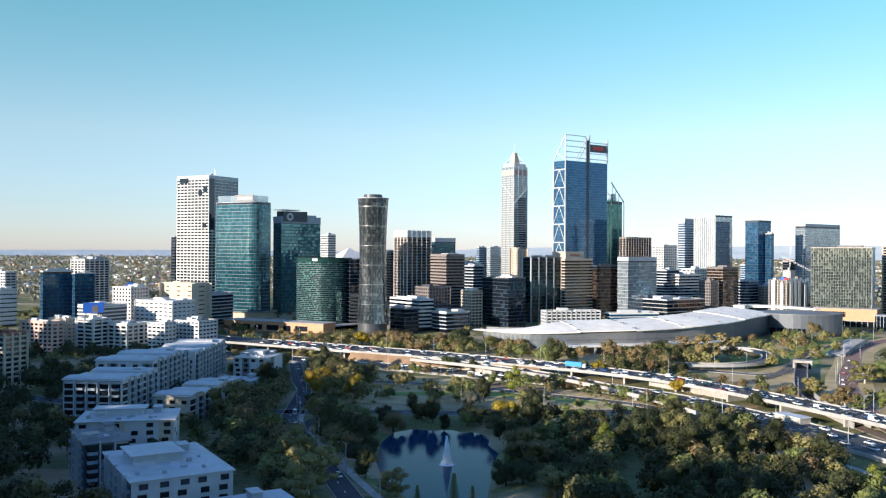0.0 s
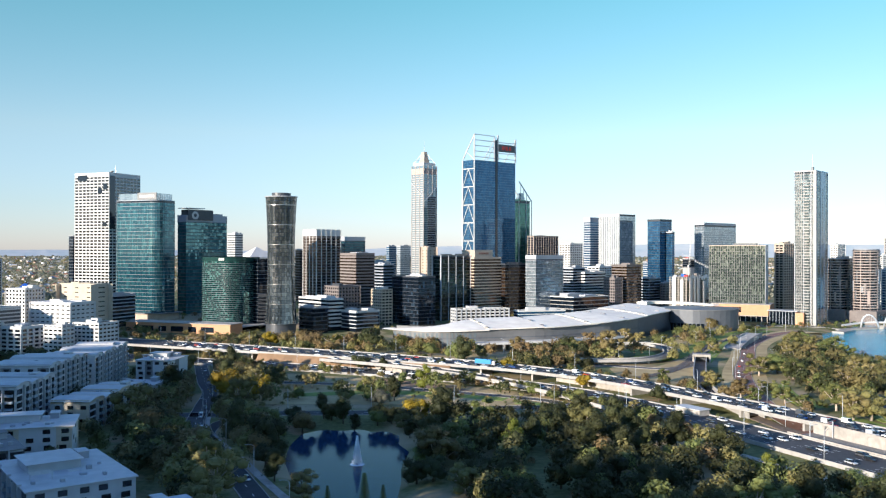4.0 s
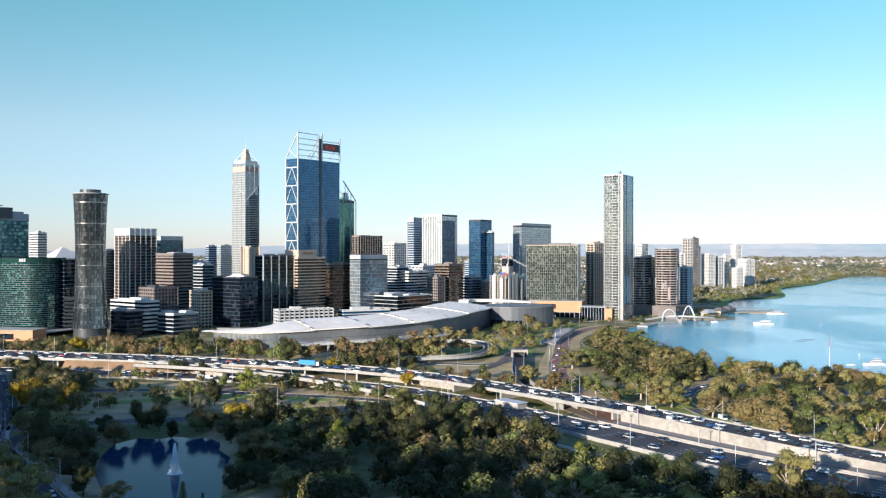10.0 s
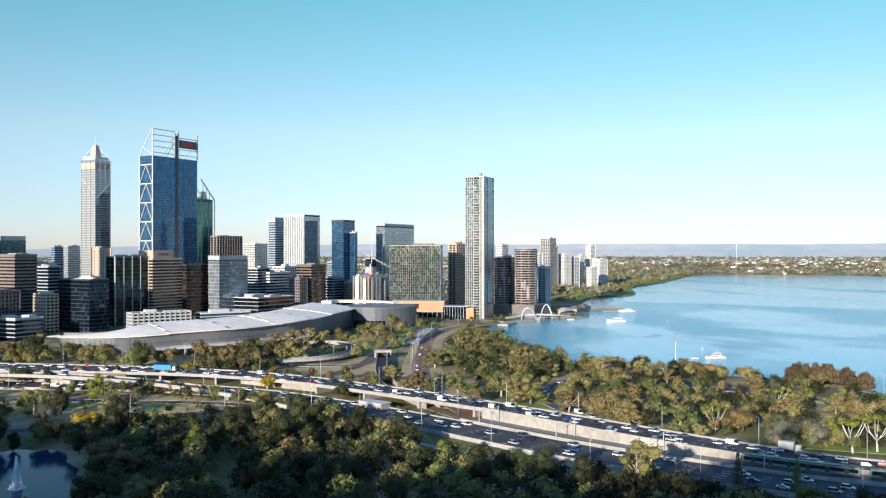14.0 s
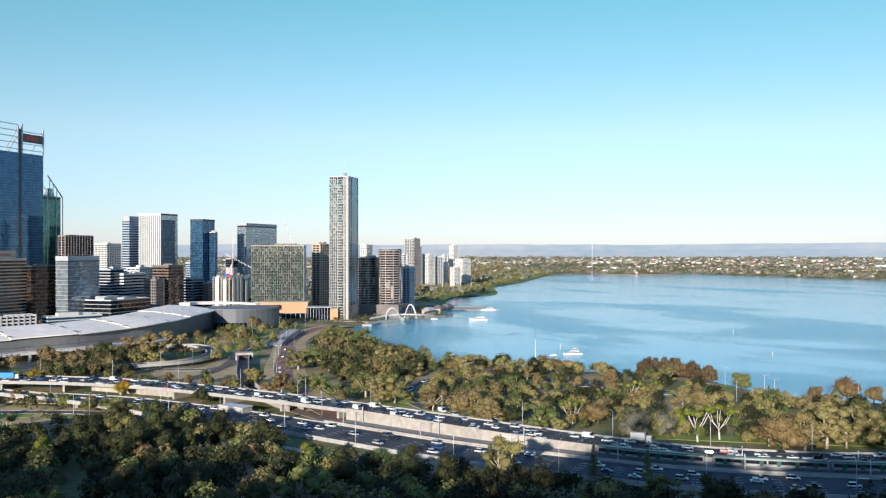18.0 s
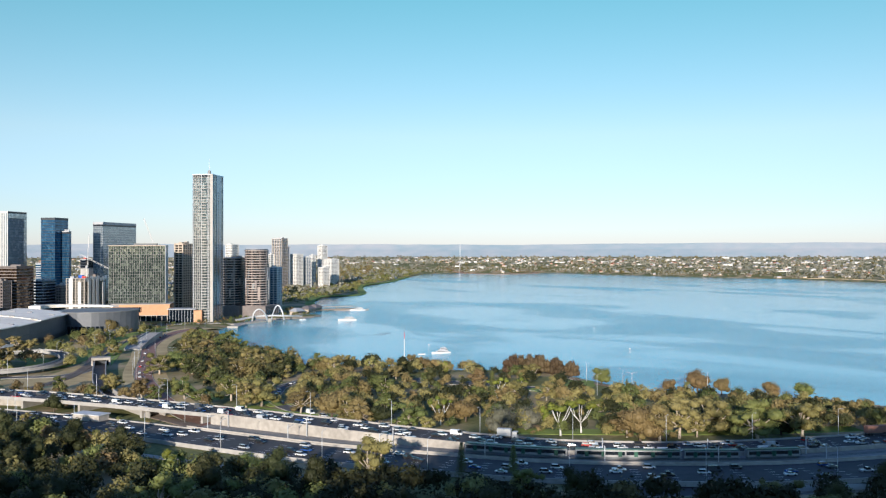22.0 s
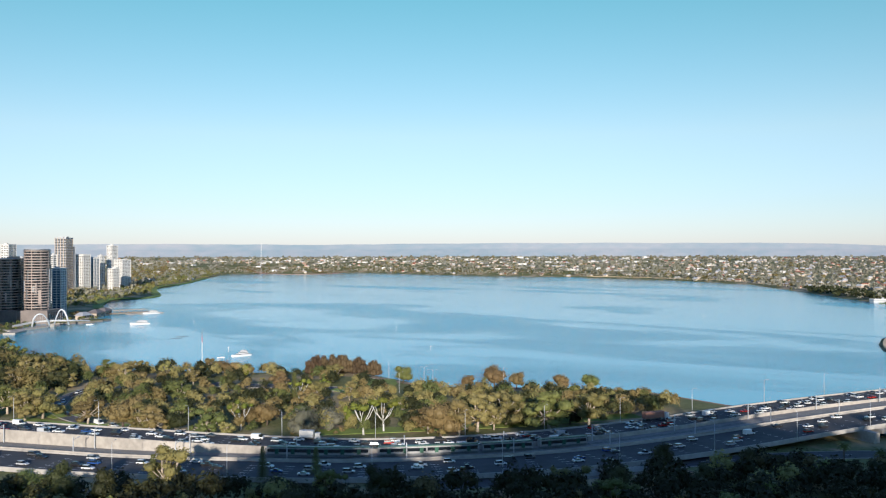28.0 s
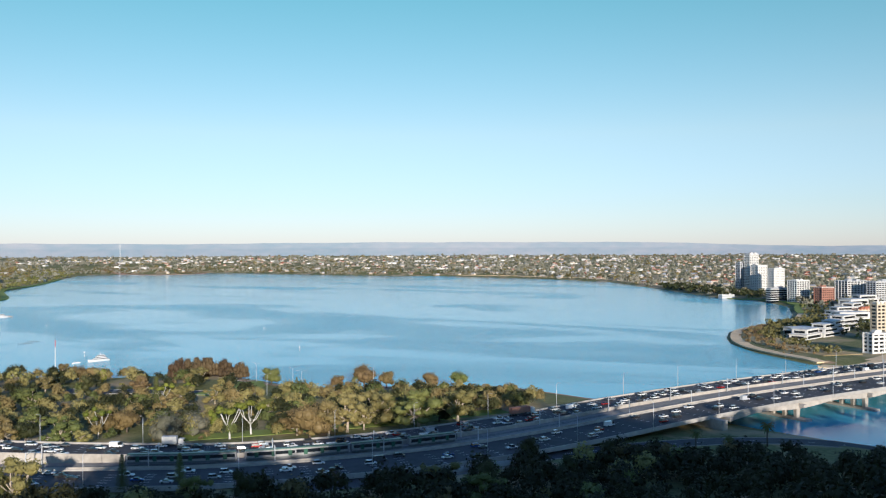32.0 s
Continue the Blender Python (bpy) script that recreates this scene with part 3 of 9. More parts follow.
def lane_marks(line, offsets, z, name):
    s = Soup()
    nn = normals2(line)
    for o in offsets:
        o = np.broadcast_to(o, (len(line),))
        for i in range(0, len(line) - 1, 2):
            p, q = line[i, :2] + nn[i] * o[i], line[i + 1, :2] + nn[i + 1] * o[i + 1]
            mid, half = (p + q) / 2, (q - p) / 4
            a, b = mid - half, mid + half
            zz = (z[i] + z[i + 1]) / 2
            w = nn[i] * 0.12
            s.add([(*(a - w), zz), (*(b - w), zz), (*(b + w), zz), (*(a + w), zz), ], [(0, 1, 2, 3)])
    return tagged(part(name, s, M["paint"]), "worn white dashed lane lines on asphalt", "road marking", kind="structure")


def road(name, line, o1, o2, z, label, material, thick=1.2, kerb=0.0, marks=()):
    ob = tagged(part(name, ribbon(line, o1, o2, z, thick), M[material]), label, "road", kind="structure")
    if kerb:
        for o in (o1, o2):
            k = ribbon(line, o - 0.22, o + 0.22, np.asarray(z) + kerb, kerb + thick)
            part("parapet", k, M["concrete"], ob, "concrete parapet")
    if marks:
        lane_marks(line, marks, np.broadcast_to(np.asarray(z, float) + 0.012, (len(line),)), name + "_lane_lines")
    return ob


zf, zn = FREEWAY[:, 2], FREEWAY[:, 3]
# the far carriageway lies close to the centre line in the north and swings out round the railway
FAR_IN = np.interp(FREEWAY[:, 0], [-220, -110, 20, 100, 150, 178, 198], [3, 1, 2, 4, 5, 8, 13])
FAR_OUT = np.interp(FREEWAY[:, 0], [-110, 20, 90, 150, 178, 220], [35, 33, 27, 25, 28, 34])


def far_lane(k):
    """Offset of a line across the far carriageway, 0 at its inner and 1 at its outer parapet."""
    return FAR_IN + (FAR_OUT - FAR_IN) * k


road("freeway_far_carriageway", FREEWAY, FAR_IN, FAR_OUT, zf, "dark asphalt freeway carriageway with concrete parapets", "asphalt", 1.1, 0.75, [far_lane(k) for k in (0.19, 0.36, 0.53, 0.7, 0.86)])
road("freeway_near_carriageway", FREEWAY, -29.0, -4.0, zn, "dark asphalt freeway carriageway with low parapets", "asphalt", 1.2, 0.6, (-25.0, -21.4, -17.8, -14.2, -10.6))

# ---- rail, walls, streets ----
cut = FREEWAY[(FREEWAY[:, 0] > 196)]
cf, cn = cut[:, 2], cut[:, 3]
bed = np.minimum(cf, cn) - np.where(cut[:, 0] > 262, 0.35, 0.9)
tagged(part("rail_bed", ribbon(cut, -3.4, 12.2, bed, 2.5), M["dark_concrete"]), "grey ballast and concrete bed of the railway", "railway", kind="structure")
tagged(part("retaining_wall", ribbon(cut, 12.25, 12.75, cf + 1.1, cf - bed + 2.2), M["pale_concrete"]), "pale concrete retaining wall beside the railway", "wall", kind="structure")
tagged(part("median_wall", ribbon(cut, -3.75, -3.4, cn + 1.3, 3.2), M["pale_concrete"]), "pale concrete wall beside the railway", "wall", kind="structure")
for o in (0.4, 1.9, 6.0, 7.5):
    tagged(part("rail", ribbon(cut, o - 0.08, o + 0.08, bed + 0.18, 0.17), M["dark_steel"]), "steel running rail of the line", "rail", kind="structure")
# the branch from the tunnel
BRANCH = spline([(262, 636), (238, 580), (214, 518), (203, 470), (199, 420), (201, 378)])
tagged(part("branch_rail_bed", ribbon(BRANCH, -3.6, 3.6, 3.35, 1.0), M["ballast"]), "ballasted railway branch from a tunnel", "railway", kind="structure")
for o in (-4.0, 4.0):
    tagged(part("trench_wall", ribbon(BRANCH[:-6], o - 0.3, o + 0.3, np.linspace(6.8, 6.0, len(BRANCH) - 6), 6), M["concrete"]), "concrete side wall of the rail cutting", "wall", kind="structure")
s = Soup().box(0, 3, 4.6, 13, 9, 1.8).box(-5.9, 3, 0, 1.2, 9, 4.8).box(5.9, 3, 0, 1.2, 9, 4.8)
tagged(part("tunnel_portal", s, M["pale_concrete"], None, "", pose(259, 628, 2.5, 0, 0, -24)), "pale concrete railway tunnel portal", "tunnel portal", kind="structure")
# dark block closes the mouth in place of the tunnel's own shade
s = Soup().box(0, 6, 0.5, 11, 3, 4.1)
tagged(part("tunnel_mouth_back", s, M["dark"], None, "", pose(259, 628, 2.5, 0, 0, -24)), "dark block standing in for shade in the tunnel", "tunnel", kind="structure")


def street(name, pts, width, label, material="asphalt", z=None, kerb=0.13, lines=True, thick=0.5, over=0.16):
    line = spline(pts)
    zz = land_height(line[:, 0], line[:, 1]) + over if z is None else (line[:, 2] if line.shape[1] > 2 else np.full(len(line), z))
    ob = tagged(part(name, ribbon(line, -width / 2, width / 2, zz, thick), M[material]), label, "road", kind="structure")
    for o in (-width / 2 - 0.15, width / 2 + 0.15):
        part("kerb", ribbon(line, o - 0.15, o + 0.15, zz + kerb, kerb + thick), M["concrete"], ob, "concrete kerb")
    if lines:
        lane_marks(line, (0.0,), zz + 0.012, name + "_centre_line")
    return line


LAKE_ROAD = street("lake_road", [(-260, 500), (-170, 462), (-76, 448), (-33, 449), (10, 447), (60, 452), (105, 452), (140, 425)], 11, "dark asphalt park road beyond the lake")
WEST_ROAD = street("west_bank_road", [(-108, 640), (-92, 560), (-82, 517), (-78, 466), (-74, 424), (-62, 387), (-51, 354), (-38, 315), (-22, 265)], 8.5, "narrow asphalt road under trees")
RED_ROAD = street("red_road", [(206, 372), (216, 430), (238, 505), (264, 570), (305, 650), (352, 742), (420, 830), (480, 870)], 11, "reddish asphalt road to the river front", "red_road")
for side, (o1, o2) in enumerate(((-15, -6.2), (6.2, 13))):
    cut2 = RED_ROAD[6:]
    tagged(part("road_verge", ribbon(cut2, o1, o2, land_height(cut2[:, 0], cut2[:, 1]) + 0.12, 0.5), M["dry_grass"]), "dry brown mulch verge beside the road", "verge", kind="structure")
street("hall_road", [(120, 655), (190, 610), (232, 600), (300, 700), (380, 830), (430, 905)], 9, "asphalt road past the convention hall", "asphalt_old")
street("under_road", [(-70, 560), (0, 540), (70, 500), (110, 470), (118, 440)], 8, "asphalt slip road below the viaduct", "asphalt_old")
street("quay_front_road", [(300, 800), (380, 880), (440, 925), (520, 905), (560, 930), (640, 1020)], 10, "asphalt road along the quay front", "asphalt_old")
PARK_LOOP = street("park_loop", [(330, 470), (302, 455), (284, 437), (268, 415), (259, 385), (258, 350), (270, 318)], 7, "asphalt park drive between trees", "asphalt_old", lines=False)
PARK_LOT = street("car_park_lane", [(375, 420), (382, 395), (395, 370), (402, 340), (418, 312)], 14, "asphalt car park by the river", "asphalt_old", lines=False)
street("shore_path", [(474, 128), (490, 160), (497, 190), (483, 230), (464, 264), (443, 296), (450, 345), (466, 392)], 3.5, "red-brown gravel path along the shore", "soil", lines=False, kerb=0.02)
street("park_turnoff", [(-40, 447), (-60, 434), (-64, 420), (-65, 405), (-61, 390)], 6, "short asphalt turn-off into the park", lines=False)
street("lake_path", [(-73, 462), (-69, 425), (-60, 392), (-45, 356), (-31, 318), (-18, 285)], 2.6, "pale concrete footpath by the lake", "pale_concrete", lines=False, kerb=0.02)
street("scarp_road", [(250, 175), (300, 132), (345, 100), (395, 40), (402, -20), (380, -90)], 12, "shaded asphalt road below the bridge approach")
street("foot_slip", [(140, 392), (158, 340), (172, 300), (188, 262), (205, 238)], 3.0, "pale concrete footpath beside the freeway", "pale_concrete", lines=False, kerb=0.02)
# raised loop ramp
RAMP = spline([(120, 640, 5.5), (160, 626, 6), (205, 620, 6.5), (236, 640, 7), (252, 680, 7), (250, 722, 6.5), (215, 728, 6), (165, 700, 5.5)])
rr = road("loop_ramp", RAMP, -4.5, 4.5, RAMP[:, 2], "curved concrete loop ramp with solid parapets", "asphalt_old", 1.1, 1.0)
me = Soup().box(0, 0, 0, 1.4, 1.4, 4.0).mesh("pier", M["concrete"])
copies_at = [RAMP[i] for i in range(4, len(RAMP), 6)]
for p in copies_at:
    part("pier", me, None, rr, "", pose(p[0], p[1], 2.2))
# slip viaduct before the freeway
SLIP = spline([(-20, 622, 9.2), (22, 590, 9.3), (60, 552, 9.2), (86, 519, 8.6), (108, 489, 7.2), (125, 462, 5.6), (139, 430, 4.6)])
slip = road("slip_viaduct", SLIP, -4.8, 4.8, SLIP[:, 2], "slim concrete slip viaduct with pale parapets", "asphalt_old", 1.1, 0.9)
for p in [SLIP[i] for i in range(9, len(SLIP) - 6, 5)]:
    part("pier", me, None, slip, "", pose(p[0], p[1], p[2] - 5.0))
# bare earth banks between the carriageways
bank = Soup()
bi = [i for i in range(len(FREEWAY)) if -70 < FREEWAY[i, 0] < 66]
bn = normals2(FREEWAY)
for k, i in enumerate(bi):
    inner, outer = FREEWAY[i, :2] + bn[i] * -3.6, FREEWAY[i, :2] + bn[i] * (FAR_IN[i] - 0.4)
    bank.v += [(*inner, zn[i] + 0.4), (*outer, zf[i] - 0.5), (*outer, 1.0), (*inner, 1.0)]
    if k:
        n0, n1 = 4 * k - 4, 4 * k
        bank.f += [(n0, n1, n1 + 1, n0 + 1), (n0 + 1, n1 + 1, n1 + 2, n0 + 2), (n0 + 3, n0 + 2, n1 + 2, n1 + 3), (n0, n0 + 3, n1 + 3, n1)]
tagged(part("earth_bank", bank, M["soil"]), "bare brown earth bank beside the viaduct", "bank", kind="structure")
# brown track bed and lawns of the interchange
TRACK = spline([(330, 765), (281, 690), (255, 639), (233, 603), (217, 581), (196, 561), (172, 545)])
tagged(part("track_bed", ribbon(TRACK, -3.5, 3.5, land_height(TRACK[:, 0], TRACK[:, 1]) + 0.35, 0.8), M["ballast"]), "brown ballasted track bed across the lawns", "railway", kind="structure")
for o in (-1.6, -0.2, 1.2, 2.6):
    tagged(part("rail", ribbon(TRACK, o - 0.08, o + 0.08, land_height(TRACK[:, 0], TRACK[:, 1]) + 0.5, 0.16), M["dark_steel"]), "steel running rail of the line", "rail", kind="structure")
for pts, w in (([(232, 640), (262, 675), (300, 735), (345, 800), (392, 855), (440, 900)], 13), ([(262, 628), (296, 690), (332, 750), (380, 812), (430, 868)], 9), ([(210, 640), (226, 660), (236, 690), (232, 712)], 16), ([(90, 470), (112, 452), (128, 425), (142, 392)], 9), ([(252, 440), (246, 470), (262, 520)], 14), ([(262, 398), (268, 432), (282, 452)], 13), ([(268, 345), (252, 380), (246, 415)], 7), ([(-30, 505), (10, 510), (50, 500), (85, 480)], 12), ([(300, 268), (330, 236), (372, 196), (420, 160)], 12), ([(395, 330), (425, 330), (445, 345)], 26), ([(330, 300), (370, 250), (420, 200)], 14)):
    L = spline(pts, 8)
    tagged(part("lawn_strip", ribbon(L, -w / 2, w / 2, land_height(L[:, 0], L[:, 1]) + 0.2, 0.6), M["lawn"]), "mown green lawn between roads", "lawn", kind="structure")
for outline, m_, lab in (([(172, 540), (212, 536), (262, 620), (300, 690), (352, 770), (396, 838), (350, 800), (300, 785), (262, 735), (256, 650), (216, 606), (180, 600)], "dry_grass", "dry tan grass of the interchange"),
                         ([(-62, 478), (0, 472), (60, 466), (110, 442), (134, 448), (104, 498), (62, 538), (0, 572), (-60, 600)], "dry_grass", "dry tan grass below the viaduct"),
                         ([(12, 548), (44, 520), (70, 508), (62, 530), (20, 565)], "soil", "bare brown soil below the viaduct"),
                         ([(-125, 735), (20, 688), (110, 640), (180, 612), (196, 640), (120, 690), (40, 705), (-110, 762)], "dry_grass", "dry tan grass before the hall")):
    tagged(part("dry_verge", Soup().prism(outline, 2.0, 3.085 if m_ == "dry_grass" else 3.1), M[m_]), lab, "verge", kind="structure")
# pale ramp slab that rises from the road tunnel
pr = thing("tunnel_ramp", "long pale concrete ramp slab with side walls", "ramp", pose(0, 0, 0))
RSL = spline([(318, 706, 4.2), (350, 755, 6.2), (384, 803, 7.2)])
part("slab", ribbon(RSL, -6.5, 6.5, RSL[:, 2], 4.5), M["pale_concrete"], pr)
for o in (-6.7, 6.7):
    part("side_wall", ribbon(RSL, o - 0.25, o + 0.25, RSL[:, 2] + 1.1, 5.5), M["pale_concrete"], pr)
# viaduct piers under both carriageways
me = Soup().box(0, 0, 0, 1.3, 16, 6).mesh("viaduct_pier", M["concrete"])
nn = normals2(FREEWAY)
for i in range(4, len(FREEWAY), 6):
    x, y, a, b = FREEWAY[i]
    if x < 196:
        for o, zz in (((FAR_IN[i] + FAR_OUT[i]) / 2, a), (-16.5, b)):
            if zz > 6.2:
                ang = math.degrees(math.atan2(nn[i][1], nn[i][0])) - 90
                tagged(part("viaduct_pier", me, None, None, "", pose(x + nn[i][0] * o, y + nn[i][1] * o, zz - 7.55, 0, 0, ang)), "concrete wall pier under the viaduct", "pier", "viaduct piers", "structure")
# earth bank and abutments where the viaduct meets the ground
for (x, y, w, d, h, r) in ((146, 520, 60, 3, 5, -58), (20, 600, 3, 55, 5, 30)):
    tagged(part("abutment", Soup().box(0, 0, 0, w, d, h, 0), M["pale_concrete"], None, "", pose(x, y, 2.2, 0, 0, r)), "pale concrete bridge abutment", "abutment", kind="structure")
# pump house by the wall
ph = thing("service_building", "small pale green flat-roofed service building", "building", pose(170, 424, 2.9, 0, 0, -65))
part("wall", Soup().box(0, 0, 0, 16, 7, 4.2), M["pale_concrete"], ph)
part("roof", Soup().box(0, 0, 4.2, 17, 8, 0.4), M["white_roof"], ph)
part("door", Soup().box(3, -3.55, 0, 1.2, 0.12, 2.1), M["dark_steel"], ph)

hut = thing("park_hut", "small pale brick hut under trees", "hut", pose(263, 421, 3.0, 0, 0, -30))
part("wall", Soup().box(0, 0, 0, 9, 4.5, 2.8), M["beige"], hut)
part("roof", Soup().box(0, 0, 2.8, 10, 5.4, 0.35), M["white_roof"], hut)
part("door", Soup().box(1.5, -2.3, 0, 1.0, 0.1, 2.0), M["brown"], hut)

# river bridge: piers with inclined struts
BR = FREEWAY[(FREEWAY[:, 0] > 440) & (FREEWAY[:, 0] < 720)]
bridge_n = normals2(BR)
for i in range(0, len(BR), 9):
    x, y, zz, _ = BR[i]
    nx, ny = bridge_n[i]
    pier = thing("bridge_pier", "pale concrete bridge pier with tapered columns on a footing", "bridge pier", pose(x, y, 0, 0, 0, math.degrees(math.atan2(ny, nx))), "river bridge piers")
    part("footing", Soup().box(2, 0, -2.5, 72, 4.5, 3.6), M["pale_concrete"], pier)
    part("crosshead", Soup().box(2, 0, zz - 3.2, 68, 2.2, 1.6), M["pale_concrete"], pier)
    col = Soup().box(0, 0, 1.0, 1.6, 2.4, zz - 4.0, 0, 1.25).mesh("column", M["pale_concrete"])
    for k in (-27, -20, -13, -6, 8, 15, 22, 29, 34):
        part("column", col, None, pier, "", pose(k, 0, 0))
# haunched girders of the bridge
for o in (-28.5, -4.5, 13.5, 33.5):
    L = len(BR)
    sag = 1.0 + 1.6 * np.abs(np.cos(np.arange(L) / 9 * math.pi)) ** 2
    g = Soup()
    nl = normals2(BR)
    for i in range(L - 1):
        p, q = BR[i, :2] + nl[i] * o, BR[i + 1, :2] + nl[i + 1] * o
        z1, z2 = BR[i, 2] - 1.5, BR[i + 1, 2] - 1.5
        w1, w2 = nl[i] * 0.4, nl[i + 1] * 0.4
        vs = [(*(p - w1), z1), (*(q - w2), z2), (*(q - w2), z2 - sag[i + 1]), (*(p - w1), z1 - sag[i]), (*(p + w1), z1), (*(q + w2), z2), (*(q + w2), z2 - sag[i + 1]), (*(p + w1), z1 - sag[i])]
        g.add(vs, [(0, 1, 2, 3), (7, 6, 5, 4), (3, 2, 6, 7)])
    tagged(part("bridge_girder", g, M["pale_concrete"]), "haunched pale concrete bridge girder", "bridge", kind="structure")
tagged(part("bridge_abutment", Soup().box(0, 0, 0, 3, 74, 6.0), M["pale_concrete"], None, "", pose(436, 80, 1.6, 0, 0, -36)), "pale concrete bridge abutment wall", "abutment", kind="structure")
# footbridge at the foot of the scarp
fb = thing("footbridge", "slim pale concrete footbridge with railings", "footbridge", pose(283, 120, 3.0, 0, 0, -38))
part("deck", Soup().box(0, 0, 5.0, 44, 2.8, 0.6), M["pale_concrete"], fb)
for k in (-1.35, 1.35):
    part("railing", Soup().box(0, k, 5.6, 44, 0.08, 1.1), M["steel"], fb)
for k in (-18, 0, 18):
    part("pier", Soup().box(k, 0, 0, 0.8, 1.2, 5), M["concrete"], fb)

# ---- trees ----
def leaf_cloud(rng, blobs, size, per_area):
    """Crown: many small tilted leaf sprays on the skins of overlapping lobes, and a dark inner mass."""
    V, Fc = [], []
    for (cx, cy, cz, rx, ry, rz) in blobs:
        n = int(per_area * 4 * math.pi * ((rx * ry + ry * rz + rx * rz) / 3))
        d = rng.normal(size=(n, 3))
        d /= np.linalg.norm(d, axis=1)[:, None]
        d[:, 2] = np.where(d[:, 2] < -0.45, -d[:, 2], d[:, 2])
        rad = rng.uniform(0.68, 1.0, n) + rng.random(n) ** 4 * 0.35
        lump = 1 + 0.2 * np.sin(d[:, 0] * 5 + cx) * np.sin(d[:, 1] * 6 + cy) + 0.1 * np.sin(d[:, 2] * 9 + cz)
        p = d * (rad * lump)[:, None] * (rx, ry, rz) + (cx, cy, cz)
        nrm = d + rng.normal(size=(n, 3)) * 0.34
        nrm /= np.linalg.norm(nrm, axis=1)[:, None]
        a = np.cross(nrm, rng.normal(size=(n, 3)))
        a /= np.linalg.norm(a, axis=1)[:, None]
        b = np.cross(nrm, a)
        sz = size * rng.uniform(0.6, 1.35, n)[:, None]
        k = len(V) and sum(len(v) for v in V) or 0
        quad = np.stack([p - a * sz, p - b * sz * 0.6 + nrm * sz * 0.15, p + a * sz, p + b * sz * 0.6 - nrm * sz * 0.1], 1).reshape(-1, 3)
        V.append(quad)
        base = k + np.arange(n)[:, None] * 4
        Fc.append(base + np.array([[0, 1, 2, 3]]))
    return np.vstack(V), np.vstack(Fc)


def core(blobs, k=0.74):
    s = Soup()
    for cx, cy, cz, rx, ry, rz in blobs:
        n, m = 9, 6
        vs = [(cx, cy, cz - rz * k)]
        for i in range(1, m):
            t = math.pi * i / m
            vs += [(cx + rx * k * math.sin(t) * math.cos(j * math.tau / n), cy + ry * k * math.sin(t) * math.sin(j * math.tau / n), cz - rz * k * math.cos(t)) for j in range(n)]
        vs.append((cx, cy, cz + rz * k))
        fs = [(0, 1 + (j + 1) % n, 1 + j) for j in range(n)]
        for i in range(m - 2):
            fs += [(1 + i * n + j, 1 + i * n + (j + 1) % n, 1 + (i + 1) * n + (j + 1) % n, 1 + (i + 1) * n + j) for j in range(n)]
        top = len(vs) - 1
        fs += [(1 + (m - 2) * n + j, 1 + (m - 2) * n + (j + 1) % n, top) for j in range(n)]
        s.add(vs, fs)
    return s


def crown_mesh(name, rng, blobs, size, per_area, material, inner=0.74):
    v, f = leaf_cloud(rng, blobs, size, per_area)
    s = core(blobs, inner)
    n = len(s.v)
    me = bpy.data.meshes.new(name)
    me.from_pydata(s.v + [tuple(map(float, p)) for p in v], [], s.f + [tuple(int(i) + n for i in q) for q in f])
    me.materials.append(material)
    me.update()
    return me


def limbs(rng, h, blobs, r0, material, name):
    """Trunk with limbs that reach into the lobes."""
    s = Soup()
    fork = h * rng.uniform(0.25, 0.38)
    lean = rng.normal(size=2) * h * 0.03
    f = (lean[0], lean[1], fork)
    s.tube([(0, 0, -0.6), (lean[0] * 0.4, lean[1] * 0.4, fork * 0.5), f], [r0 * 1.25, r0, r0 * 0.8], 7)
    for b in blobs:
        e = Vector(b[:3])
        mid = (Vector(f) + e) / 2 + Vector((0, 0, -0.06 * h)) + Vector(rng.normal(size=3)) * 0.4
        s.tube([f, mid, e, e + Vector((0, 0, b[5] * 0.6))], [r0 * 0.6, r0 * 0.42, r0 * 0.24, r0 * 0.1], 5)
    return s.mesh(name, material, True)


TREES = {}


def tree_kind(key, count, form, leaf, bark, label, category, size=0.5, per_area=1.0):
    out = []
    for i in range(count):
        rng = np.random.default_rng(sum(map(ord, key)) * 7 + i)
        blobs, h, r0 = form(rng)
        crown = crown_mesh("crown", rng, blobs, size, per_area, LEAF[leaf])
        out.append((limbs(rng, h, blobs, r0, M[bark], "trunk"), crown, label, category))
    TREES[key] = out


def form_gum(rng):
    h = 15.0
    bl = []
    for k in range(24):
        a, r = k * 2.4 + rng.uniform(-0.4, 0.4), rng.uniform(0.6, 6.2)
        z = rng.uniform(4.0, 14.2) - r * 0.4
        q = rng.uniform(1.2, 2.5)
        bl.append((r * math.cos(a), r * math.sin(a), z, q, q * rng.uniform(0.8, 1.2), q * rng.uniform(0.6, 1.05)))
    return bl, h, 0.42


def form_round(rng):
    bl = [(0, 0, 5.6, 5.0, 5.0, 4.4)]
    for k in range(8):
        a = k * 0.8 + rng.uniform(-0.3, 0.3)
        r = rng.uniform(2.8, 4.8)
        q = rng.uniform(1.9, 3.0)
        bl.append((r * math.cos(a), r * math.sin(a), rng.uniform(2.4, 8.6), q, q, q * 0.9))
    return bl, 12.0, 0.4


def form_tall(rng):
    bl = []
    for k in range(6):
        z = 3.8 + k * 1.9
        q = (3.5 if k < 4 else 3.5 - (k - 3) * 0.6) * rng.uniform(0.8, 1.15)
        bl.append((rng.uniform(-2.4, 2.4), rng.uniform(-2.4, 2.4), z, q, q, q * 0.9))
    return bl, 15.5, 0.35


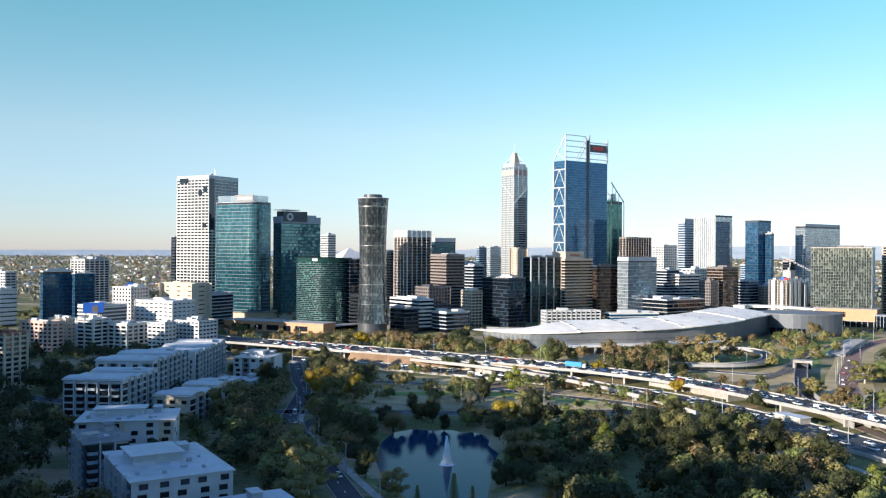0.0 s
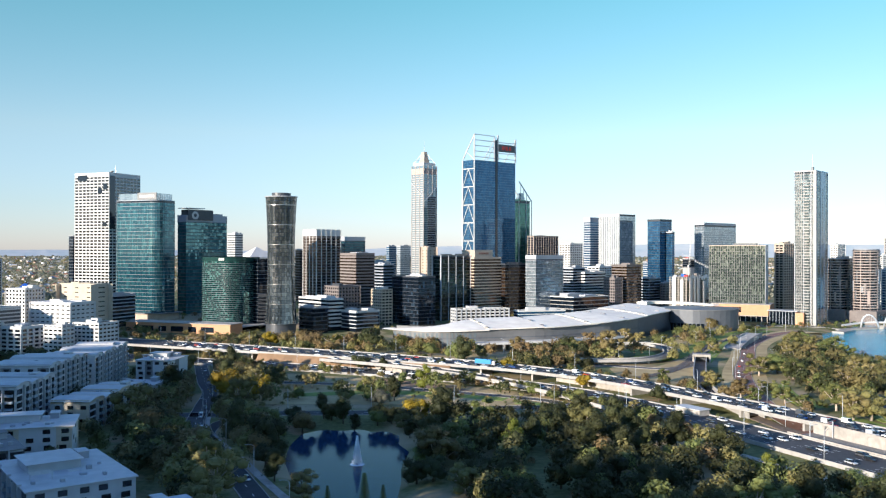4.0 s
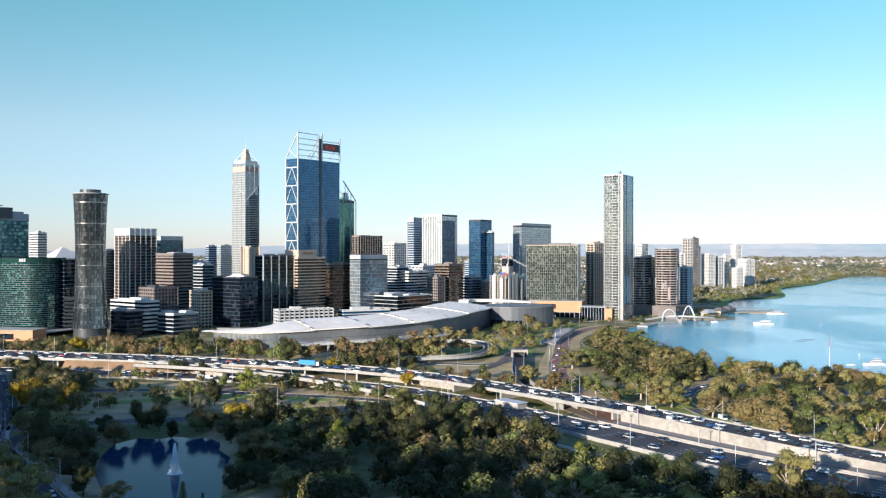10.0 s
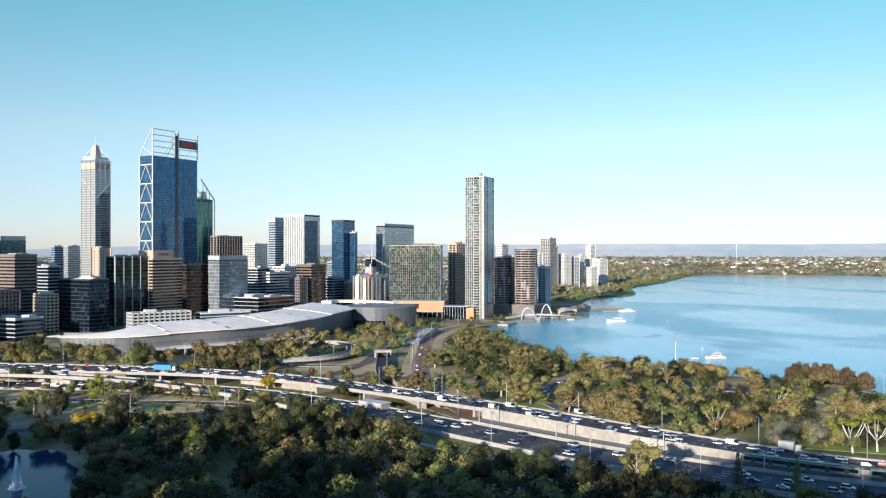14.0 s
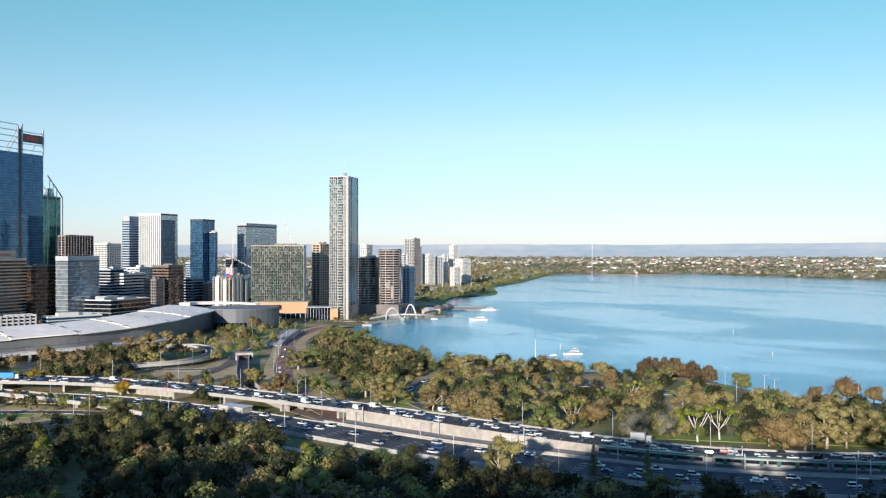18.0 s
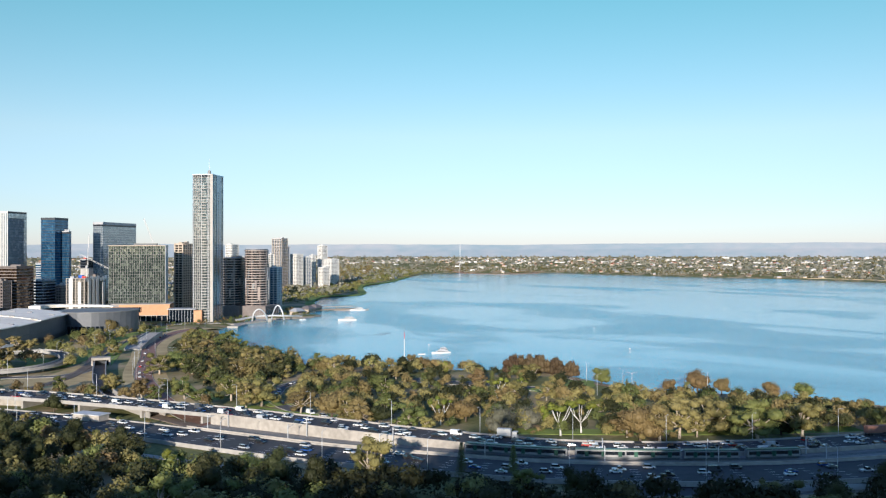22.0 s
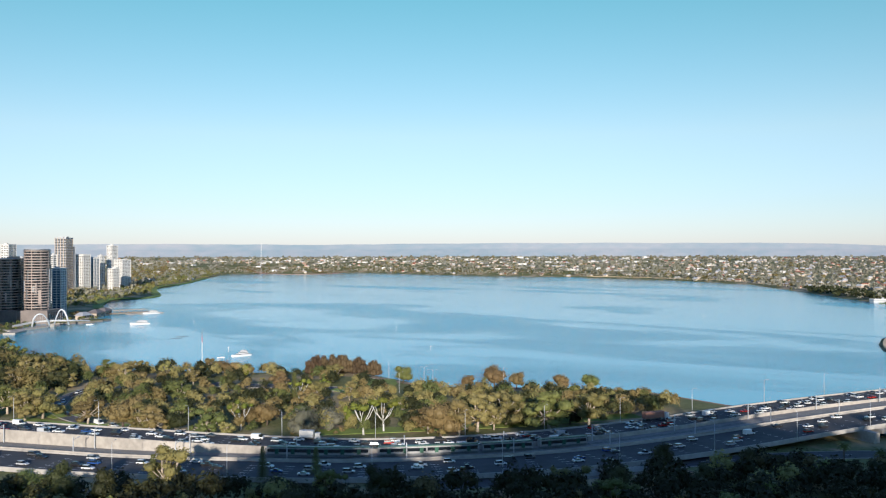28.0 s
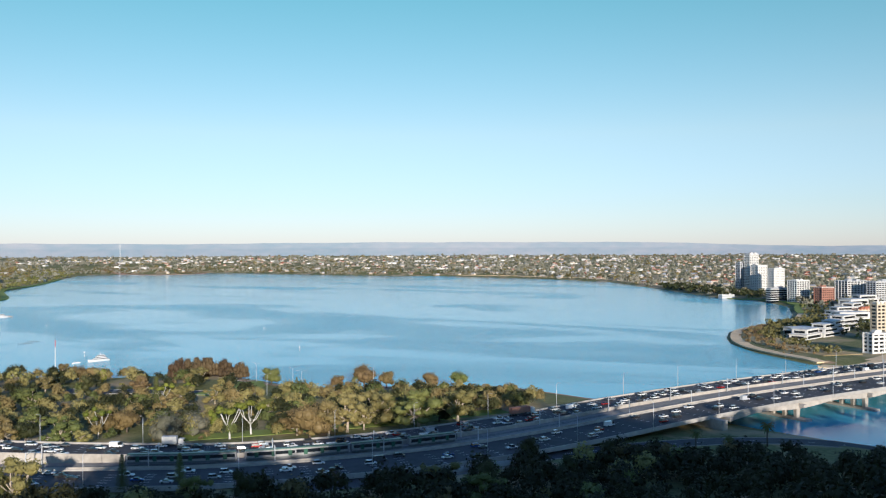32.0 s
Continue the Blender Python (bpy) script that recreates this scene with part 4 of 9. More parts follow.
def form_bush(rng):
    bl = []
    for k in range(4):
        q = rng.uniform(1.3, 2.1)
        bl.append((rng.uniform(-1.6, 1.6), rng.uniform(-1.6, 1.6), rng.uniform(1.6, 3.0), q, q, q * 0.85))
    return bl, 4.5, 0.16


tree_kind("gum", 4, form_gum, "olive", "trunk", "tall olive-green gum tree with pale bark", "tree", 0.34, 2.7)
tree_kind("gum_green", 3, form_gum, "green", "trunk", "tall green gum tree with pale forked trunk", "tree", 0.34, 2.7)
tree_kind("gum_brown", 2, form_gum, "brown", "trunk", "russet-leaved gum tree with pale trunk", "tree", 0.34, 2.7)
tree_kind("round_dark", 3, form_round, "dark", "dark_trunk", "dense dark green spreading tree", "tree", 0.34, 2.7)
tree_kind("round_green", 3, form_round, "green", "dark_trunk", "dense green round-headed park tree", "tree", 0.34, 2.7)
tree_kind("tall_dark", 3, form_tall, "dark", "dark_trunk", "tall dark green park tree", "tree", 0.34, 2.7)
tree_kind("tall_lime", 1, form_tall, "lime", "trunk", "tall yellow-green tree catching the sun", "tree", 0.34, 2.7)
tree_kind("round_brown", 2, form_round, "brown", "dark_trunk", "autumn-brown round-headed park tree", "tree", 0.34, 2.7)
tree_kind("yellow", 2, form_round, "yellow", "dark_trunk", "tree in bright yellow autumn leaf", "tree", 0.34, 2.7)
tree_kind("grey", 1, form_round, "grey", "trunk", "pale grey-green leaved park tree", "tree", 0.34, 2.7)

def form_spire(rng):
    """Many narrow upright tufts side by side."""
    bl = []
    for k in range(26):
        a, r = k * 2.4, 5.2 * math.sqrt((k + 0.5) / 26)
        h_ = rng.uniform(7.6, 12.4) - r * 0.55
        q = rng.uniform(1.1, 2.2)
        bl.append((r * math.cos(a), r * math.sin(a), h_ - 2.2, q, q, rng.uniform(2.0, 3.0)))
        bl.append((1.1 * r * math.cos(a), 1.1 * r * math.sin(a), 2.8, 1.7, 1.7, 2.2))
    return bl, 11.0, 0.25


tree_kind("casuarina", 2, form_spire, "russet", "dark_trunk", "dense russet casuarina with feathery upright tufts", "tree", 0.3, 2.6)


def form_bare(rng):
    bl = []
    for k in range(6):
        a, r = k * 1.1 + rng.uniform(-0.3, 0.3), rng.uniform(3.0, 6.2)
        q = rng.uniform(1.4, 2.2)
        bl.append((r * math.cos(a), r * math.sin(a), rng.uniform(8.5, 14.0), q, q, q * 0.75))
    return bl, 16.0, 0.36


tree_kind("ghost_gum", 2, form_bare, "lime", "white", "white-trunked gum with thin yellow-green crown", "tree", 0.34, 2.6)
tree_kind("bush", 2, form_bush, "green", "dark_trunk", "low green shrub beside the road", "shrub", 0.34, 2.2)
tree_kind("bush_brown", 1, form_bush, "brown", "dark_trunk", "low russet shrub beside the road", "shrub", 0.34, 2.2)
TREE_RNG = np.random.default_rng(11)


def plant(key, x, y, scale=1.0, z=None, group=""):
    t, c, label, cat = TREES[key][TREE_RNG.integers(len(TREES[key]))]
    zz = ground_z(x, y) if z is None else z
    wide = 1.25 if key.startswith("gum") else 1.0
    m = Matrix.LocRotScale((x, y, zz), Euler((0, 0, TREE_RNG.uniform(0, 6.28))), (scale * wide, scale * wide * TREE_RNG.uniform(0.9, 1.1), scale * TREE_RNG.uniform(0.92, 1.08)))
    ob = thing("shrub" if cat == "shrub" else "tree", label, cat, m, group)
    part("trunk", t, None, ob)
    part("crown", c, None, ob)
    return ob


def keep_clear(x, y):
    """True on roads and rails."""
    d = np.hypot(FREEWAY[:, 0] - x, FREEWAY[:, 1] - y)
    i = int(d.argmin())
    return d[i] < 38


def wood(poly, spacing, kinds, weights, lo, hi, group, seed, skip=None, limit=400):
    rng = np.random.default_rng(seed)
    xs, ys = [p[0] for p in poly], [p[1] for p in poly]
    put = []
    tries = int((max(xs) - min(xs)) * (max(ys) - min(ys)) / spacing ** 2 * 6)
    for _ in range(tries):
        x, y = rng.uniform(min(xs), max(xs)), rng.uniform(min(ys), max(ys))
        if len(put) >= limit:
            break
        if not inside(poly, x, y) or keep_clear(x, y) or (skip and skip(x, y)):
            continue
        if any((x - a) ** 2 + (y - b) ** 2 < spacing ** 2 for a, b in put):
            continue
        put.append((x, y))
        plant(kinds[rng.choice(len(kinds), p=np.array(weights) / sum(weights))], x, y, rng.uniform(lo, hi), group=group)
    return len(put)



def conifer_mesh():
    """A tiered pine: whorls of drooping branches on a straight stem."""
    rng = np.random.default_rng(5)
    V, F2 = [], []
    for k in range(17):
        z = 2.0 + k * 0.95
        R = 3.6 * (1 - k / 18.5) ** 0.9 + 0.25
        for j in range(9):
            a = j * math.tau / 9 + k * 0.5
            for u in range(6):
                t = (u + 0.6) / 6
                p = Vector((R * t * math.cos(a), R * t * math.sin(a), z + 0.25 * math.sin(t * 3) - 0.5 * t * t))
                for w in (-1, 1):
                    side = Vector((-math.sin(a), math.cos(a), rng.uniform(-0.2, 0.3))) * w * (0.55 + 0.2 * rng.random())
                    d = Vector((math.cos(a), math.sin(a), -0.2)) * 0.42
                    n = len(V)
                    V += [p - d, p + side * 0.5 + Vector((0, 0, 0.15)), p + d, p + side]
                    F2.append((n, n + 1, n + 2, n + 3))
    me = bpy.data.meshes.new("crown")
    me.from_pydata([tuple(v) for v in V], [], F2)
    me.materials.append(LEAF["green"])
    tr = Soup().tube([(0, 0, -0.5), (0, 0, 9), (0, 0, 18.4)], [0.35, 0.22, 0.04], 7).mesh("trunk", M["dark_trunk"], True)
    return tr, me


def palm_mesh():
    rng = np.random.default_rng(6)
    s = Soup()
    for j in range(30):
        a = j * 2.4
        up = 0.9 - 1.5 * (j / 30)
        L = rng.uniform(2.6, 3.4)
        prev = None
        for u in range(7):
            t = u / 6
            c = Vector((math.cos(a) * L * t, math.sin(a) * L * t, 9 + up * L * t - 1.6 * t * t))
            wd = 0.42 * math.sin(math.pi * min(1, t * 0.85 + 0.15)) + 0.03
            sd = Vector((-math.sin(a), math.cos(a), 0)) * wd
            if prev:
                s.add([prev[0], prev[1], c + sd - Vector((0, 0, 0.18)), c], [(0, 1, 2, 3)])
                s.add([prev[0], prev[2], c - sd - Vector((0, 0, 0.18)), c], [(3, 2, 1, 0)])
            prev = (c, c + sd - Vector((0, 0, 0.18)), c - sd - Vector((0, 0, 0.18)))
    tr = Soup().tube([(0, 0, -0.5), (0.1, 0, 4), (0, 0, 9.1)], [0.4, 0.3, 0.34], 8).mesh("trunk", M["dark_trunk"], True)
    return tr, s.mesh("crown", LEAF["green"])


TREES["pine"] = [(*conifer_mesh(), "tall tiered green pine tree", "tree")]
TREES["palm"] = [(*palm_mesh(), "date palm with arching green fronds", "tree")]


def light_crowns(leaf, count=5, quads=90, size=0.8, seed=1, spread=4.2, tall=3.4):
    """Cheap crowns, as vertex arrays, for woods that are joined."""
    out = []
    for i in range(count):
        rng = np.random.default_rng(seed * 31 + i)
        bl = [(0, 0, tall, spread * 0.75, spread * 0.75, tall * 0.8)] + [(rng.uniform(-0.6, 0.6) * spread, rng.uniform(-0.6, 0.6) * spread, tall * rng.uniform(0.7, 1.5), spread * 0.45, spread * 0.45, tall * 0.42) for _ in range(3)]
        area = sum(4 * math.pi * ((b[3] * b[4] + b[4] * b[5] + b[3] * b[5]) / 3) for b in bl)
        v, f = leaf_cloud(rng, bl, size, quads / area)
        out.append((v, f))
    return out


def wood_stuff(name, label, spots, leaf, crowns, category="trees", rng=None):
    """Many trees joined into one object; spots are x, y, z, scale."""
    rng = rng or np.random.default_rng(4)
    V, F2, n = [], [], 0
    for x, y, z, k in spots:
        v, f = crowns[rng.integers(len(crowns))]
        a = rng.uniform(0, 6.28)
        c, s2 = math.cos(a), math.sin(a)
        w = np.stack([v[:, 0] * c - v[:, 1] * s2, v[:, 0] * s2 + v[:, 1] * c, v[:, 2]], 1) * k + (x, y, z)
        V.append(w); F2.append(f + n); n += len(v)
    if not V:
        return
    V, F2 = np.vstack(V), np.vstack(F2)
    me = bpy.data.meshes.new(name)
    me.vertices.add(len(V)); me.vertices.foreach_set("co", V.astype(np.float32).ravel())
    me.loops.add(F2.size); me.loops.foreach_set("vertex_index", F2.astype(np.int32).ravel())
    me.polygons.add(len(F2)); me.polygons.foreach_set("loop_start", np.arange(0, F2.size, 4, dtype=np.int32))
    me.update(calc_edges=True)
    me.materials.append(LEAF[leaf])
    tagged(new(name, me), label, category, kind="stuff")


def scatter(poly, n, seed, lo=0.8, hi=1.3, spacing=0.0, clear=True):
    rng = np.random.default_rng(seed)
    xs, ys = [p[0] for p in poly], [p[1] for p in poly]
    pts = []
    for _ in range(n * 12):
        if len(pts) >= n:
            break
        x, y = rng.uniform(min(xs), max(xs)), rng.uniform(min(ys), max(ys))
        if inside(poly, x, y) and not (clear and keep_clear(x, y)):
            if spacing and any((x - p[0]) ** 2 + (y - p[1]) ** 2 < spacing ** 2 for p in pts):
                continue
            pts.append((x, y, rng.uniform(lo, hi)))
    Z = land_height([p[0] for p in pts], [p[1] for p in pts])
    return [(p[0], p[1], float(z) - 0.3, p[2]) for p, z in zip(pts, Z)]


def off_roads(x, y):
    return any(np.hypot(l[:, 0] - x, l[:, 1] - y).min() < w for l, w in ((LAKE_ROAD, 9), (WEST_ROAD, 9), (RED_ROAD, 10), (RAMP, 9), (BRANCH, 9), (PARK_LOOP, 9), (PARK_LOT, 9)))


RIVERSIDE = [(255, 345), (280, 285), (320, 228), (375, 182), (440, 142), (474, 165), (484, 200), (462, 238), (440, 270), (425, 305), (438, 360), (450, 400), (430, 420), (405, 455), (398, 490), (365, 520), (352, 560), (355, 610), (368, 660), (388, 710), (420, 765), (452, 825), (432, 815), (372, 728), (330, 648), (288, 562), (258, 480), (250, 420)]
GUMS = ["gum", "gum_green", "gum_brown", "round_dark", "round_green", "tall_dark", "tall_lime"]
# park beside the lake
wood([(30, 290), (30, 400), (45, 438), (112, 440), (145, 395), (155, 330), (168, 285), (186, 235), (130, 210), (60, 235)], 11.0, GUMS, [2, 2, 0.7, 6, 2, 7, 0.6], 0.85, 1.2, "trees of the lake park", 3, off_roads, 42)
# west bank of the lake
wood([(-40, 285), (-34, 330), (-36, 400), (-48, 430), (-60, 560), (-95, 640), (-120, 640), (-118, 520), (-104, 420), (-88, 350), (-75, 320), (-45, 265)], 10.0, ["round_dark", "tall_dark", "round_brown", "gum", "round_green"], [1.5, 1.5, 5, 4, 3], 0.95, 1.3, "trees between lake and apartments", 5, off_roads, 30)
for key, x, y, k in (("tall_lime", 64, 345, 1.0), ("palm", 84, 372, 1.0), ("palm", 96, 352, 1.0), ("tall_lime", 148, 300, 0.75),
                     ("tall_dark", -14, 434, 0.8), ("round_dark", -33, 340, 0.9), ("round_dark", -28, 427, 0.7), ("round_dark", -10, 429, 0.75), ("round_dark", 12, 428, 0.7), ("round_dark", 27, 412, 0.85), ("round_dark", 33, 386, 1.0), ("tall_dark", 34, 360, 1.0), ("round_dark", 30, 335, 0.95), ("round_dark", 29, 312, 0.9), ("pine", 4, 285, 0.7), ("pine", 10, 283, 0.5), ("pine", -8, 288, 0.45),
                     ("gum", 195, 240, 1.15), ("ghost_gum", 356, 328, 0.9), ("ghost_gum", 286, 300, 0.9),
                     ("palm", 357, 42, 1.0), ("palm", 387, 30, 1.0), ("palm", 367, 56, 0.9), ("pine", 226, 226, 0.75), ("pine", 241, 214, 0.7), ("pine", 192, 243, 0.8)):
    plant(key, x, y, k)
# the lake's banks
for i, (bx, by) in enumerate(LAKE):
    ox, oy = bx + 2, by - 352
    q = 1 + 9.5 / math.hypot(ox, oy)
    if by > 300 and i != 6 and i != 8:
        plant(("round_dark", "gum", "tall_dark", "round_brown", "round_green")[i % 5], bx + ox * (q - 1), by + oy * (q - 1), 0.6 + 0.09 * (i % 4))
vn = normals2(FREEWAY)
# single trees round the interchange, the verges and the lake
for key, x, y, k in (
        # west of the lake
        ("yellow", -71, 768, 1.20), ("round_brown", -58, 766, 1.19), ("round_brown", -42, 763, 1.27), ("round_brown", -102, 760, 0.77), ("gum", -86, 757, 0.66), ("gum", -26, 743, 0.64), ("yellow", -67, 485, 1.63), ("yellow", -53, 489, 1.42),
        ("round_dark", -48, 533, 1.25), ("round_dark", -68, 457, 0.77), ("round_brown", -78, 625, 0.84), ("round_brown", -109, 672, 0.76), ("palm", -69, 379, 0.78), ("palm", -74, 384, 0.79), ("round_green", -30, 492, 0.66), ("gum", -24, 529, 0.71),
        ("round_dark", -35, 362, 1.41), ("round_dark", -30, 357, 0.72), ("round_brown", -46, 396, 0.84),
        # verges and lake road
        ("round_brown", -23, 409, 0.95), ("tall_dark", 1, 414, 0.60), ("round_dark", -10, 432, 0.67), ("bush", 8, 483, 1.75), ("bush", -1, 492, 1.23), ("grey", 15, 470, 0.89), ("tall_dark", 23, 482, 0.95), ("tall_lime", 42, 515, 1.02),
        ("yellow", 31, 419, 1.12), ("gum", 45, 478, 0.57), ("gum_brown", 53, 472, 0.60), ("round_dark", 6, 606, 1.14), ("tall_dark", 21, 593, 0.68), ("gum", 9, 527, 0.66), ("round_green", 61, 679, 1.06), ("round_dark", 50, 696, 0.85),
        ("tall_dark", 80, 632, 1.26), ("round_green", 79, 651, 1.53), ("gum", 98, 661, 0.63), ("yellow", 105, 581, 0.98), ("round_green", 95, 588, 0.93), ("gum_brown", 130, 670, 1.02), ("round_green", 102, 494, 0.73), ("bush", 30, 545, 1.52),
        ("tall_dark", 60, 589, 0.63), ("round_dark", 15, 728, 1.62), ("gum_brown", 0, 739, 1.04), ("gum", -19, 742, 0.93), ("round_brown", -33, 744, 1.41),
        # interchange and forecourt
        ("round_green", 104, 490, 0.72), ("round_green", 110, 472, 0.65), ("round_green", 118, 469, 0.64), ("yellow", 138, 514, 0.77), ("yellow", 146, 520, 0.54), ("round_dark", 167, 464, 0.82), ("gum", 181, 484, 0.49), ("round_green", 138, 443, 0.46),
        ("gum", 144, 437, 0.40), ("gum", 214, 503, 0.81), ("gum_brown", 215, 470, 0.69), ("bush_brown", 212, 474, 1.74), ("gum_brown", 125, 637, 1.17), ("gum_brown", 133, 610, 1.08), ("round_brown", 153, 607, 1.11), ("round_dark", 163, 596, 0.89),
        ("round_dark", 178, 716, 1.23), ("gum", 177, 684, 0.78), ("gum_brown", 202, 737, 0.96), ("gum_brown", 194, 651, 1.49), ("gum", 192, 631, 0.88), ("gum", 244, 764, 0.88), ("gum", 254, 762, 0.88), ("round_green", 262, 727, 1.20),
        ("gum", 268, 717, 0.72), ("round_brown", 364, 859, 1.35), ("gum_green", 195, 534, 0.62), ("gum", 294, 687, 0.76), ("round_green", 289, 705, 0.68), ("gum", 302, 778, 0.52),
        # riverside, northern front
        ("gum", 215, 507, 0.69), ("gum_brown", 210, 475, 0.49), ("gum_brown", 216, 468, 0.85), ("gum_green", 220, 461, 0.56), ("gum", 240, 486, 0.64), ("gum_green", 234, 453, 0.84), ("gum_green", 230, 426, 0.72), ("gum_green", 250, 430, 1.05),
        ("gum", 245, 406, 1.04), ("gum", 253, 404, 1.27), ("gum_brown", 256, 372, 0.92), ("round_brown", 258, 348, 1.49), ("gum", 259, 335, 0.93), ("round_dark", 286, 542, 1.09), ("round_green", 288, 569, 1.27), ("gum", 269, 556, 1.07),
        ("gum_green", 273, 488, 0.79),
        # riverside, middle
        ("gum_brown", 259, 327, 0.88), ("round_dark", 266, 321, 0.93), ("gum_green", 269, 304, 0.95), ("gum", 271, 293, 0.56), ("round_brown", 294, 303, 0.84), ("round_brown", 301, 298, 1.03), ("pine", 352, 328, 0.95), ("grey", 295, 269, 1.24),
        ("grey", 307, 265, 1.17), ("tall_lime", 323, 267, 0.60), ("ghost_gum", 309, 246, 1.15), ("ghost_gum", 320, 243, 1.10), ("ghost_gum", 384, 334, 0.70), ("round_brown", 406, 441, 0.93), ("gum", 383, 444, 0.74), ("tall_lime", 405, 421, 0.58),
        ("round_brown", 404, 388, 0.47), ("gum", 328, 322, 0.43), ("gum", 314, 295, 0.54),
        # riverside, south and shore
        ("round_green", 443, 321, 1.03), ("pine", 441, 301, 0.38), ("round_brown", 457, 283, 0.74), ("round_brown", 474, 273, 1.36), ("palm", 465, 275, 0.71), ("round_brown", 464, 252, 0.89), ("round_brown", 486, 233, 0.89), ("round_green", 484, 213, 0.92),
        ("gum_brown", 327, 223, 0.87), ("round_brown", 325, 215, 1.47), ("gum_brown", 331, 209, 1.11), ("gum", 342, 206, 1.25), ("gum", 350, 202, 0.70), ("gum", 363, 203, 1.17), ("gum_green", 374, 201, 0.80), ("gum_green", 363, 180, 1.33),
        ("round_dark", 381, 178, 1.03), ("gum", 380, 168, 1.11), ("gum", 394, 281, 0.46), ("gum", 433, 286, 0.41)):
    plant(key, x, y, k)
wood([(262, 486), (292, 560), (332, 640), (378, 722), (402, 722), (388, 655), (368, 600), (374, 550), (352, 522), (332, 492), (300, 474)], 12.5, ["gum", "gum_green", "round_green", "round_dark", "gum_brown"], [4, 4, 2, 2, 1], 0.85, 1.15, "trees of the northern riverside", 31, off_roads, 26)
# casuarinas on the point
for x, y, k in ((440, 392, 1.0), (448, 386, 1.15), (455, 379, 1.15), (461, 371, 1.05), (464, 361, 0.95), (452, 398, 0.95), (460, 386, 1.0)):
    plant("casuarina", x, y, k)
# beyond the freeway, before the convention hall
wood([(-130, 725), (20, 690), (60, 668), (150, 640), (185, 640), (230, 690), (290, 780), (270, 790), (180, 735), (90, 725), (30, 742), (-60, 775)], 12.0, ["gum", "round_brown", "round_green", "gum_brown", "tall_dark", "yellow"], [3, 3, 2, 2, 1, 0.3], 0.6, 0.95, "trees before the hall", 9, lambda x, y: off_roads(x, y) or x > 165, 8)
# riverside park
wood(RIVERSIDE, 13.0, ["gum", "gum_green", "gum_brown", "round_green", "round_brown", "tall_dark"], [6, 3, 2.5, 2, 1, 1], 0.62, 0.85, "trees of the riverside park", 13, lambda x, y: off_roads(x, y) or (y < 300 and x > 400), 46)
for key, x, y, k in (("round_dark", 446, 158, 0.75), ("gum", 456, 170, 0.55), ("gum_green", 424, 170, 0.6), ("round_brown", 466, 172, 0.6), ("gum", 410, 182, 0.62)):
    plant(key, x, y, k)
# foot of the scarp, below the camera
wood([(150, 215), (205, 215), (240, 165), (290, 125), (330, 80), (360, 30), (330, 10), (240, 80), (170, 140), (110, 200)], 11.0, ["round_dark", "tall_dark", "gum", "gum_green", "round_brown"], [4, 3, 2, 1, 0.5], 0.7, 0.95, "trees at the foot of the scarp", 17, lambda x, y: abs((x - 250) * 0.85 + (y - 175) * 0.52) < 9 and x > 245, 24)
# joined woods: hillsides, unseen shade casters on the crest, shrubs, street trees
full = {k: light_crowns(k, 5, 430, 0.58, 3 + i, 4.6, 5.0) for i, k in enumerate(("dark", "olive", "green", "brown"))}
wood_stuff("hillside_wood", "dense hillside trees coloured dark for the shade", scatter([(-260, 330), (-150, 300), (-140, 350), (-200, 390), (-210, 470), (-215, 560), (-330, 620), (-420, 560)], 150, 19, 0.9, 1.4, 8), "dark", full["dark"])
wood_stuff("hillside_wood", "dense hillside trees coloured dark for the shade", scatter([(200, 60), (240, 70), (330, 10), (370, -60), (330, -120), (240, -60), (190, 0)], 200, 23, 0.8, 1.3, 7.5), "dark", full["dark"])
BLOCKS = [(-88, 279, 31, 30, 43), (-62, 246, 31, 44, 26), (-124, 317, 31, 15, 28), (-127, 355, 12, 37, 24), (-160, 424, -4, 28, 42), (-163, 478, -2, 30, 56), (-160, 552, 0, 28, 72), (-124, 446, -8, 18, 64), (-118, 560, -12, 22, 26), (-122, 520, -12, 24, 18)]


def in_block(x, y):
    """True inside or close to one of the shaded apartment blocks."""
    for bx, by, rot, w, d in BLOCKS:
        c, s_ = math.cos(radians(-rot)), math.sin(radians(-rot))
        u, v = (x - bx) * c - (y - by) * s_, (x - bx) * s_ + (y - by) * c
        if abs(u) < w / 2 + 4 and abs(v) < d / 2 + 4:
            return True
    return False


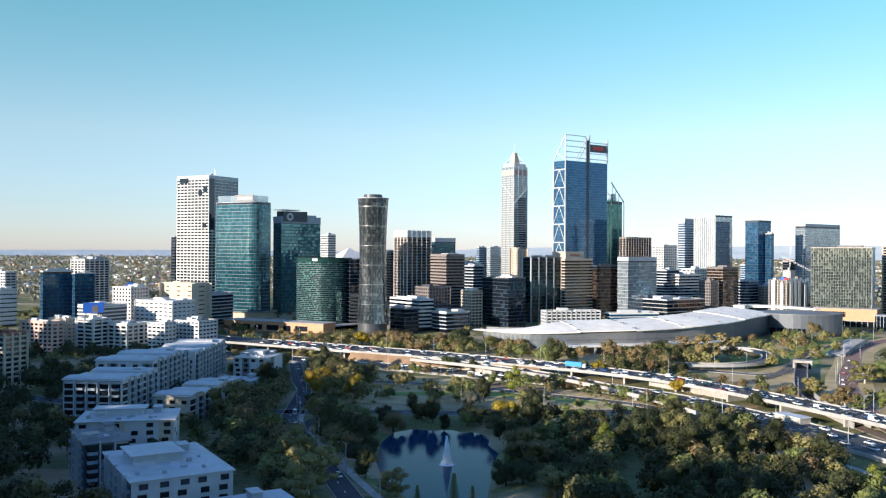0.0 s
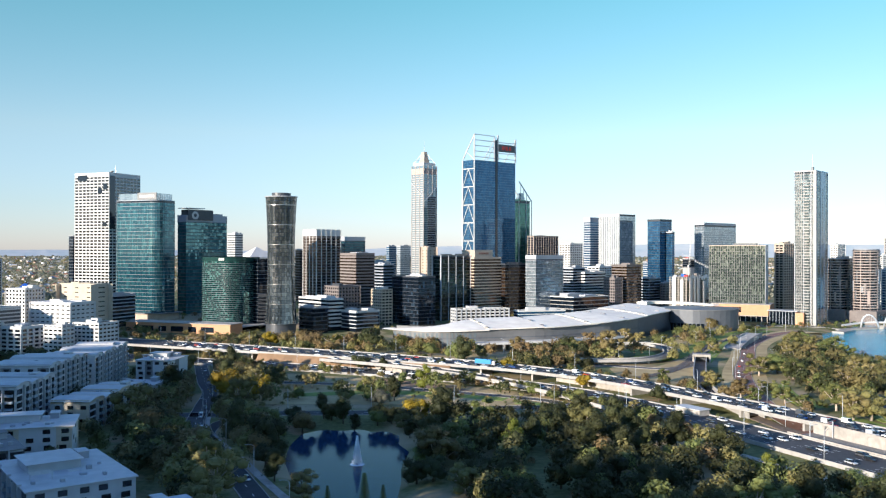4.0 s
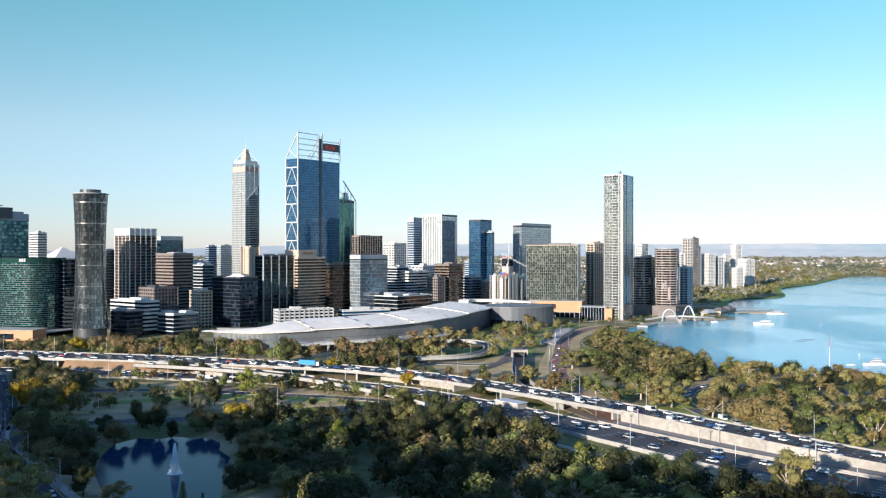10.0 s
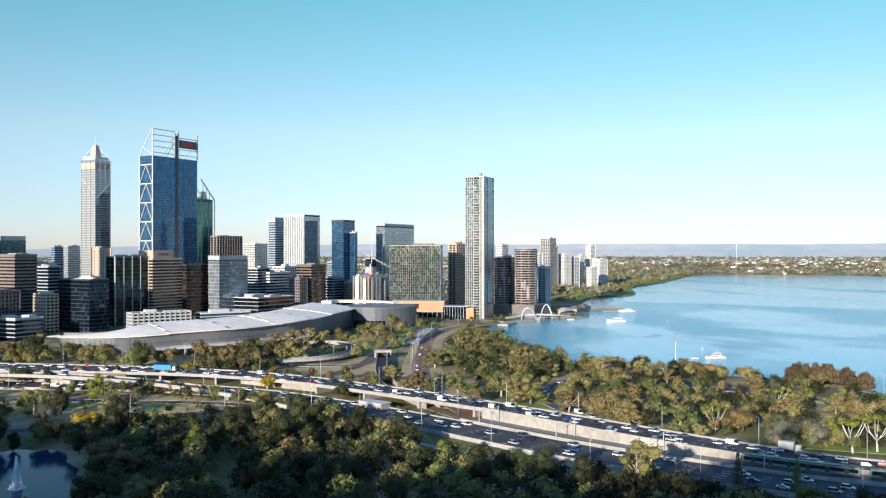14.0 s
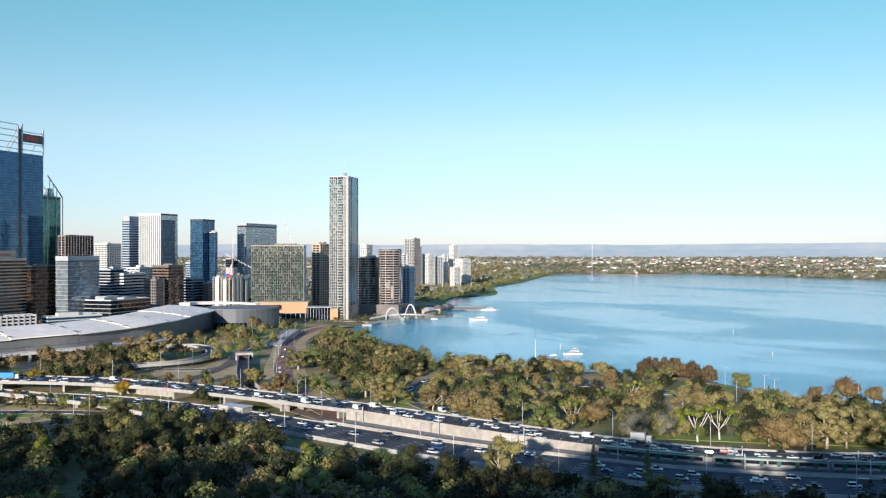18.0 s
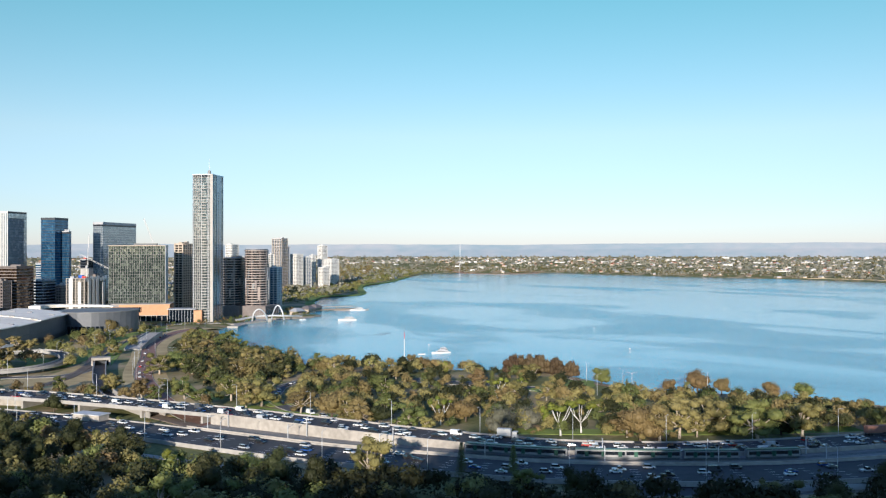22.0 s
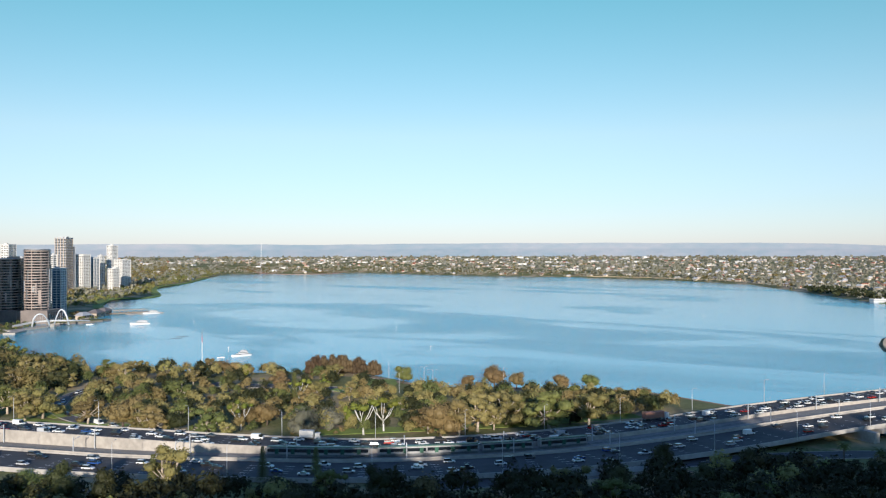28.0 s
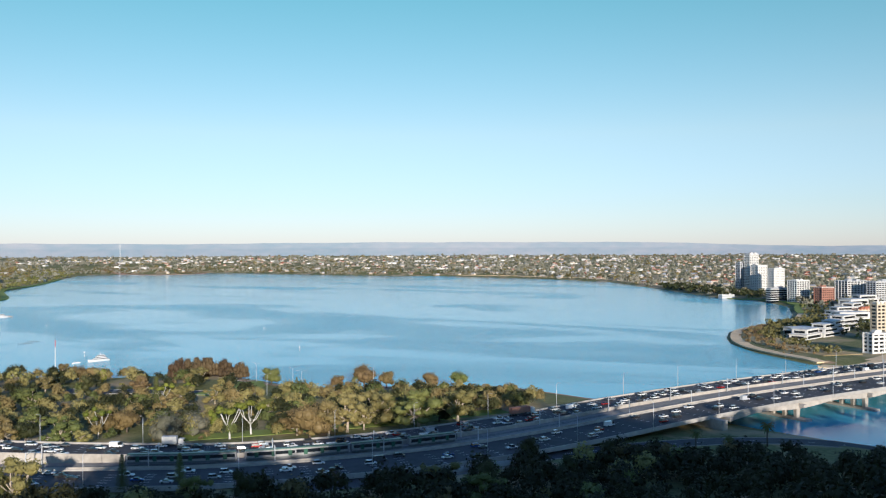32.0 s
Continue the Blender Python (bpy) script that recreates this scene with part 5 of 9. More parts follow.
# first count is dark crowns, raised where colour has to deepen the shade
CANOPY = (("lake park", [(34, 290), (34, 400), (48, 432), (110, 434), (142, 392), (152, 330), (165, 285), (184, 235), (130, 210), (60, 235)], (150, 26, 40, 8)),
          ("west bank", [(-42, 285), (-36, 330), (-38, 400), (-52, 430), (-64, 560), (-95, 640), (-112, 620), (-108, 520), (-98, 420), (-84, 350), (-62, 300)], (20, 110, 40, 130)),
          ("riverside", RIVERSIDE, (210, 150, 70, 110)),
          ("southern riverside", [(320, 235), (375, 182), (440, 142), (474, 165), (484, 200), (462, 238), (430, 250), (370, 240)], (64, 46, 20, 60)),
          ("northern riverside", [(262, 486), (292, 560), (332, 640), (378, 722), (402, 722), (388, 655), (368, 600), (374, 550), (352, 522), (332, 492), (300, 474)], (50, 50, 30, 14)),
          ("loop grove", [(122, 566), (165, 606), (212, 676), (200, 712), (160, 700), (112, 640)], (44, 14, 8, 18)),
          ("freeway edge", [(-150, 735), (20, 690), (60, 668), (110, 655), (85, 722), (30, 738), (-60, 785), (-170, 800)], (6, 26, 14, 40)),
          ("interchange", [(-90, 470), (60, 462), (122, 440), (118, 476), (70, 522), (-10, 556), (-75, 590)], (6, 8, 6, 6)),
          ("forecourt", [(150, 640), (240, 600), (300, 690), (380, 800), (420, 880), (380, 900), (300, 820), (230, 735), (180, 700)], (4, 16, 10, 8)),
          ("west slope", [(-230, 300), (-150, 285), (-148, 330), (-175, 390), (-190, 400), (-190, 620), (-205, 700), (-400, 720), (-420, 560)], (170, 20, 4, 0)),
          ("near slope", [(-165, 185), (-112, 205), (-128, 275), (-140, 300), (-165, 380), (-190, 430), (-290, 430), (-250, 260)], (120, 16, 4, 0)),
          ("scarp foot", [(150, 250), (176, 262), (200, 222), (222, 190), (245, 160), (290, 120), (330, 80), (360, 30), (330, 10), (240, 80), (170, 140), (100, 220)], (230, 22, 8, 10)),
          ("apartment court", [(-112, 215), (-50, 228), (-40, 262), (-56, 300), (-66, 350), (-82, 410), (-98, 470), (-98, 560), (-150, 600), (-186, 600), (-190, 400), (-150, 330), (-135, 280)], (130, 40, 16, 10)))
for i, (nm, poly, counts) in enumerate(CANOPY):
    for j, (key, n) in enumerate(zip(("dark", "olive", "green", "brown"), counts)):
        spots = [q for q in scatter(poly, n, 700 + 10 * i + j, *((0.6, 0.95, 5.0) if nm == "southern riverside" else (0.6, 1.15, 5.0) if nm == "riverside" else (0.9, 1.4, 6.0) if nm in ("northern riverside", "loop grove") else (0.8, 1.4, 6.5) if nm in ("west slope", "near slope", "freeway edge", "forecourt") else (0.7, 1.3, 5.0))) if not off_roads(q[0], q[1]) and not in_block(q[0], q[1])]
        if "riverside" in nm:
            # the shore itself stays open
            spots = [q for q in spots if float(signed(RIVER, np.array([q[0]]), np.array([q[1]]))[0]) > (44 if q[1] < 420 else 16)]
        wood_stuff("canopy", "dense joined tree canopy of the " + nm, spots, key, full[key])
light = {k: light_crowns(k, 5, 130, 0.7, 21 + i, 3.6, 3.2) for i, k in enumerate(("dark", "olive", "green", "brown"))}
shade_crowns = light_crowns("olive", 4, 240, 0.95, 77, 5.0, 5.4)
CREST = ((-560, 600), (-480, 510), (-409, 445), (-285, 284), (-193, 166), (-110, 65), (-40, 8), (18, -38), (125, -120), (260, -250), (210, -330), (-20, -110), (-140, 30), (-240, 130), (-340, 250), (-460, 410), (-600, 570))
crest = scatter(CREST, 300, 29, 0.8, 1.2, 8, False)
# unseen sun blockers behind the camera, scaled by band, tallest towards the southern end
crest = [(x, y, z, k * ((2.7 if y * SX - x * SY > 215 else 2.4) if x < -62 else 3.85 if -25 < y * SX - x * SY < 55 else 3.25 if -90 < y * SX - x * SY <= -25 else 3.4 if x < -15 else 4.2)) for x, y, z, k in crest if math.hypot(x, y) > 48]
wood_stuff("crest_wood", "unseen trees added on the crest to cast shade", crest, "olive", shade_crowns)
WESTSIDE = [(-430, 640), (-200, 640), (-185, 700), (-170, 800), (-190, 900), (-430, 1050), (-560, 900)]
for i, key in enumerate(("dark", "olive", "green", "brown")):
    wood_stuff("street_trees", "street trees between low city blocks", scatter(WESTSIDE, (90, 110, 70, 50)[i], 240 + i, 0.8, 1.6), key, light[key])
PARKS = [RIVERSIDE,
         [(27, 290), (25, 400), (45, 440), (120, 440), (150, 395), (160, 330), (175, 285), (190, 240), (130, 210), (60, 235)],
         [(-60, 470), (60, 465), (120, 440), (130, 470), (70, 525), (-10, 560), (-70, 580)],
         [(-40, 285), (-34, 400), (-60, 560), (-120, 640), (-110, 420), (-75, 300)]]
for i, (key, nm) in enumerate((("olive", "low olive-green shrubs"), ("green", "low green shrubs"), ("brown", "low russet shrubs"))):
    spots = []
    for j, poly in enumerate(PARKS):
        spots += [q for q in scatter(poly, (60, 50, 22, 22)[j], 100 + 10 * i + j, 0.3, 0.62) if not off_roads(q[0], q[1])]
    wood_stuff("shrubs", nm + " under the park trees", spots, key, light[key], "shrubs")
for i, key in enumerate(("green", "olive", "brown")):
    spots = scatter([(-300, 790), (20, 780), (120, 850), (330, 1000), (430, 1060), (560, 960), (640, 1010), (500, 1250), (0, 1200), (-320, 1050)], 90, 200 + i, 0.6, 1.25)
    spots += scatter([(280, 800), (320, 770), (440, 890), (520, 880), (560, 930), (480, 930), (400, 900)], 22, 210 + i, 0.4, 0.8)
    spots += scatter([(600, 985), (640, 1000), (690, 975), (740, 1040), (700, 1050)], 10, 215 + i, 0.4, 0.8)
    wood_stuff("street_trees", "street trees between the towers", spots, key, light[key])

# scrub on the freeway verges and in the gap between the carriageways
verge_rng = np.random.default_rng(88)
for key, nm in (("olive", "olive-green scrub"), ("green", "green scrub"), ("brown", "russet scrub")):
    spots = []
    for i in range(len(FREEWAY)):
        fx, fy = FREEWAY[i, :2]
        if fx < -200 or fy < 395:
            continue
        for o, k0 in ((-32.5, 0.45), (-35.5, 0.75), (-2.5, 0.3), (38, 0.5), (43, 0.75)):
            if verge_rng.random() < (0.26 if o != -2.5 else 0.1):
                q = k0 * verge_rng.uniform(0.7, 1.3)
                vx, vy = FREEWAY[i, :2] + vn[i] * (o + verge_rng.uniform(-1, 1))
                if not off_roads(vx, vy):
                    spots.append((vx, vy, ground_z(vx, vy) - 0.3, q))
    wood_stuff("verge_scrub", nm + " along the freeway verges", spots, key, full[key], "shrubs", verge_rng)

# ---- city towers ----
def pane_grid(w, d, h, floor, step, rng, gap=0.25, off=0.08, z0=0.0, tilt=0.012):
    """Single panes on the four sides of a block, each set at its own slight angle."""
    s = Soup()
    for side in range(4):
        L, o = (w, d / 2) if side % 2 == 0 else (d, w / 2)
        n = max(1, int(round(L / step)))
        pw = L / n
        c, q = math.cos(side * math.pi / 2), math.sin(side * math.pi / 2)
        for k in range(int(h / floor)):
            for i in range(n):
                x0, x1 = -L / 2 + i * pw + gap / 2, -L / 2 + (i + 1) * pw - gap / 2
                za, zb = z0 + k * floor + gap, z0 + (k + 1) * floor - gap
                j = rng.normal(0, tilt, 4) * pw * 0.5
                pts = [(x0, -o - off + j[0], za), (x1, -o - off + j[1], za), (x1, -o - off + j[2], zb), (x0, -o - off + j[0] + j[2] - j[1], zb)]
                s.add([(x * c - y * q, x * q + y * c, z) for x, y, z in pts], [(0, 1, 2, 3)])
    return s


def copies(name, me, parent, spots, label=""):
    for m in spots:
        part(name, me, None, parent, label, m)


def roof_plant(root, w, d, h, material, rng, n=3, tall=3.5):
    for _ in range(n):
        a, b = w * rng.uniform(0.15, 0.4), d * rng.uniform(0.2, 0.45)
        part("plant_room", Soup().box(0, 0, 0, a, b, tall * rng.uniform(0.5, 1.2)), M[material], root, "", pose(rng.uniform(-1, 1) * (w - a) * 0.4, rng.uniform(-1, 1) * (d - b) * 0.4, h))


def tower(label, x, y, rot, w, d, z0, z1, body="g_dark", band="grey", floor=3.8, band_h=1.1, proud=0.18, fins=None, panes=None, pane_w=3.0,
          top=1.5, roof="grey", plant="grey", name="office_tower", category="tower", n_plant=3, seed=1, base=6.0):
    """A block of storeys: a core, glass panes or window strips, floor bands, piers, parapet and roof plant."""
    rng = np.random.default_rng(seed + int(abs(x) + y))
    h = z1 - z0
    if len(label.split()) < 4:
        label += " among city blocks"
    root = thing(name, label, category, pose(x, y, z0, 0, 0, rot))
    part("body", Soup().box(0, 0, -base, w, d, h + base - 0.3), M[body], root)
    if panes:
        part("window_panes", pane_grid(w, d, h - top, floor, pane_w, rng), M[panes], root, "tinted glass panes", kind="stuff")
    if band:
        me = Soup().box(0, 0, 0, w + 2 * proud, d + 2 * proud, band_h).mesh("floor_band", M[band])
        spots = [pose(0, 0, k * floor) for k in range(int((h - top) / floor) + 1)]
        if math.hypot(x, y) > 1060:
            far = Soup()
            for m in spots:
                far.add([m @ v.co for v in me.vertices], [tuple(p.vertices) for p in me.polygons])
            part("band_screen", far, M[band], root, "", kind="stuff")
        else:
            copies("floor_band", me, root, spots)
    if fins:
        step, fw, fm = fins[:3]
        fp = fins[3] if len(fins) > 3 else proud + 0.12
        me = Soup().box(0, 0, -base, fw, fp * 2, h + base).mesh("pier", M[fm])
        spots = []
        for side, L, o in ((0, w, d / 2), (90, d, w / 2), (180, w, d / 2), (270, d, w / 2)):
            n = max(1, int(round(L / step)))
            for i in range(n + (1 if side in (0, 180) else 0)):
                u = -L / 2 + i * L / n
                c, q = math.cos(radians(side)), math.sin(radians(side))
                spots.append(pose(u * c + o * q, u * q - o * c, 0, 0, 0, side))
        if math.hypot(x, y) > 1000:
            far = Soup()
            for m in spots:
                far.add([m @ v.co for v in me.vertices], [tuple(p.vertices) for p in me.polygons])
            part("pier_screen", far, M[fm], root, "", kind="stuff")
        else:
            copies("pier", me, root, spots)
    cap = Soup()
    t = 0.5
    for cx, cy, a, b in ((0, -d / 2 + t / 2, w + 0.5, t), (0, d / 2 - t / 2, w + 0.5, t), (-w / 2 + t / 2, 0, t, d + 0.5), (w / 2 - t / 2, 0, t, d + 0.5)):
        cap.box(cx, cy, h - top, a + 0.2, b + 0.2, top)
    part("parapet", cap, M[roof], root)
    part("roof_deck", Soup().box(0, 0, h - top - 0.2, w - 0.6, d - 0.6, 0.4), M["concrete"], root)
    roof_plant(root, w, d, h - top, plant, rng, n_plant)
    return root


r = tower("pale concrete tower with a grid of small recessed windows", -285.3, 1057.5, 61.0, 48.9, 51.0, 14.0, 173.7, body="window", band="white", floor=3.6, band_h=1.35, fins=(5.6, 0.9, "white"), top=5, roof="white", plant="white")
for u, zz, ww, hh in ((14, 151, 14, 6), (-12, 136, 6, 6), (-20, 140, 6, 7), (-19, 98, 6, 5), (-4, 8, 6, 6), (-19, 11, 7, 6)):
    part("dark_opening", Soup().box(-24.75, u, zz, 0.5, ww, hh), M["g_dark"], r, "dark louvred opening")
part("dark_shaft", Soup().box(-20, -25.8, 96, 8, 0.6, 60), M["g_dark"], r, "dark glazed corner strip")
part("antenna", Soup().tube([(6, -6, 158), (6, -6, 172)], [0.5, 0.12], 6), M["steel"], r)
part("roof_dish", Soup().lathe([(0.4, 158), (0.4, 161), (2.6, 162.5), (2.4, 162.8)], 12, -8, -14), M["white"], r)
tower("slim dark glass tower", -327.6, 1117.5, 49.0, 40.0, 9.0, 14.0, 103.1, body="g_dark", band="dark", panes="g_dark")
tower("teal glass office tower with grey shaded flank", -175.2, 1048.4, 45.0, 56.6, 16.3, 12.0, 125.8, body="g_teal", band="dark", panes="g_teal_light", floor=3.9, band_h=0.6, top=8, roof="grey", plant="grey")
tower("pale and dark office block behind the front row", -177.8, 1352.2, 35.0, 12.7, 24.5, 15.0, 110.7, body="dark", band="white", floor=3.6, band_h=1.8)
tower("brown tower with tall white piers", -40.8, 1173.1, 35.0, 37.8, 32.4, 14.0, 113.1, body="g_brown", band="brown", floor=3.8, band_h=1.3, fins=(7.5, 0.9, "white", 0.6), top=9, roof="white", plant="white")
tower("dark narrow office block", -73.5, 1235.0, 35.0, 7.5, 12.2, 14.0, 87.0, body="g_dark", band="dark")
tower("teal glass office block", 0.4, 1314.9, 35.0, 37.3, 10.5, 15.0, 105.9, body="g_dark", band="dark", panes="g_teal", top=6)
tower("brown panelled office block with blank side", 5.3, 1030.8, 35.0, 26.0, 32.6, 12.0, 82.6, body="g_brown", band="brown", floor=3.6, band_h=2.0, top=3, roof="brown", plant="grey")
tower("low white office with dark window strips", -32.7, 907.8, 35.0, 17.2, 56.5, 9.0, 37.3, body="g_dark", band="white", floor=3.8, band_h=1.8, roof="white", plant="white")
tower("dark brick office with small square windows", -10.9, 949.0, 35.0, 27.3, 27.5, 10.0, 47.9, body="window", band="brick", floor=3.6, band_h=1.7, fins=(4, 1.6, "brick"), roof="brick", plant="dark")
tower("small cream apartment block", 30.9, 930.8, 35.0, 13.5, 18.1, 9.0, 45.0, body="window", band="cream", floor=3.2, band_h=1.5, fins=(4, 1.2, "cream"), roof="cream", plant="white", name="apartment_block", category="building")
tower("far blue-grey office block", 68.5, 1556.8, 35.0, 16.5, 8.3, 16.0, 93.1, body="g_blue", band="grey")
tower("far grey glass office block", 93.7, 1608.6, 35.0, 23.8, 10.1, 16.0, 94.5, body="g_dark", band="grey", panes="g_grey")
tower("black glass office block with a pale lift core", 64.4, 927.4, 35.0, 22.9, 45.0, 8.0, 58.8, body="g_dark", band="dark", panes="g_dark", floor=3.8, band_h=0.5, roof="dark", plant="white")
tower("green-tinted glass office with tall columns", 110.5, 973.7, 35.0, 44.2, 14.3, 8.0, 80.2, body="g_dark", band="dark", panes="g_olive", floor=4.2, band_h=0.5, fins=(10, 0.9, "grey", 0.8), roof="dark", plant="beige")
r = tower("beige banded hotel with deep window strips", 145.5, 999.1, 35.0, 42.0, 28.2, 8.0, 78.4, body="g_brown", band="beige", floor=3.4, band_h=1.4, proud=0.5, roof="beige", plant="beige", top=2)
part("sign_block", Soup().box(-6, -3, 70.4, 28, 22, 8), M["beige"], r, "beige rooftop sign block")
bars = Soup()
for k in range(6):
    bars.box(-13 + k * 2.6, -14.2, 73.4, 1.9, 0.3, 2.2)
part("sign_bars", bars, M["red_brick"], r, "red-brown bars of lettering")
tower("dark bronze glass office block", 187.4, 1009.9, 35.0, 37.5, 10.9, 8.0, 70.8, body="g_dark", band="dark", panes="g_brown", floor=3.9, band_h=0.6, roof="dark", plant="dark")
tower("brown office tower with pale piers", 311.2, 1411.9, 35.0, 58.0, 13.4, 16.0, 110.0, body="g_dark", band="brown", fins=(6, 1.0, "beige", 0.5), top=3, roof="brown", plant="dark")
tower("glass office block mirroring the sky", 225.4, 1013.2, 35.0, 47.3, 16.6, 6.0, 80.6, body="g_dark", band="grey", panes="g_grey", floor=4.0, band_h=0.5, roof="grey", plant="grey", top=5)
tower("far white apartment tower", 411.6, 1620.9, 35.0, 35.8, 26.9, 16.0, 99.5, body="window", band="white", floor=3.2, band_h=1.6, fins=(6, 1.6, "white"), roof="white", plant="white")
tower("blue-grey banded office tower", 384.4, 1380.6, 35.0, 23.0, 13.4, 14.0, 139.4, body="g_blue", band="grey", floor=3.8, band_h=1.7, top=8, roof="grey", plant="grey")
r = tower("white ribbed office tower with a glass flank", 412.6, 1335.0, 35.0, 39.0, 38.7, 14.0, 142.3, body="g_dark", band="white", floor=3.8, band_h=1.5, fins=(3.4, 1.5, "white", 0.5), top=3, roof="white", plant="white")
part("glass_flank", pane_grid(39.0, 40.4, 126, 3.8, 3.2, np.random.default_rng(12), 0.12, 0.25, 0, 0.004), M["g_grey"], r, "grey-blue glass flank", kind="stuff")
part("flank_backing", Soup().box(0, -20.05, 0, 38.6, 0.5, 128), M["g_dark"], r)
part("flank_band", Soup().box(0, -20.5, 40, 39.2, 0.4, 11), M["g_dark"], r, "dark band across the glass flank")
tower("dark blue mirrored glass tower", 471.3, 1306.5, 35.0, 30.5, 22.5, 10.0, 134.2, body="g_dark", band="dark", panes="g_blue", floor=3.9, band_h=0.5, top=3, roof="dark", plant="grey")
tower("dark blue glass wing of a tower", 483.5, 1293.1, 35.0, 6.1, 10.5, 10.0, 115.0, body="g_dark", band="dark", panes="g_blue", floor=3.9, band_h=0.5)
tower("pale grey glass office tower", 597.9, 1392.4, 35.0, 96.2, 17.4, 8.0, 131.8, body="g_dark", band="grey", panes="g_grey", floor=3.9, band_h=0.4, top=4, roof="grey", plant="grey")
tower("white office with rounded window bands", 315.6, 1138.2, 35.0, 41.8, 15.7, 6.0, 58.1, body="g_dark", band="white", floor=3.8, band_h=2.0, roof="white", plant="white")
tower("brown bronze-glass office block", 356.9, 1113.9, 35.0, 30.9, 24.3, 6.0, 68.2, body="g_brown", band="brown", panes="g_brown", floor=3.7, band_h=1.2, roof="brown", plant="brown")
tower("brown brick office block", 329.3, 1081.9, 35.0, 14.1, 17.4, 6.0, 52.1, body="window", band="brick", floor=3.6, band_h=1.7, fins=(3.6, 1.4, "brick"), roof="brick", plant="brick")
tower("dark blue-grey office block", 408.0, 1165.2, 35.0, 26.8, 12.5, 6.0, 49.3, body="g_dark", band="grey", floor=3.8, band_h=1.2)
tower("low dark glass pavilion with a thin flat roof", 266.4, 1011.3, 35.0, 62.7, 36.9, 5.0, 33.0, body="g_dark", band="concrete", panes="g_dark", floor=4.5, band_h=0.8, proud=0.8, roof="white", plant="grey", top=1.2, name="pavilion", category="building")
r = thing("construction_site", "half-built pale concrete tower with open floors and formwork", "building site", pose(440.4, 1112.7, 4, 0, 0, 35))
w, d, fl = 46.4, 26.7, 3.4
# dark inner box stands in for the shade between the open floors
part("dark_inside", Soup().box(0, 0, -3, w - 8, d - 8, 50), M["dark_concrete"], r)
me = Soup().box(0, 0, 0, w, d, 0.5).mesh("floor_slab", M["pale_concrete"])
copies("floor_slab", me, r, [pose(0, 0, k * fl) for k in range(15)])
me = Soup().box(0, 0, -3, 0.9, 0.9, 50.5).mesh("column", M["pale_concrete"])
copies("column", me, r, [pose(-w / 2 + 0.8 + k * (w - 1.6) / 7, -d / 2 + 0.8, 0) for k in range(8)] + [pose(-w / 2 + 0.8, -d / 2 + 0.8 + k * (d - 1.6) / 4, 0) for k in range(1, 5)])
for u, ww, hh in ((-14, 5.5, 46), (-5, 4.5, 50), (3, 5.5, 47), (16, 4, 42)):
    part("shear_wall", Soup().box(u, -d / 2 - 0.15, -3, ww, 0.7, hh + 3), M["white"], r, "white precast wall panel")
for v, ww, hh in ((-6, 4.5, 44), (6, 5.5, 48)):
    part("shear_wall", Soup().box(-w / 2 - 0.15, v, -3, 0.7, ww, hh + 3), M["white"], r, "white precast wall panel")
part("lift_core", Soup().box(4, 2, 40, 12, 10, 20), M["concrete"], r, "raised concrete lift core")
for k, (u, v, m_) in enumerate(((-12, -6, "red_sign"), (-4, 4, "blue_sign"), (12, -5, "brown"), (-18, 6, "grey"))):
    part("formwork", Soup().box(u, v, 48, 6, 5, 2.5 + k % 3), M[m_], r, "coloured formwork stack")
for k in range(9):
    part("edge_screen", Soup().box(-w / 2 + 3 + k * 5.2, -d / 2 - 0.3, 44 + (k % 3) * 1.2, 4.2, 0.15, 4.5), M["steel"], r, "pale edge protection screen")
tower("beige apartment tower with stepped balconies", 538.5, 1043.9, 35.0, 27.2, 11.0, 4.0, 95.7, body="window", band="beige", floor=3.2, band_h=1.2, proud=0.7, fins=(5, 1.0, "beige", 0.9), roof="beige", plant="beige", name="apartment_tower")
tower("dark banded apartment tower", 596.7, 1016.6, 35.0, 36.0, 11.8, 3.0, 77.3, body="window", band="beige", floor=3.2, band_h=1.0, proud=0.8, roof="dark", plant="beige", name="apartment_tower")
tower("blue-white apartment block", 663.6, 1023.3, 35.0, 16.3, 10.9, 3.0, 64.2, body="g_blue", band="white", floor=3.2, band_h=1.0, proud=0.5, fins=(5, 0.8, "white", 0.6), roof="white", plant="white", name="apartment_tower")
tower("tall grey apartment tower on the foreshore", 1052.3, 1606.1, 35.0, 34.6, 21.6, 5.0, 113.2, body="window", band="grey", floor=3.2, band_h=1.3, fins=(5, 1.2, "beige"), roof="grey", plant="grey", name="apartment_tower")
tower("white apartment tower", 889.5, 1525.7, 35.0, 29.2, 13.4, 5.0, 98.5, body="window", band="white", floor=3.2, band_h=1.7, fins=(5, 1.5, "white"), roof="white", plant="white", name="apartment_tower")

# ---- towers of their own shape ----
def rounded(w, d, radii, n=7):
    """Outline of a rectangle with its four corners rounded; corners run (-,-), (+,-), (+,+), (-,+)."""
    out = []
    for (sx, sy, a0), r in zip(((-1, -1, 180), (1, -1, 270), (1, 1, 0), (-1, 1, 90)), radii):
        cx, cy = sx * (w / 2 - r), sy * (d / 2 - r)
        steps = n if r > 0.5 else 0
        for k in range(steps + 1):
            a = radians(a0 + 90 * k / max(1, steps))
            out.append((cx + r * math.cos(a), cy + r * math.sin(a)))
    return out


def ellipse(a, b, n=40):
    return [(a * math.cos(k * math.tau / n), b * math.sin(k * math.tau / n)) for k in range(n)]


def grown(outline, k):
    c = np.mean(outline, axis=0)
    P = np.array(outline)
    v = P - c
    return [tuple(p) for p in c + v * (1 + k / np.linalg.norm(v, axis=1))[:, None]]


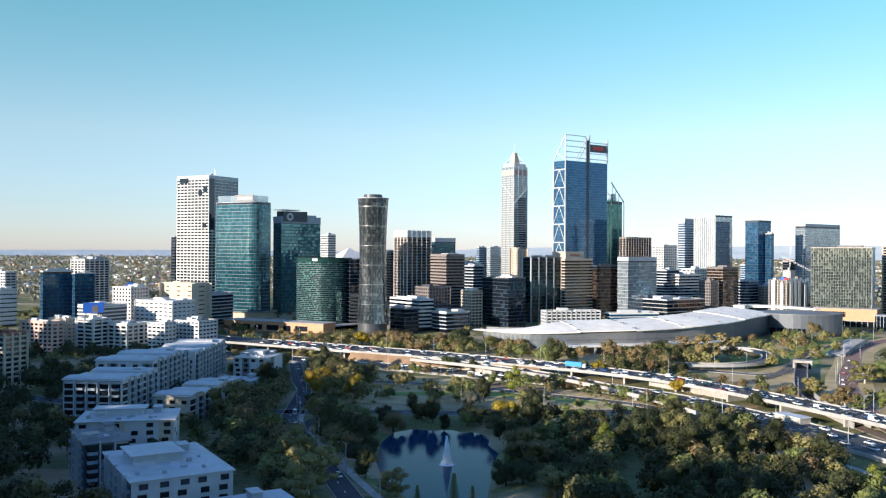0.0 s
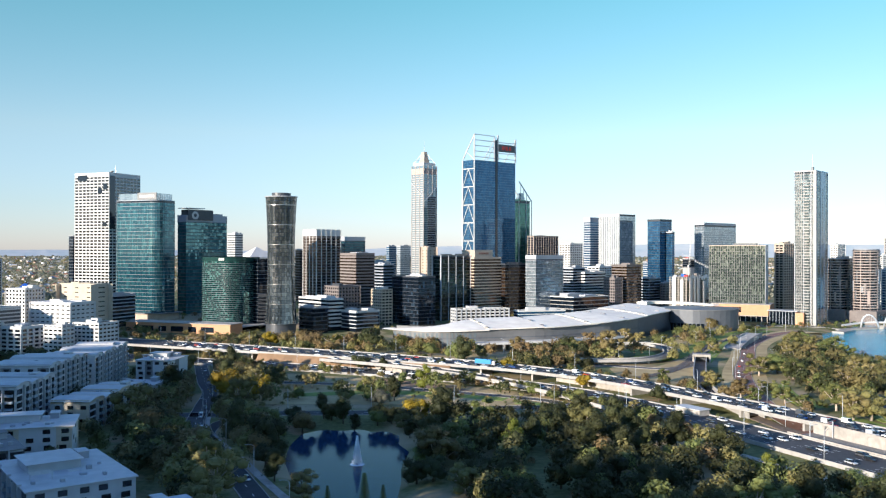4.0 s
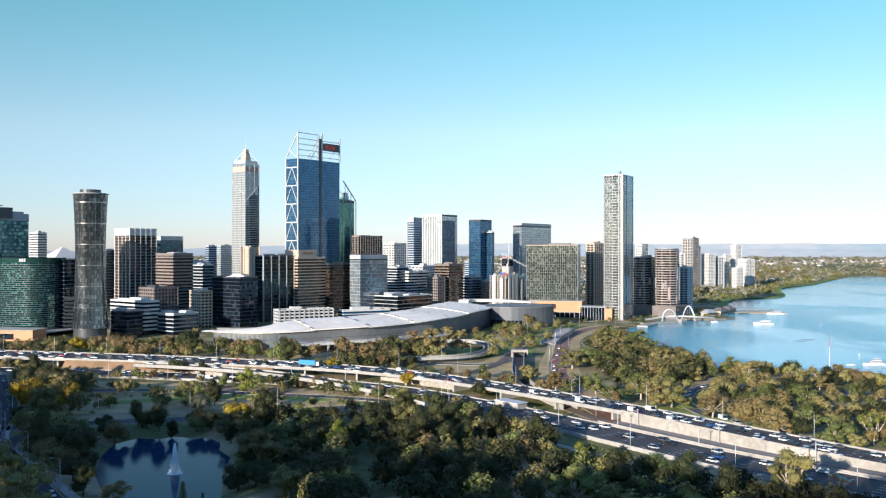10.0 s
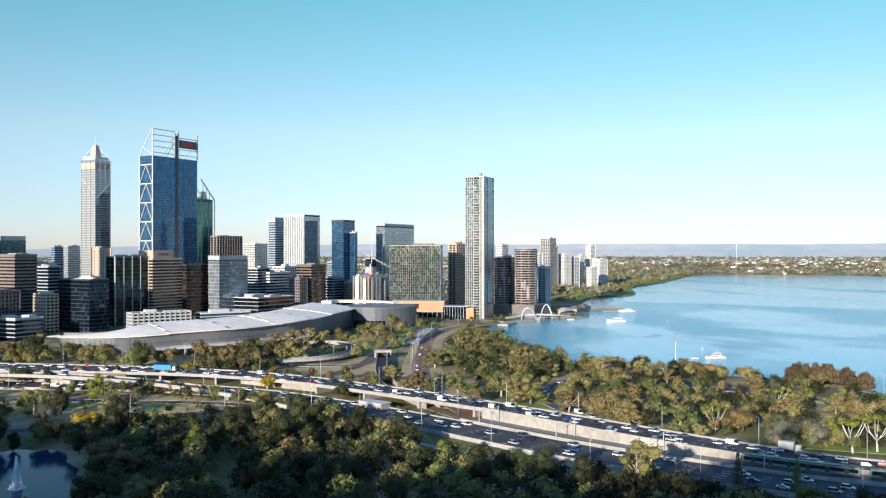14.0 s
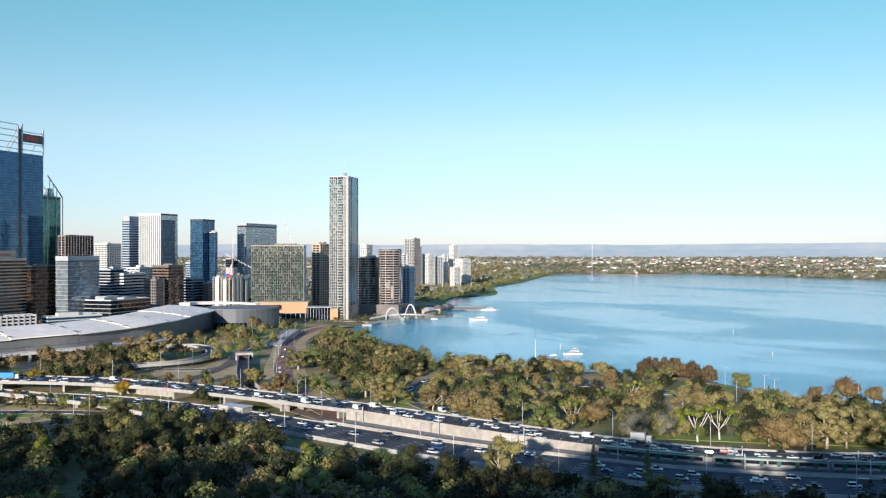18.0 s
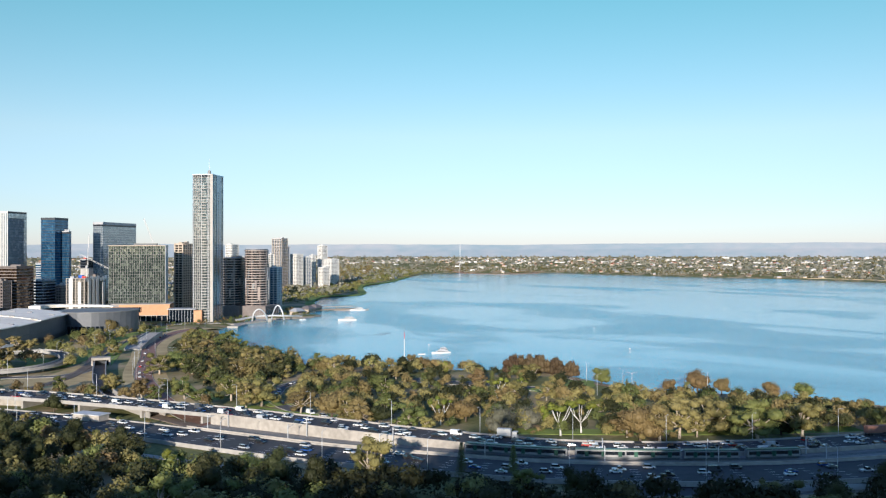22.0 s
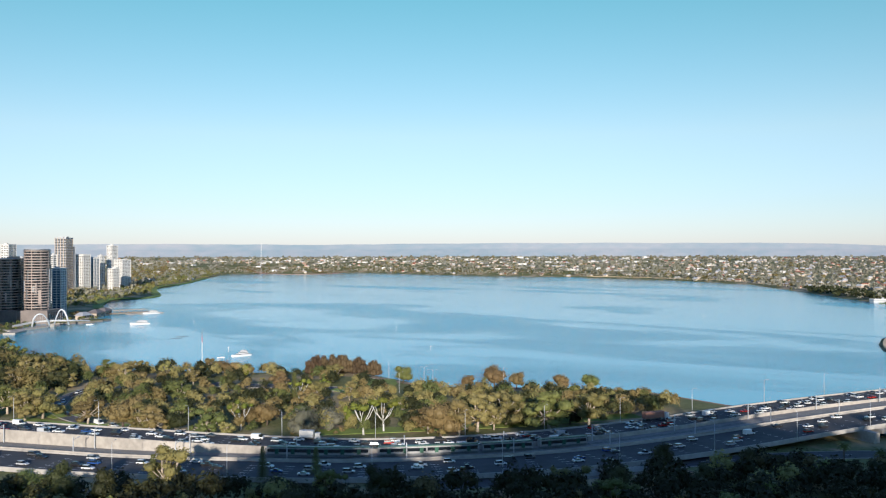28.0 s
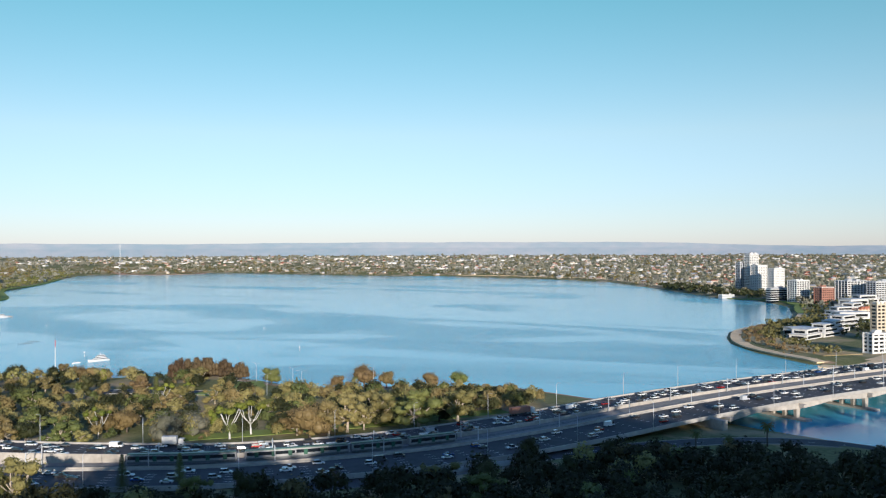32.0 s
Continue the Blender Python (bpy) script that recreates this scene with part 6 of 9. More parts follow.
def skin(outline_at, zs, pane_w, rng, gap=0.2, tilt=0.01, off=0.1):
    """Panes storey by storey on any outline; outline_at(z) gives it at a height."""
    s = Soup()
    for za, zb in zip(zs[:-1], zs[1:]):
        A, B = grown(outline_at(za), off), grown(outline_at(zb), off)
        m = len(A)
        for i in range(m):
            a0, a1, b0, b1 = (Vector((*p, z)) for p, z in ((A[i], za + gap), (A[(i + 1) % m], za + gap), (B[i], zb - gap), (B[(i + 1) % m], zb - gap)))
            L = (a1 - a0).length
            n = max(1, int(round(L / pane_w)))
            nrm = Vector(((a1 - a0).y, -(a1 - a0).x, 0)).normalized()
            for k in range(n):
                u0, u1 = k / n + gap / 2 / L if L > 1 else k / n, (k + 1) / n - gap / 2 / L if L > 1 else (k + 1) / n
                j = rng.normal(0, tilt, 2)
                s.add([a0.lerp(a1, u0) + nrm * j[0], a0.lerp(a1, u1) - nrm * j[0], b0.lerp(b1, u1) + nrm * j[1], b0.lerp(b1, u0) - nrm * j[1]], [(0, 1, 2, 3)])
    return s


def shaped(label, x, y, rot, outline, z0, z1, glass, band="dark", floor=3.9, band_h=0.5, pane_w=2.6, proud=0.25, body="g_dark", name="office_tower", crown=True, base=6.0, seed=2, tilt=0.01):
    rng = np.random.default_rng(seed)
    h = z1 - z0
    root = thing(name, label, "tower", pose(x, y, z0, 0, 0, rot))
    part("body", Soup().prism(outline, -base, h), M[body], root)
    if glass:
        zs = [k * floor for k in range(int(h / floor) + 1)]
        part("window_panes", skin(lambda z: outline, zs, pane_w, rng, tilt=tilt), M[glass], root, "tinted glass panes", kind="stuff")
    me = Soup().prism(grown(outline, proud), 0, band_h).mesh("floor_band", M[band])
    copies("floor_band", me, root, [pose(0, 0, k * floor - band_h / 2) for k in range(int(h / floor) + 1)])
    if crown:
        part("roof_slab", Soup().prism(grown(outline, 0.1), h, h + 0.6), M["grey"], root)
    return root


# rounded teal glass tower with a screened crown
r = shaped("tall rounded teal glass tower with floor lines", -229, 990.6, 61, rounded(27, 66, (12, 3, 3, 12)), 12, 139, "g_teal", "dark_steel", 3.9, 0.45, 2.4)
h = 127
part("crown_screen", skin(lambda z: rounded(25, 60, (11, 3, 3, 11)), [h + 0.6, h + 8], 1.2, np.random.default_rng(3), 0.25), M["g_grey"], r, "pale louvred roof screen")
part("roof_sign", Soup().box(-12.9, -16, h + 1, 0.6, 26, 7.5), M["hall_wall"], r, "grey rooftop sign panel")
bars = Soup()
for k in range(7):
    bars.box(-13.25, -25 + k * 3.0, h + 3.2, 0.1, 1.9, 3.0)
part("sign_bars", bars, M["white"], r, "white bars of lettering")
part("podium", Soup().prism(rounded(34, 74, (14, 4, 4, 14)), -6, 5), M["beige"], r)
part("canopy", Soup().prism(rounded(40, 80, (16, 5, 5, 16)), 5, 5.8), M["dark_concrete"], r, "thin flat canopy")

# waisted steel and glass cylinder
def waist(t):
    return 12.6 + 2.4 * (abs(t - 0.52) / 0.52) ** 2.0


r = thing("waisted_tower", "waisted round tower of glass and brushed metal", "tower", pose(-68, 846, 10))
H1 = 126.0
prof = [(waist(k / 24), 6 + (H1 - 6) * k / 24) for k in range(25)]
part("body", Soup().lathe(prof, 48), M["g_dark"], r, "", None, True)
def ring_at(z):
    q = waist(max(0, (z - 6) / (H1 - 6)))
    return ellipse(q, q, 48)


zs = [6 + 3.75 * k for k in range(33)]
part("window_panes", skin(ring_at, zs, 2.0, np.random.default_rng(8), 0.16, 0.006), M["chrome_glass"], r, "reflective glass panes", kind="stuff")
for k, z in enumerate(zs):
    if k % 5 == 0:
        part("ring_band", Soup().prism(grown(ring_at(z), 0.3), z - 0.25, z + 0.25), M["chrome"], r)
for k in range(16):
    a = k * math.tau / 16
    pts = [((waist(t / 12) + 0.16) * math.cos(a), (waist(t / 12) + 0.16) * math.sin(a), 6 + (H1 - 6) * t / 12) for t in range(13)]
    part("mullion", Soup().tube(pts, [0.11] * 13, 4), M["chrome"], r)
part("base_drum", Soup().lathe([(14.2, -6), (14.2, 5.4), (15.6, 5.5), (15.6, 6.0)], 40), M["dark"], r)
part("roof_rim", Soup().lathe([(15.1, H1), (15.5, H1 + 0.3), (15.5, H1 + 0.9), (13.0, H1 + 1.1)], 40), M["grey"], r)
part("roof_plant", Soup().lathe([(9, H1 + 1.5), (9, H1 + 4.2)], 20), M["dark"], r)

# green rounded office with the number on its brow
r = shaped("rounded green glass office with pale blinds", -127, 912, 55, rounded(40, 52, (17, 3, 3, 17), 10), 10, 78, "g_green", "dark_steel", 1.95, 0.4, 1.7)
part("brow", Soup().prism(grown(rounded(40, 52, (17, 3, 3, 17), 10), 0.35), 64.2, 68.6), M["g_green_dark"], r, "deep green spandrel brow")
bars = Soup()
for k in range(3):
    bars.box(-20.6, -13 + k * 2.6, 65.2, 0.2, 1.9, 2.6)
part("sign_bars", bars, M["white"], r, "white bars of lettering")
part("dark_wing", Soup().box(20, -22, -6, 22, 20, 73), M["g_dark"], r)
for k in range(17):
    part("wing_band", Soup().box(20, -22, k * 3.9, 22.4, 20.4, 0.4), M["dark_steel"], r)

part("podium_roof", Soup().box(2, -8, 0.2, 84, 70, 0.8), M["concrete"], r, "broad podium roof with planting")

# orange podium of the office park
r = thing("podium_building", "long orange-clad low building with dark openings", "building", pose(-165, 880, 5, 0, 0, -24))
part("wall", Soup().box(0, 0, 0, 118, 22, 9.5), M["orange"], r)
part("roof", Soup().box(0, 0, 9.5, 120, 24, 0.6), M["concrete"], r)
for k in range(5):
    part("opening", Soup().box(-34 + k * 17, -11.05, 1.5, 9 if k % 2 else 14, 0.3, 5), M["g_dark"], r)

# blue office tower framed in white steel
W, Dp, HB = 89.0, 26.7, 209.7
r = thing("framed_tower", "tall blue glass tower with exposed white steel frame", "tower", pose(215.4, 1368.7, 16, 0, 0, 35))
part("body", Soup().box(0, 0, -6, W, Dp, HB + 6), M["g_dark"], r)
part("window_panes", pane_grid(W, Dp, HB, 3.95, 2.6, np.random.default_rng(4), 0.14, 0.1, 0, 0.004), M["g_blue"], r, "deep blue glass panes", kind="stuff")
me = Soup().box(0, 0, 0, W + 0.5, Dp + 0.5, 0.3).mesh("floor_line", M["dark_steel"])
copies("floor_line", me, r, [pose(0, 0, k * 3.95 - 0.15) for k in range(54)])
part("recess", Soup().box(2, -Dp / 2 - 0.3, 0, 4.5, 1.0, HB + 34), M["g_dark"], r, "dark vertical service strip")
for k in (-Dp / 2, Dp / 2):
    part("corner_column", Soup().box(-W / 2 - 0.6, k, -6, 1.4, 1.4, HB + (46 if k < 0 else 6)), M["white"], r, "white steel corner column")
lev = HB / 7.5
for k in range(8):
    z = k * lev
    part("cross_beam", Soup().box(-W / 2 - 0.7, 0, z, 1.1, Dp, 1.3), M["white"], r)
    if k < 7:
        part("brace", Soup().beam((-W / 2 - 0.8, -Dp / 2, z), (-W / 2 - 0.8, 0, z + lev), 0.8), M["white"], r)
        part("brace", Soup().beam((-W / 2 - 0.8, Dp / 2, z), (-W / 2 - 0.8, 0, z + lev), 0.8), M["white"], r)
part("crown_brace", Soup().beam((-W / 2, Dp / 2, HB + 2), (-W / 2, -Dp / 2, HB + 40), 1.1), M["white"], r)
part("crown_brace", Soup().beam((-W / 2, -Dp / 2, HB), (-W / 2, Dp / 4, HB + 14), 0.8), M["white"], r)
for k in range(5):
    z = HB + 5 + k * 8.6
    part("crown_rail", Soup().beam((-W / 2, -Dp / 2, z), (-2, -Dp / 2, z), 1.0), M["steel"], r)
    if k < 4:
        part("crown_rail", Soup().beam((5, -Dp / 2, z), (W / 2, -Dp / 2, z), 1.0), M["steel"], r)
for u in (-2, 5, W / 2):
    part("crown_post", Soup().box(u, -Dp / 2, HB, 1.8, 1.8, 38 if u != 5 else 42), M["grey"], r)
    part("crown_strut", Soup().beam((u - 1, Dp / 2, HB), (u, -Dp / 2, HB + 36), 0.9), M["steel"], r)
part("crown_post", Soup().box(-20, Dp / 2, HB, 1.2, 1.2, 26), M["steel"], r)
part("sign_panel", Soup().box(24, -Dp / 2 - 0.6, HB + 16, 36, 1.2, 12), M["dark"], r, "dark sign panel near the top")
bars = Soup()
for k in range(3):
    bars.box(16 + k * 7.5, -Dp / 2 - 1.3, HB + 19, 5, 0.2, 6)
part("sign_bars", bars, M["red_sign"], r, "red bars of lettering")

# tall pale tower with a pyramidal crown and mast
r = thing("crowned_tower", "tall pale tower with stepped crown and mast", "tower", pose(123.7, 1516.7, 18, 0, 0, 35))
w, d, h = 29.1, 32.3, 214.0
part("body", Soup().box(0, 0, -6, w, d, h + 6), M["g_grey"], r)
me = Soup().box(0, 0, 0, w + 0.5, d + 0.5, 1.5).mesh("floor_band", M["beige_pale"])
copies("floor_band", me, r, [pose(0, 0, k * 3.9) for k in range(51)])
for u in (-0.5, -0.17, 0.17, 0.5):
    part("pier", Soup().box(-w / 2 - 0.5, u * d, -6, 0.8, 0.9, h + 6), M["beige_pale"], r)
    part("pier", Soup().box(u * w, -d / 2 - 0.5, -6, 0.9, 0.8, h + 6), M["beige_pale"], r)
part("dark_bay", Soup().box(3, -d / 2 - 0.35, -6, 17, 1.2, 166), M["g_dark"], r, "dark glazed lower bay")
me = Soup().box(3, -d / 2 - 0.5, 0, 17.2, 1.3, 0.9).mesh("bay_band", M["grey"])
copies("bay_band", me, r, [pose(0, 0, 40 + k * 3.9) for k in range(31)])
part("top_band", Soup().box(0, 0, h - 15, w + 1.0, d + 1.0, 10), M["pink"], r, "rose granite top band")
part("brace", Soup().beam((-w / 2 - 1, -d / 2 - 1, 150), (0, -d / 2 - 1.2, 164), 0.9), M["steel"], r)
part("brace", Soup().beam((w / 2, -d / 2 - 1, 178), (0, -d / 2 - 1.2, 164), 0.9), M["steel"], r)
part("brace", Soup().beam((-w / 2 - 1, d / 2, 185), (-w / 2 - 1, -d / 2, 160), 0.9), M["steel"], r)
part("crown_step", Soup().box(0, 0, h, w * 0.9, d * 0.9, 5), M["white"], r)
part("crown_core", Soup().box(0, 0, h + 5, w * 0.42, d * 0.42, 20, 0, 0.5), M["beige"], r)
for sx, sy in ((-1, -1), (1, -1), (1, 1), (-1, 1)):
    part("crown_rafter", Soup().beam((sx * w * 0.46, sy * d * 0.46, h + 4), (0, 0, h + 26), 0.8), M["white"], r)
    part("crown_brace", Soup().beam((sx * w * 0.32, sy * d * 0.32, h + 10), (-sx * w * 0.32, sy * d * 0.32, h + 10), 0.5), M["dark_steel"], r)
part("mast", Soup().tube([(0, 0, h + 24), (0, 0, h + 46)], [0.5, 0.12], 6), M["steel"], r)

# green glass tower with a raked top
r = thing("raked_tower", "green glass tower with raked white-edged top", "tower", pose(279, 1440, 16, 0, 0, 35))
w, d, h = 30, 22, 152
out = [(-w / 2, -d / 2 + 4), (-w / 2 + 4, -d / 2), (w / 2 - 4, -d / 2), (w / 2, -d / 2 + 4), (w / 2, d / 2), (-w / 2, d / 2)]
part("body", Soup().prism(out, -6, h), M["g_dark"], r)
part("window_panes", skin(lambda z: out, [k * 3.9 for k in range(39)], 2.6, np.random.default_rng(9)), M["g_green_mid"], r, "green glass panes", kind="stuff")
for k in range(20):
    part("floor_band", Soup().prism(grown(out, 0.25), k * 7.8, k * 7.8 + 0.5), M["dark_steel"], r)
s = Soup()
s.add([(-w / 2, -d / 2, h), (w / 2, -d / 2, h), (w / 2, d / 2, h), (-w / 2, d / 2, h), (-w / 2, -d / 2, h + 3), (-w / 2, d / 2, h + 3)], [(0, 1, 2, 3), (0, 4, 1), (4, 5, 2, 1), (3, 2, 5), (0, 3, 5, 4)])
part("raked_top", s, M["g_green_mid"], r)
part("white_edge", Soup().beam((-w / 2, -d / 2 - 0.3, h + 32), (w / 2, -d / 2 - 0.3, h), 1.3), M["white"], r)
part("roof_drum", Soup().lathe([(7, h), (7, h + 7), (5, h + 7.2), (5, h + 13), (2.5, h + 14)], 16), M["g_grey"], r)
for k in range(3):
    part("white_strut", Soup().beam((-w / 2 + 4 + k * 7, -d / 2 - 0.3, h), (-w / 2 + 4 + k * 7, -d / 2 - 0.3, h + 28 - k * 7.4), 0.7), M["white"], r)
part("white_edge", Soup().beam((-w / 2, d / 2, h + 32), (w / 2, d / 2, h), 1.3), M["white"], r)
for u in (-0.5, 0.06, 0.5):
    part("white_rib", Soup().box(u * w, -d / 2 - 0.35, -6, 1.1, 0.8, h + 6), M["white"], r, "white vertical rib")

# office with a white pyramid roof
r = tower("grey pillared office under a white pyramid roof", -153, 1420, 35, 44, 39, 13, 75, body="g_dark", band="grey", floor=3.9, band_h=0.6, panes="g_dark", fins=(4.2, 0.8, "grey", 0.5), top=2, n_plant=0)
part("pyramid_roof", Soup().box(0, 0, 61, 47, 42, 16, 0, 0.06), M["white"], r, "white pyramid roof")
part("pyramid_eave", Soup().box(0, 0, 59.8, 49, 44, 1.2), M["white"], r)

# ring sign and stepped top of the teal office
r = thing("roof_block", "dark stepped roof block with a white ring emblem", "roof block", pose(-178.5, 1047.5, 120, 0, 0, 45))
part("block", Soup().box(-6, -4, 0, 34, 14, 12), M["dark"], r)
part("canopy", Soup().box(-14, -4, 13.2, 26, 16, 0.8), M["white"], r)
part("shoulder", Soup().box(14, -4, 0, 22, 12, 8), M["grey"], r)
n = 24
s = Soup()
s.add([(-14 + q * math.cos(k * math.tau / n), -11.25 - dy, 5.5 + q * math.sin(k * math.tau / n)) for dy in (0, 0.3) for q in (2.2, 4.6) for k in range(n)],
      [(2 * n + k, 2 * n + (k + 1) % n, 3 * n + (k + 1) % n, 3 * n + k) for k in range(n)] + [(n + k, n + (k + 1) % n, 3 * n + (k + 1) % n, 3 * n + k) for k in range(n)] + [(k, (k + 1) % n, 2 * n + (k + 1) % n, 2 * n + k) for k in range(n)])
part("ring_emblem", s, M["white"], r, "white ring emblem")

# riverside hotel: a slab of green glass over an orange podium
r = thing("riverside_hotel", "broad olive glass hotel slab over an orange podium", "hotel", pose(463.8, 1013.0, 4, 0, 0, 57))
w, d, h = 26, 64, 88
part("body", Soup().box(0, 0, 18, w, d, h - 18), M["g_dark"], r)
part("window_panes", pane_grid(w, d, h - 20, 3.4, 2.1, np.random.default_rng(5), 0.2, 0.12, 20, 0.01), M["g_hotel"], r, "olive glass panes", kind="stuff")
me = Soup().box(0, 0, 0, w + 0.5, d + 0.5, 0.24).mesh("floor_band", M["hall_wall"])
copies("floor_band", me, r, [pose(0, 0, 20 + k * 3.4) for k in range(21)])
me = Soup().box(0, 0, 18, 0.3, 0.3, h - 18).mesh("mullion", M["hall_wall"])
copies("mullion", me, r, [pose(-w / 2 - 0.2, -d / 2 + k * d / 24, 0) for k in range(25)])
copies("mullion", me, r, [pose(-w / 2 + k * w / 7, -d / 2 - 0.2, 0) for k in range(8)])
part("shade_flank", Soup().box(0, -d / 2 - 0.35, 18, w, 0.3, h - 17), M["steel"], r, "pale metal-clad flank")
part("roof_beam", Soup().box(0, 0, h, w + 1.2, d + 1.2, 0.8), M["beige"], r)
part("roof_plant", Soup().box(2, -8, h + 0.8, 14, 26, 2.4), M["dark"], r)
part("podium", Soup().box(-6, -6, 6.5, 42, 66, 12.5), M["orange"], r, "orange-clad podium")
part("podium_base", Soup().box(-4, -6, -4, 40, 64, 10.5), M["g_dark"], r, "dark glazed ground floor")
for k in range(11):
    part("podium_column", Soup().box(-26.4, -36 + k * 6.0, -4, 0.7, 0.7, 10.5), M["pale_concrete"], r)
part("podium_window", Soup().box(-27.1, 6, 10, 0.4, 26, 6), M["g_dark"], r)
for k in range(12):
    part("window_fin", Soup().box(-27.4, -5.9 + k * 2.16, 10, 0.3, 0.22, 6), M["orange"], r)
part("podium_slab", Soup().box(-7, -6, 5.8, 45, 70, 0.7), M["pale_concrete"], r)
part("podium_rim", Soup().box(-6, -6, 19.0, 43, 67, 0.7), M["pale_concrete"], r)
part("neck", Soup().box(0, 0, 13, w - 3, d - 4, 6), M["dark"], r)

# link building between hotel and quay tower
r = thing("link_building", "low glazed link with white columns and orange end", "building", pose(489, 950, 4, 0, 0, 52))
part("body", Soup().box(0, 0, -3, 20, 30, 17), M["g_dark"], r)
part("roof", Soup().box(0, 0, 14, 23, 33, 0.8), M["grey"], r)
for k in range(9):
    part("column", Soup().box(-10.4, -14 + k * 3.4, -3, 0.35, 0.35, 17), M["grey"], r)
part("orange_end", Soup().box(-5, -19, -3, 18, 9, 16), M["orange"], r)

# quay tower
r = thing("quay_tower", "very tall pale tower with balconies and glass corner", "tower", pose(517.5, 943, 3, 0, 0, 41))
w, d, h = 36, 24, 172
part("body", Soup().box(0, 0, -3, w, d, h + 3), M["window"], r)
part("window_panes", pane_grid(w, d, h, 3.25, 2.0, np.random.default_rng(6), 0.22, 0.1, 0, 0.01), M["g_tower"], r, "pale glass panes", kind="stuff")
me = Soup().box(0, 0, 0, w + 0.4, d + 0.4, 0.4).mesh("floor_band", M["beige_pale"])
copies("floor_band", me, r, [pose(0, 0, k * 3.25) for k in range(53)])
me = Soup().box(0, 0, -3, 0.7, 0.7, h + 3).mesh("pier", M["grey"])
copies("pier", me, r, [pose(-w / 2 - 0.1, u, 0, 0, 0, 90) for u in (-11.2, -6.5, 1.2, 11.2)] + [pose(u, -d / 2 - 0.1, 0) for u in (-17, -5, 6, 17)])
part("corner_spine", Soup().box(-w / 2 + 1.2, -d / 2 + 1.2, -3, 3.4, 3.4, h + 4), M["beige_pale"], r, "white corner spine")
part("blank_panel", Soup().box(2, -d / 2 - 0.25, 8, 16, 0.3, h - 8), M["g_flank"], r, "blue-grey glazed panel strip")
rail = Soup().box(0, 0, -3, 0.3, 0.5, h + 3).mesh("fin", M["beige_pale"])
copies("fin", rail, r, [pose(-w / 2 - 0.2, u, 0) for u in (-9.4, -7.6, 4.0, 6.4, 8.8)])
me = Soup().box(-w / 2 - 0.7, -1.5, 0, 1.4, 6.5, 0.9).mesh("balcony", M["beige_pale"])
copies("balcony", me, r, [pose(0, 0, 6 + k * 3.25) for k in range(48)])
me = Soup().box(0, -d / 2 - 0.45, 0, 3.0, 0.3, 1.5).mesh("dark_window", M["g_dark"])
copies("dark_window", me, r, [pose(1.0, 0, 8 + k * 3.25) for k in range(45)])
part("roof_frame", Soup().box(0, 0, h, w + 0.6, d + 0.6, 1.0), M["white"], r)
part("crane_base", Soup().box(4, 0, h + 1, 3, 3, 6), M["dark_steel"], r)
part("antenna", Soup().tube([(4, 0, h + 6), (4, 0, h + 22)], [0.4, 0.1], 5), M["steel"], r)

# curved apartment towers on the quay
for (x, y, a, b, z1, lab) in ((610, 985, 17, 14, 88, "rounded brown apartment tower with ring balconies"), (588, 1012, 17, 15, 77, "rounded dark apartment tower with ring balconies")):
    r = shaped(lab, x, y, 35, ellipse(a, b, 28), 3, z1, "window", "balcony_stone", 3.2, 1.0, 3.0, 1.1, "dark", "apartment_tower")
    rb = np.random.default_rng(int(x))
    for k in range(5):
        t_ = 2.5 + k * 0.7
        part("pier", Soup().box((a + 0.1) * math.cos(t_), (b + 0.1) * math.sin(t_), 10, 0.6, 0.7, z1 - 14, math.degrees(t_)), M["balcony_stone"], r)
    for k in range(16):
        t_ = rb.uniform(2.4, 5.6)
        zb = rb.uniform(14, z1 - 26)
        part("bay_screen", Soup().box((a + 0.6) * math.cos(t_), (b + 0.6) * math.sin(t_), zb, 0.8, rb.uniform(1.5, 3.5), rb.uniform(6, 18), math.degrees(t_)), M[("brown", "dark_steel", "balcony_stone", "grey")[k % 4]], r)
    part("podium", Soup().box(-2, -2, -3, 44, 40, 16), M["brick"], r, "brown panelled podium")
    for k in range(6):
        part("podium_opening", Soup().box(-18 + k * 7, -22.2, 2, 4.5, 0.4, 8), M["g_dark"], r)

# ---- convention hall: a long curved hall under a pale sweeping roof ----
hall = thing("convention_hall", "long curved hall with pale sweeping metal roof", "hall", pose(0, 0, 0))
HF = spline([(25, 745, 19), (49, 725, 19), (80, 713, 19.3), (129, 722, 20), (163, 729, 20.5), (201, 748, 21), (241, 771, 22), (299, 836, 23.5), (337, 889, 24)], 8)
nh = normals2(HF)
eave = HF[:, 2]
HF = HF[:, :2]
e = len(HF) - 1
ALONG = np.linspace(0, 1, len(HF))
span = np.interp(ALONG, [0, 0.1, 0.28, 1], [5, 22, 50, 52])      # the roof narrows to a beak at one end
i_w = 1
wall, shaded_wall = Soup(), Soup()
for i in range(i_w, e):
    p, q = HF[i] + nh[i] * 2.4, HF[i + 1] + nh[i + 1] * 2.4
    a, b = HF[i] + nh[i] * (span[i] - 2), HF[i + 1] + nh[i + 1] * (span[i + 1] - 2)
    # past 0.7 the wall turns from the sun; a darker material gives that shade
    (wall if ALONG[i] < 0.7 else shaded_wall).add([(*p, 0), (*q, 0), (*q, eave[i + 1]), (*p, eave[i])], [(0, 1, 2, 3)])
    wall.add([(*a, 0), (*b, 0), (*b, eave[i + 1] + 3), (*a, eave[i] + 3)], [(3, 2, 1, 0)])
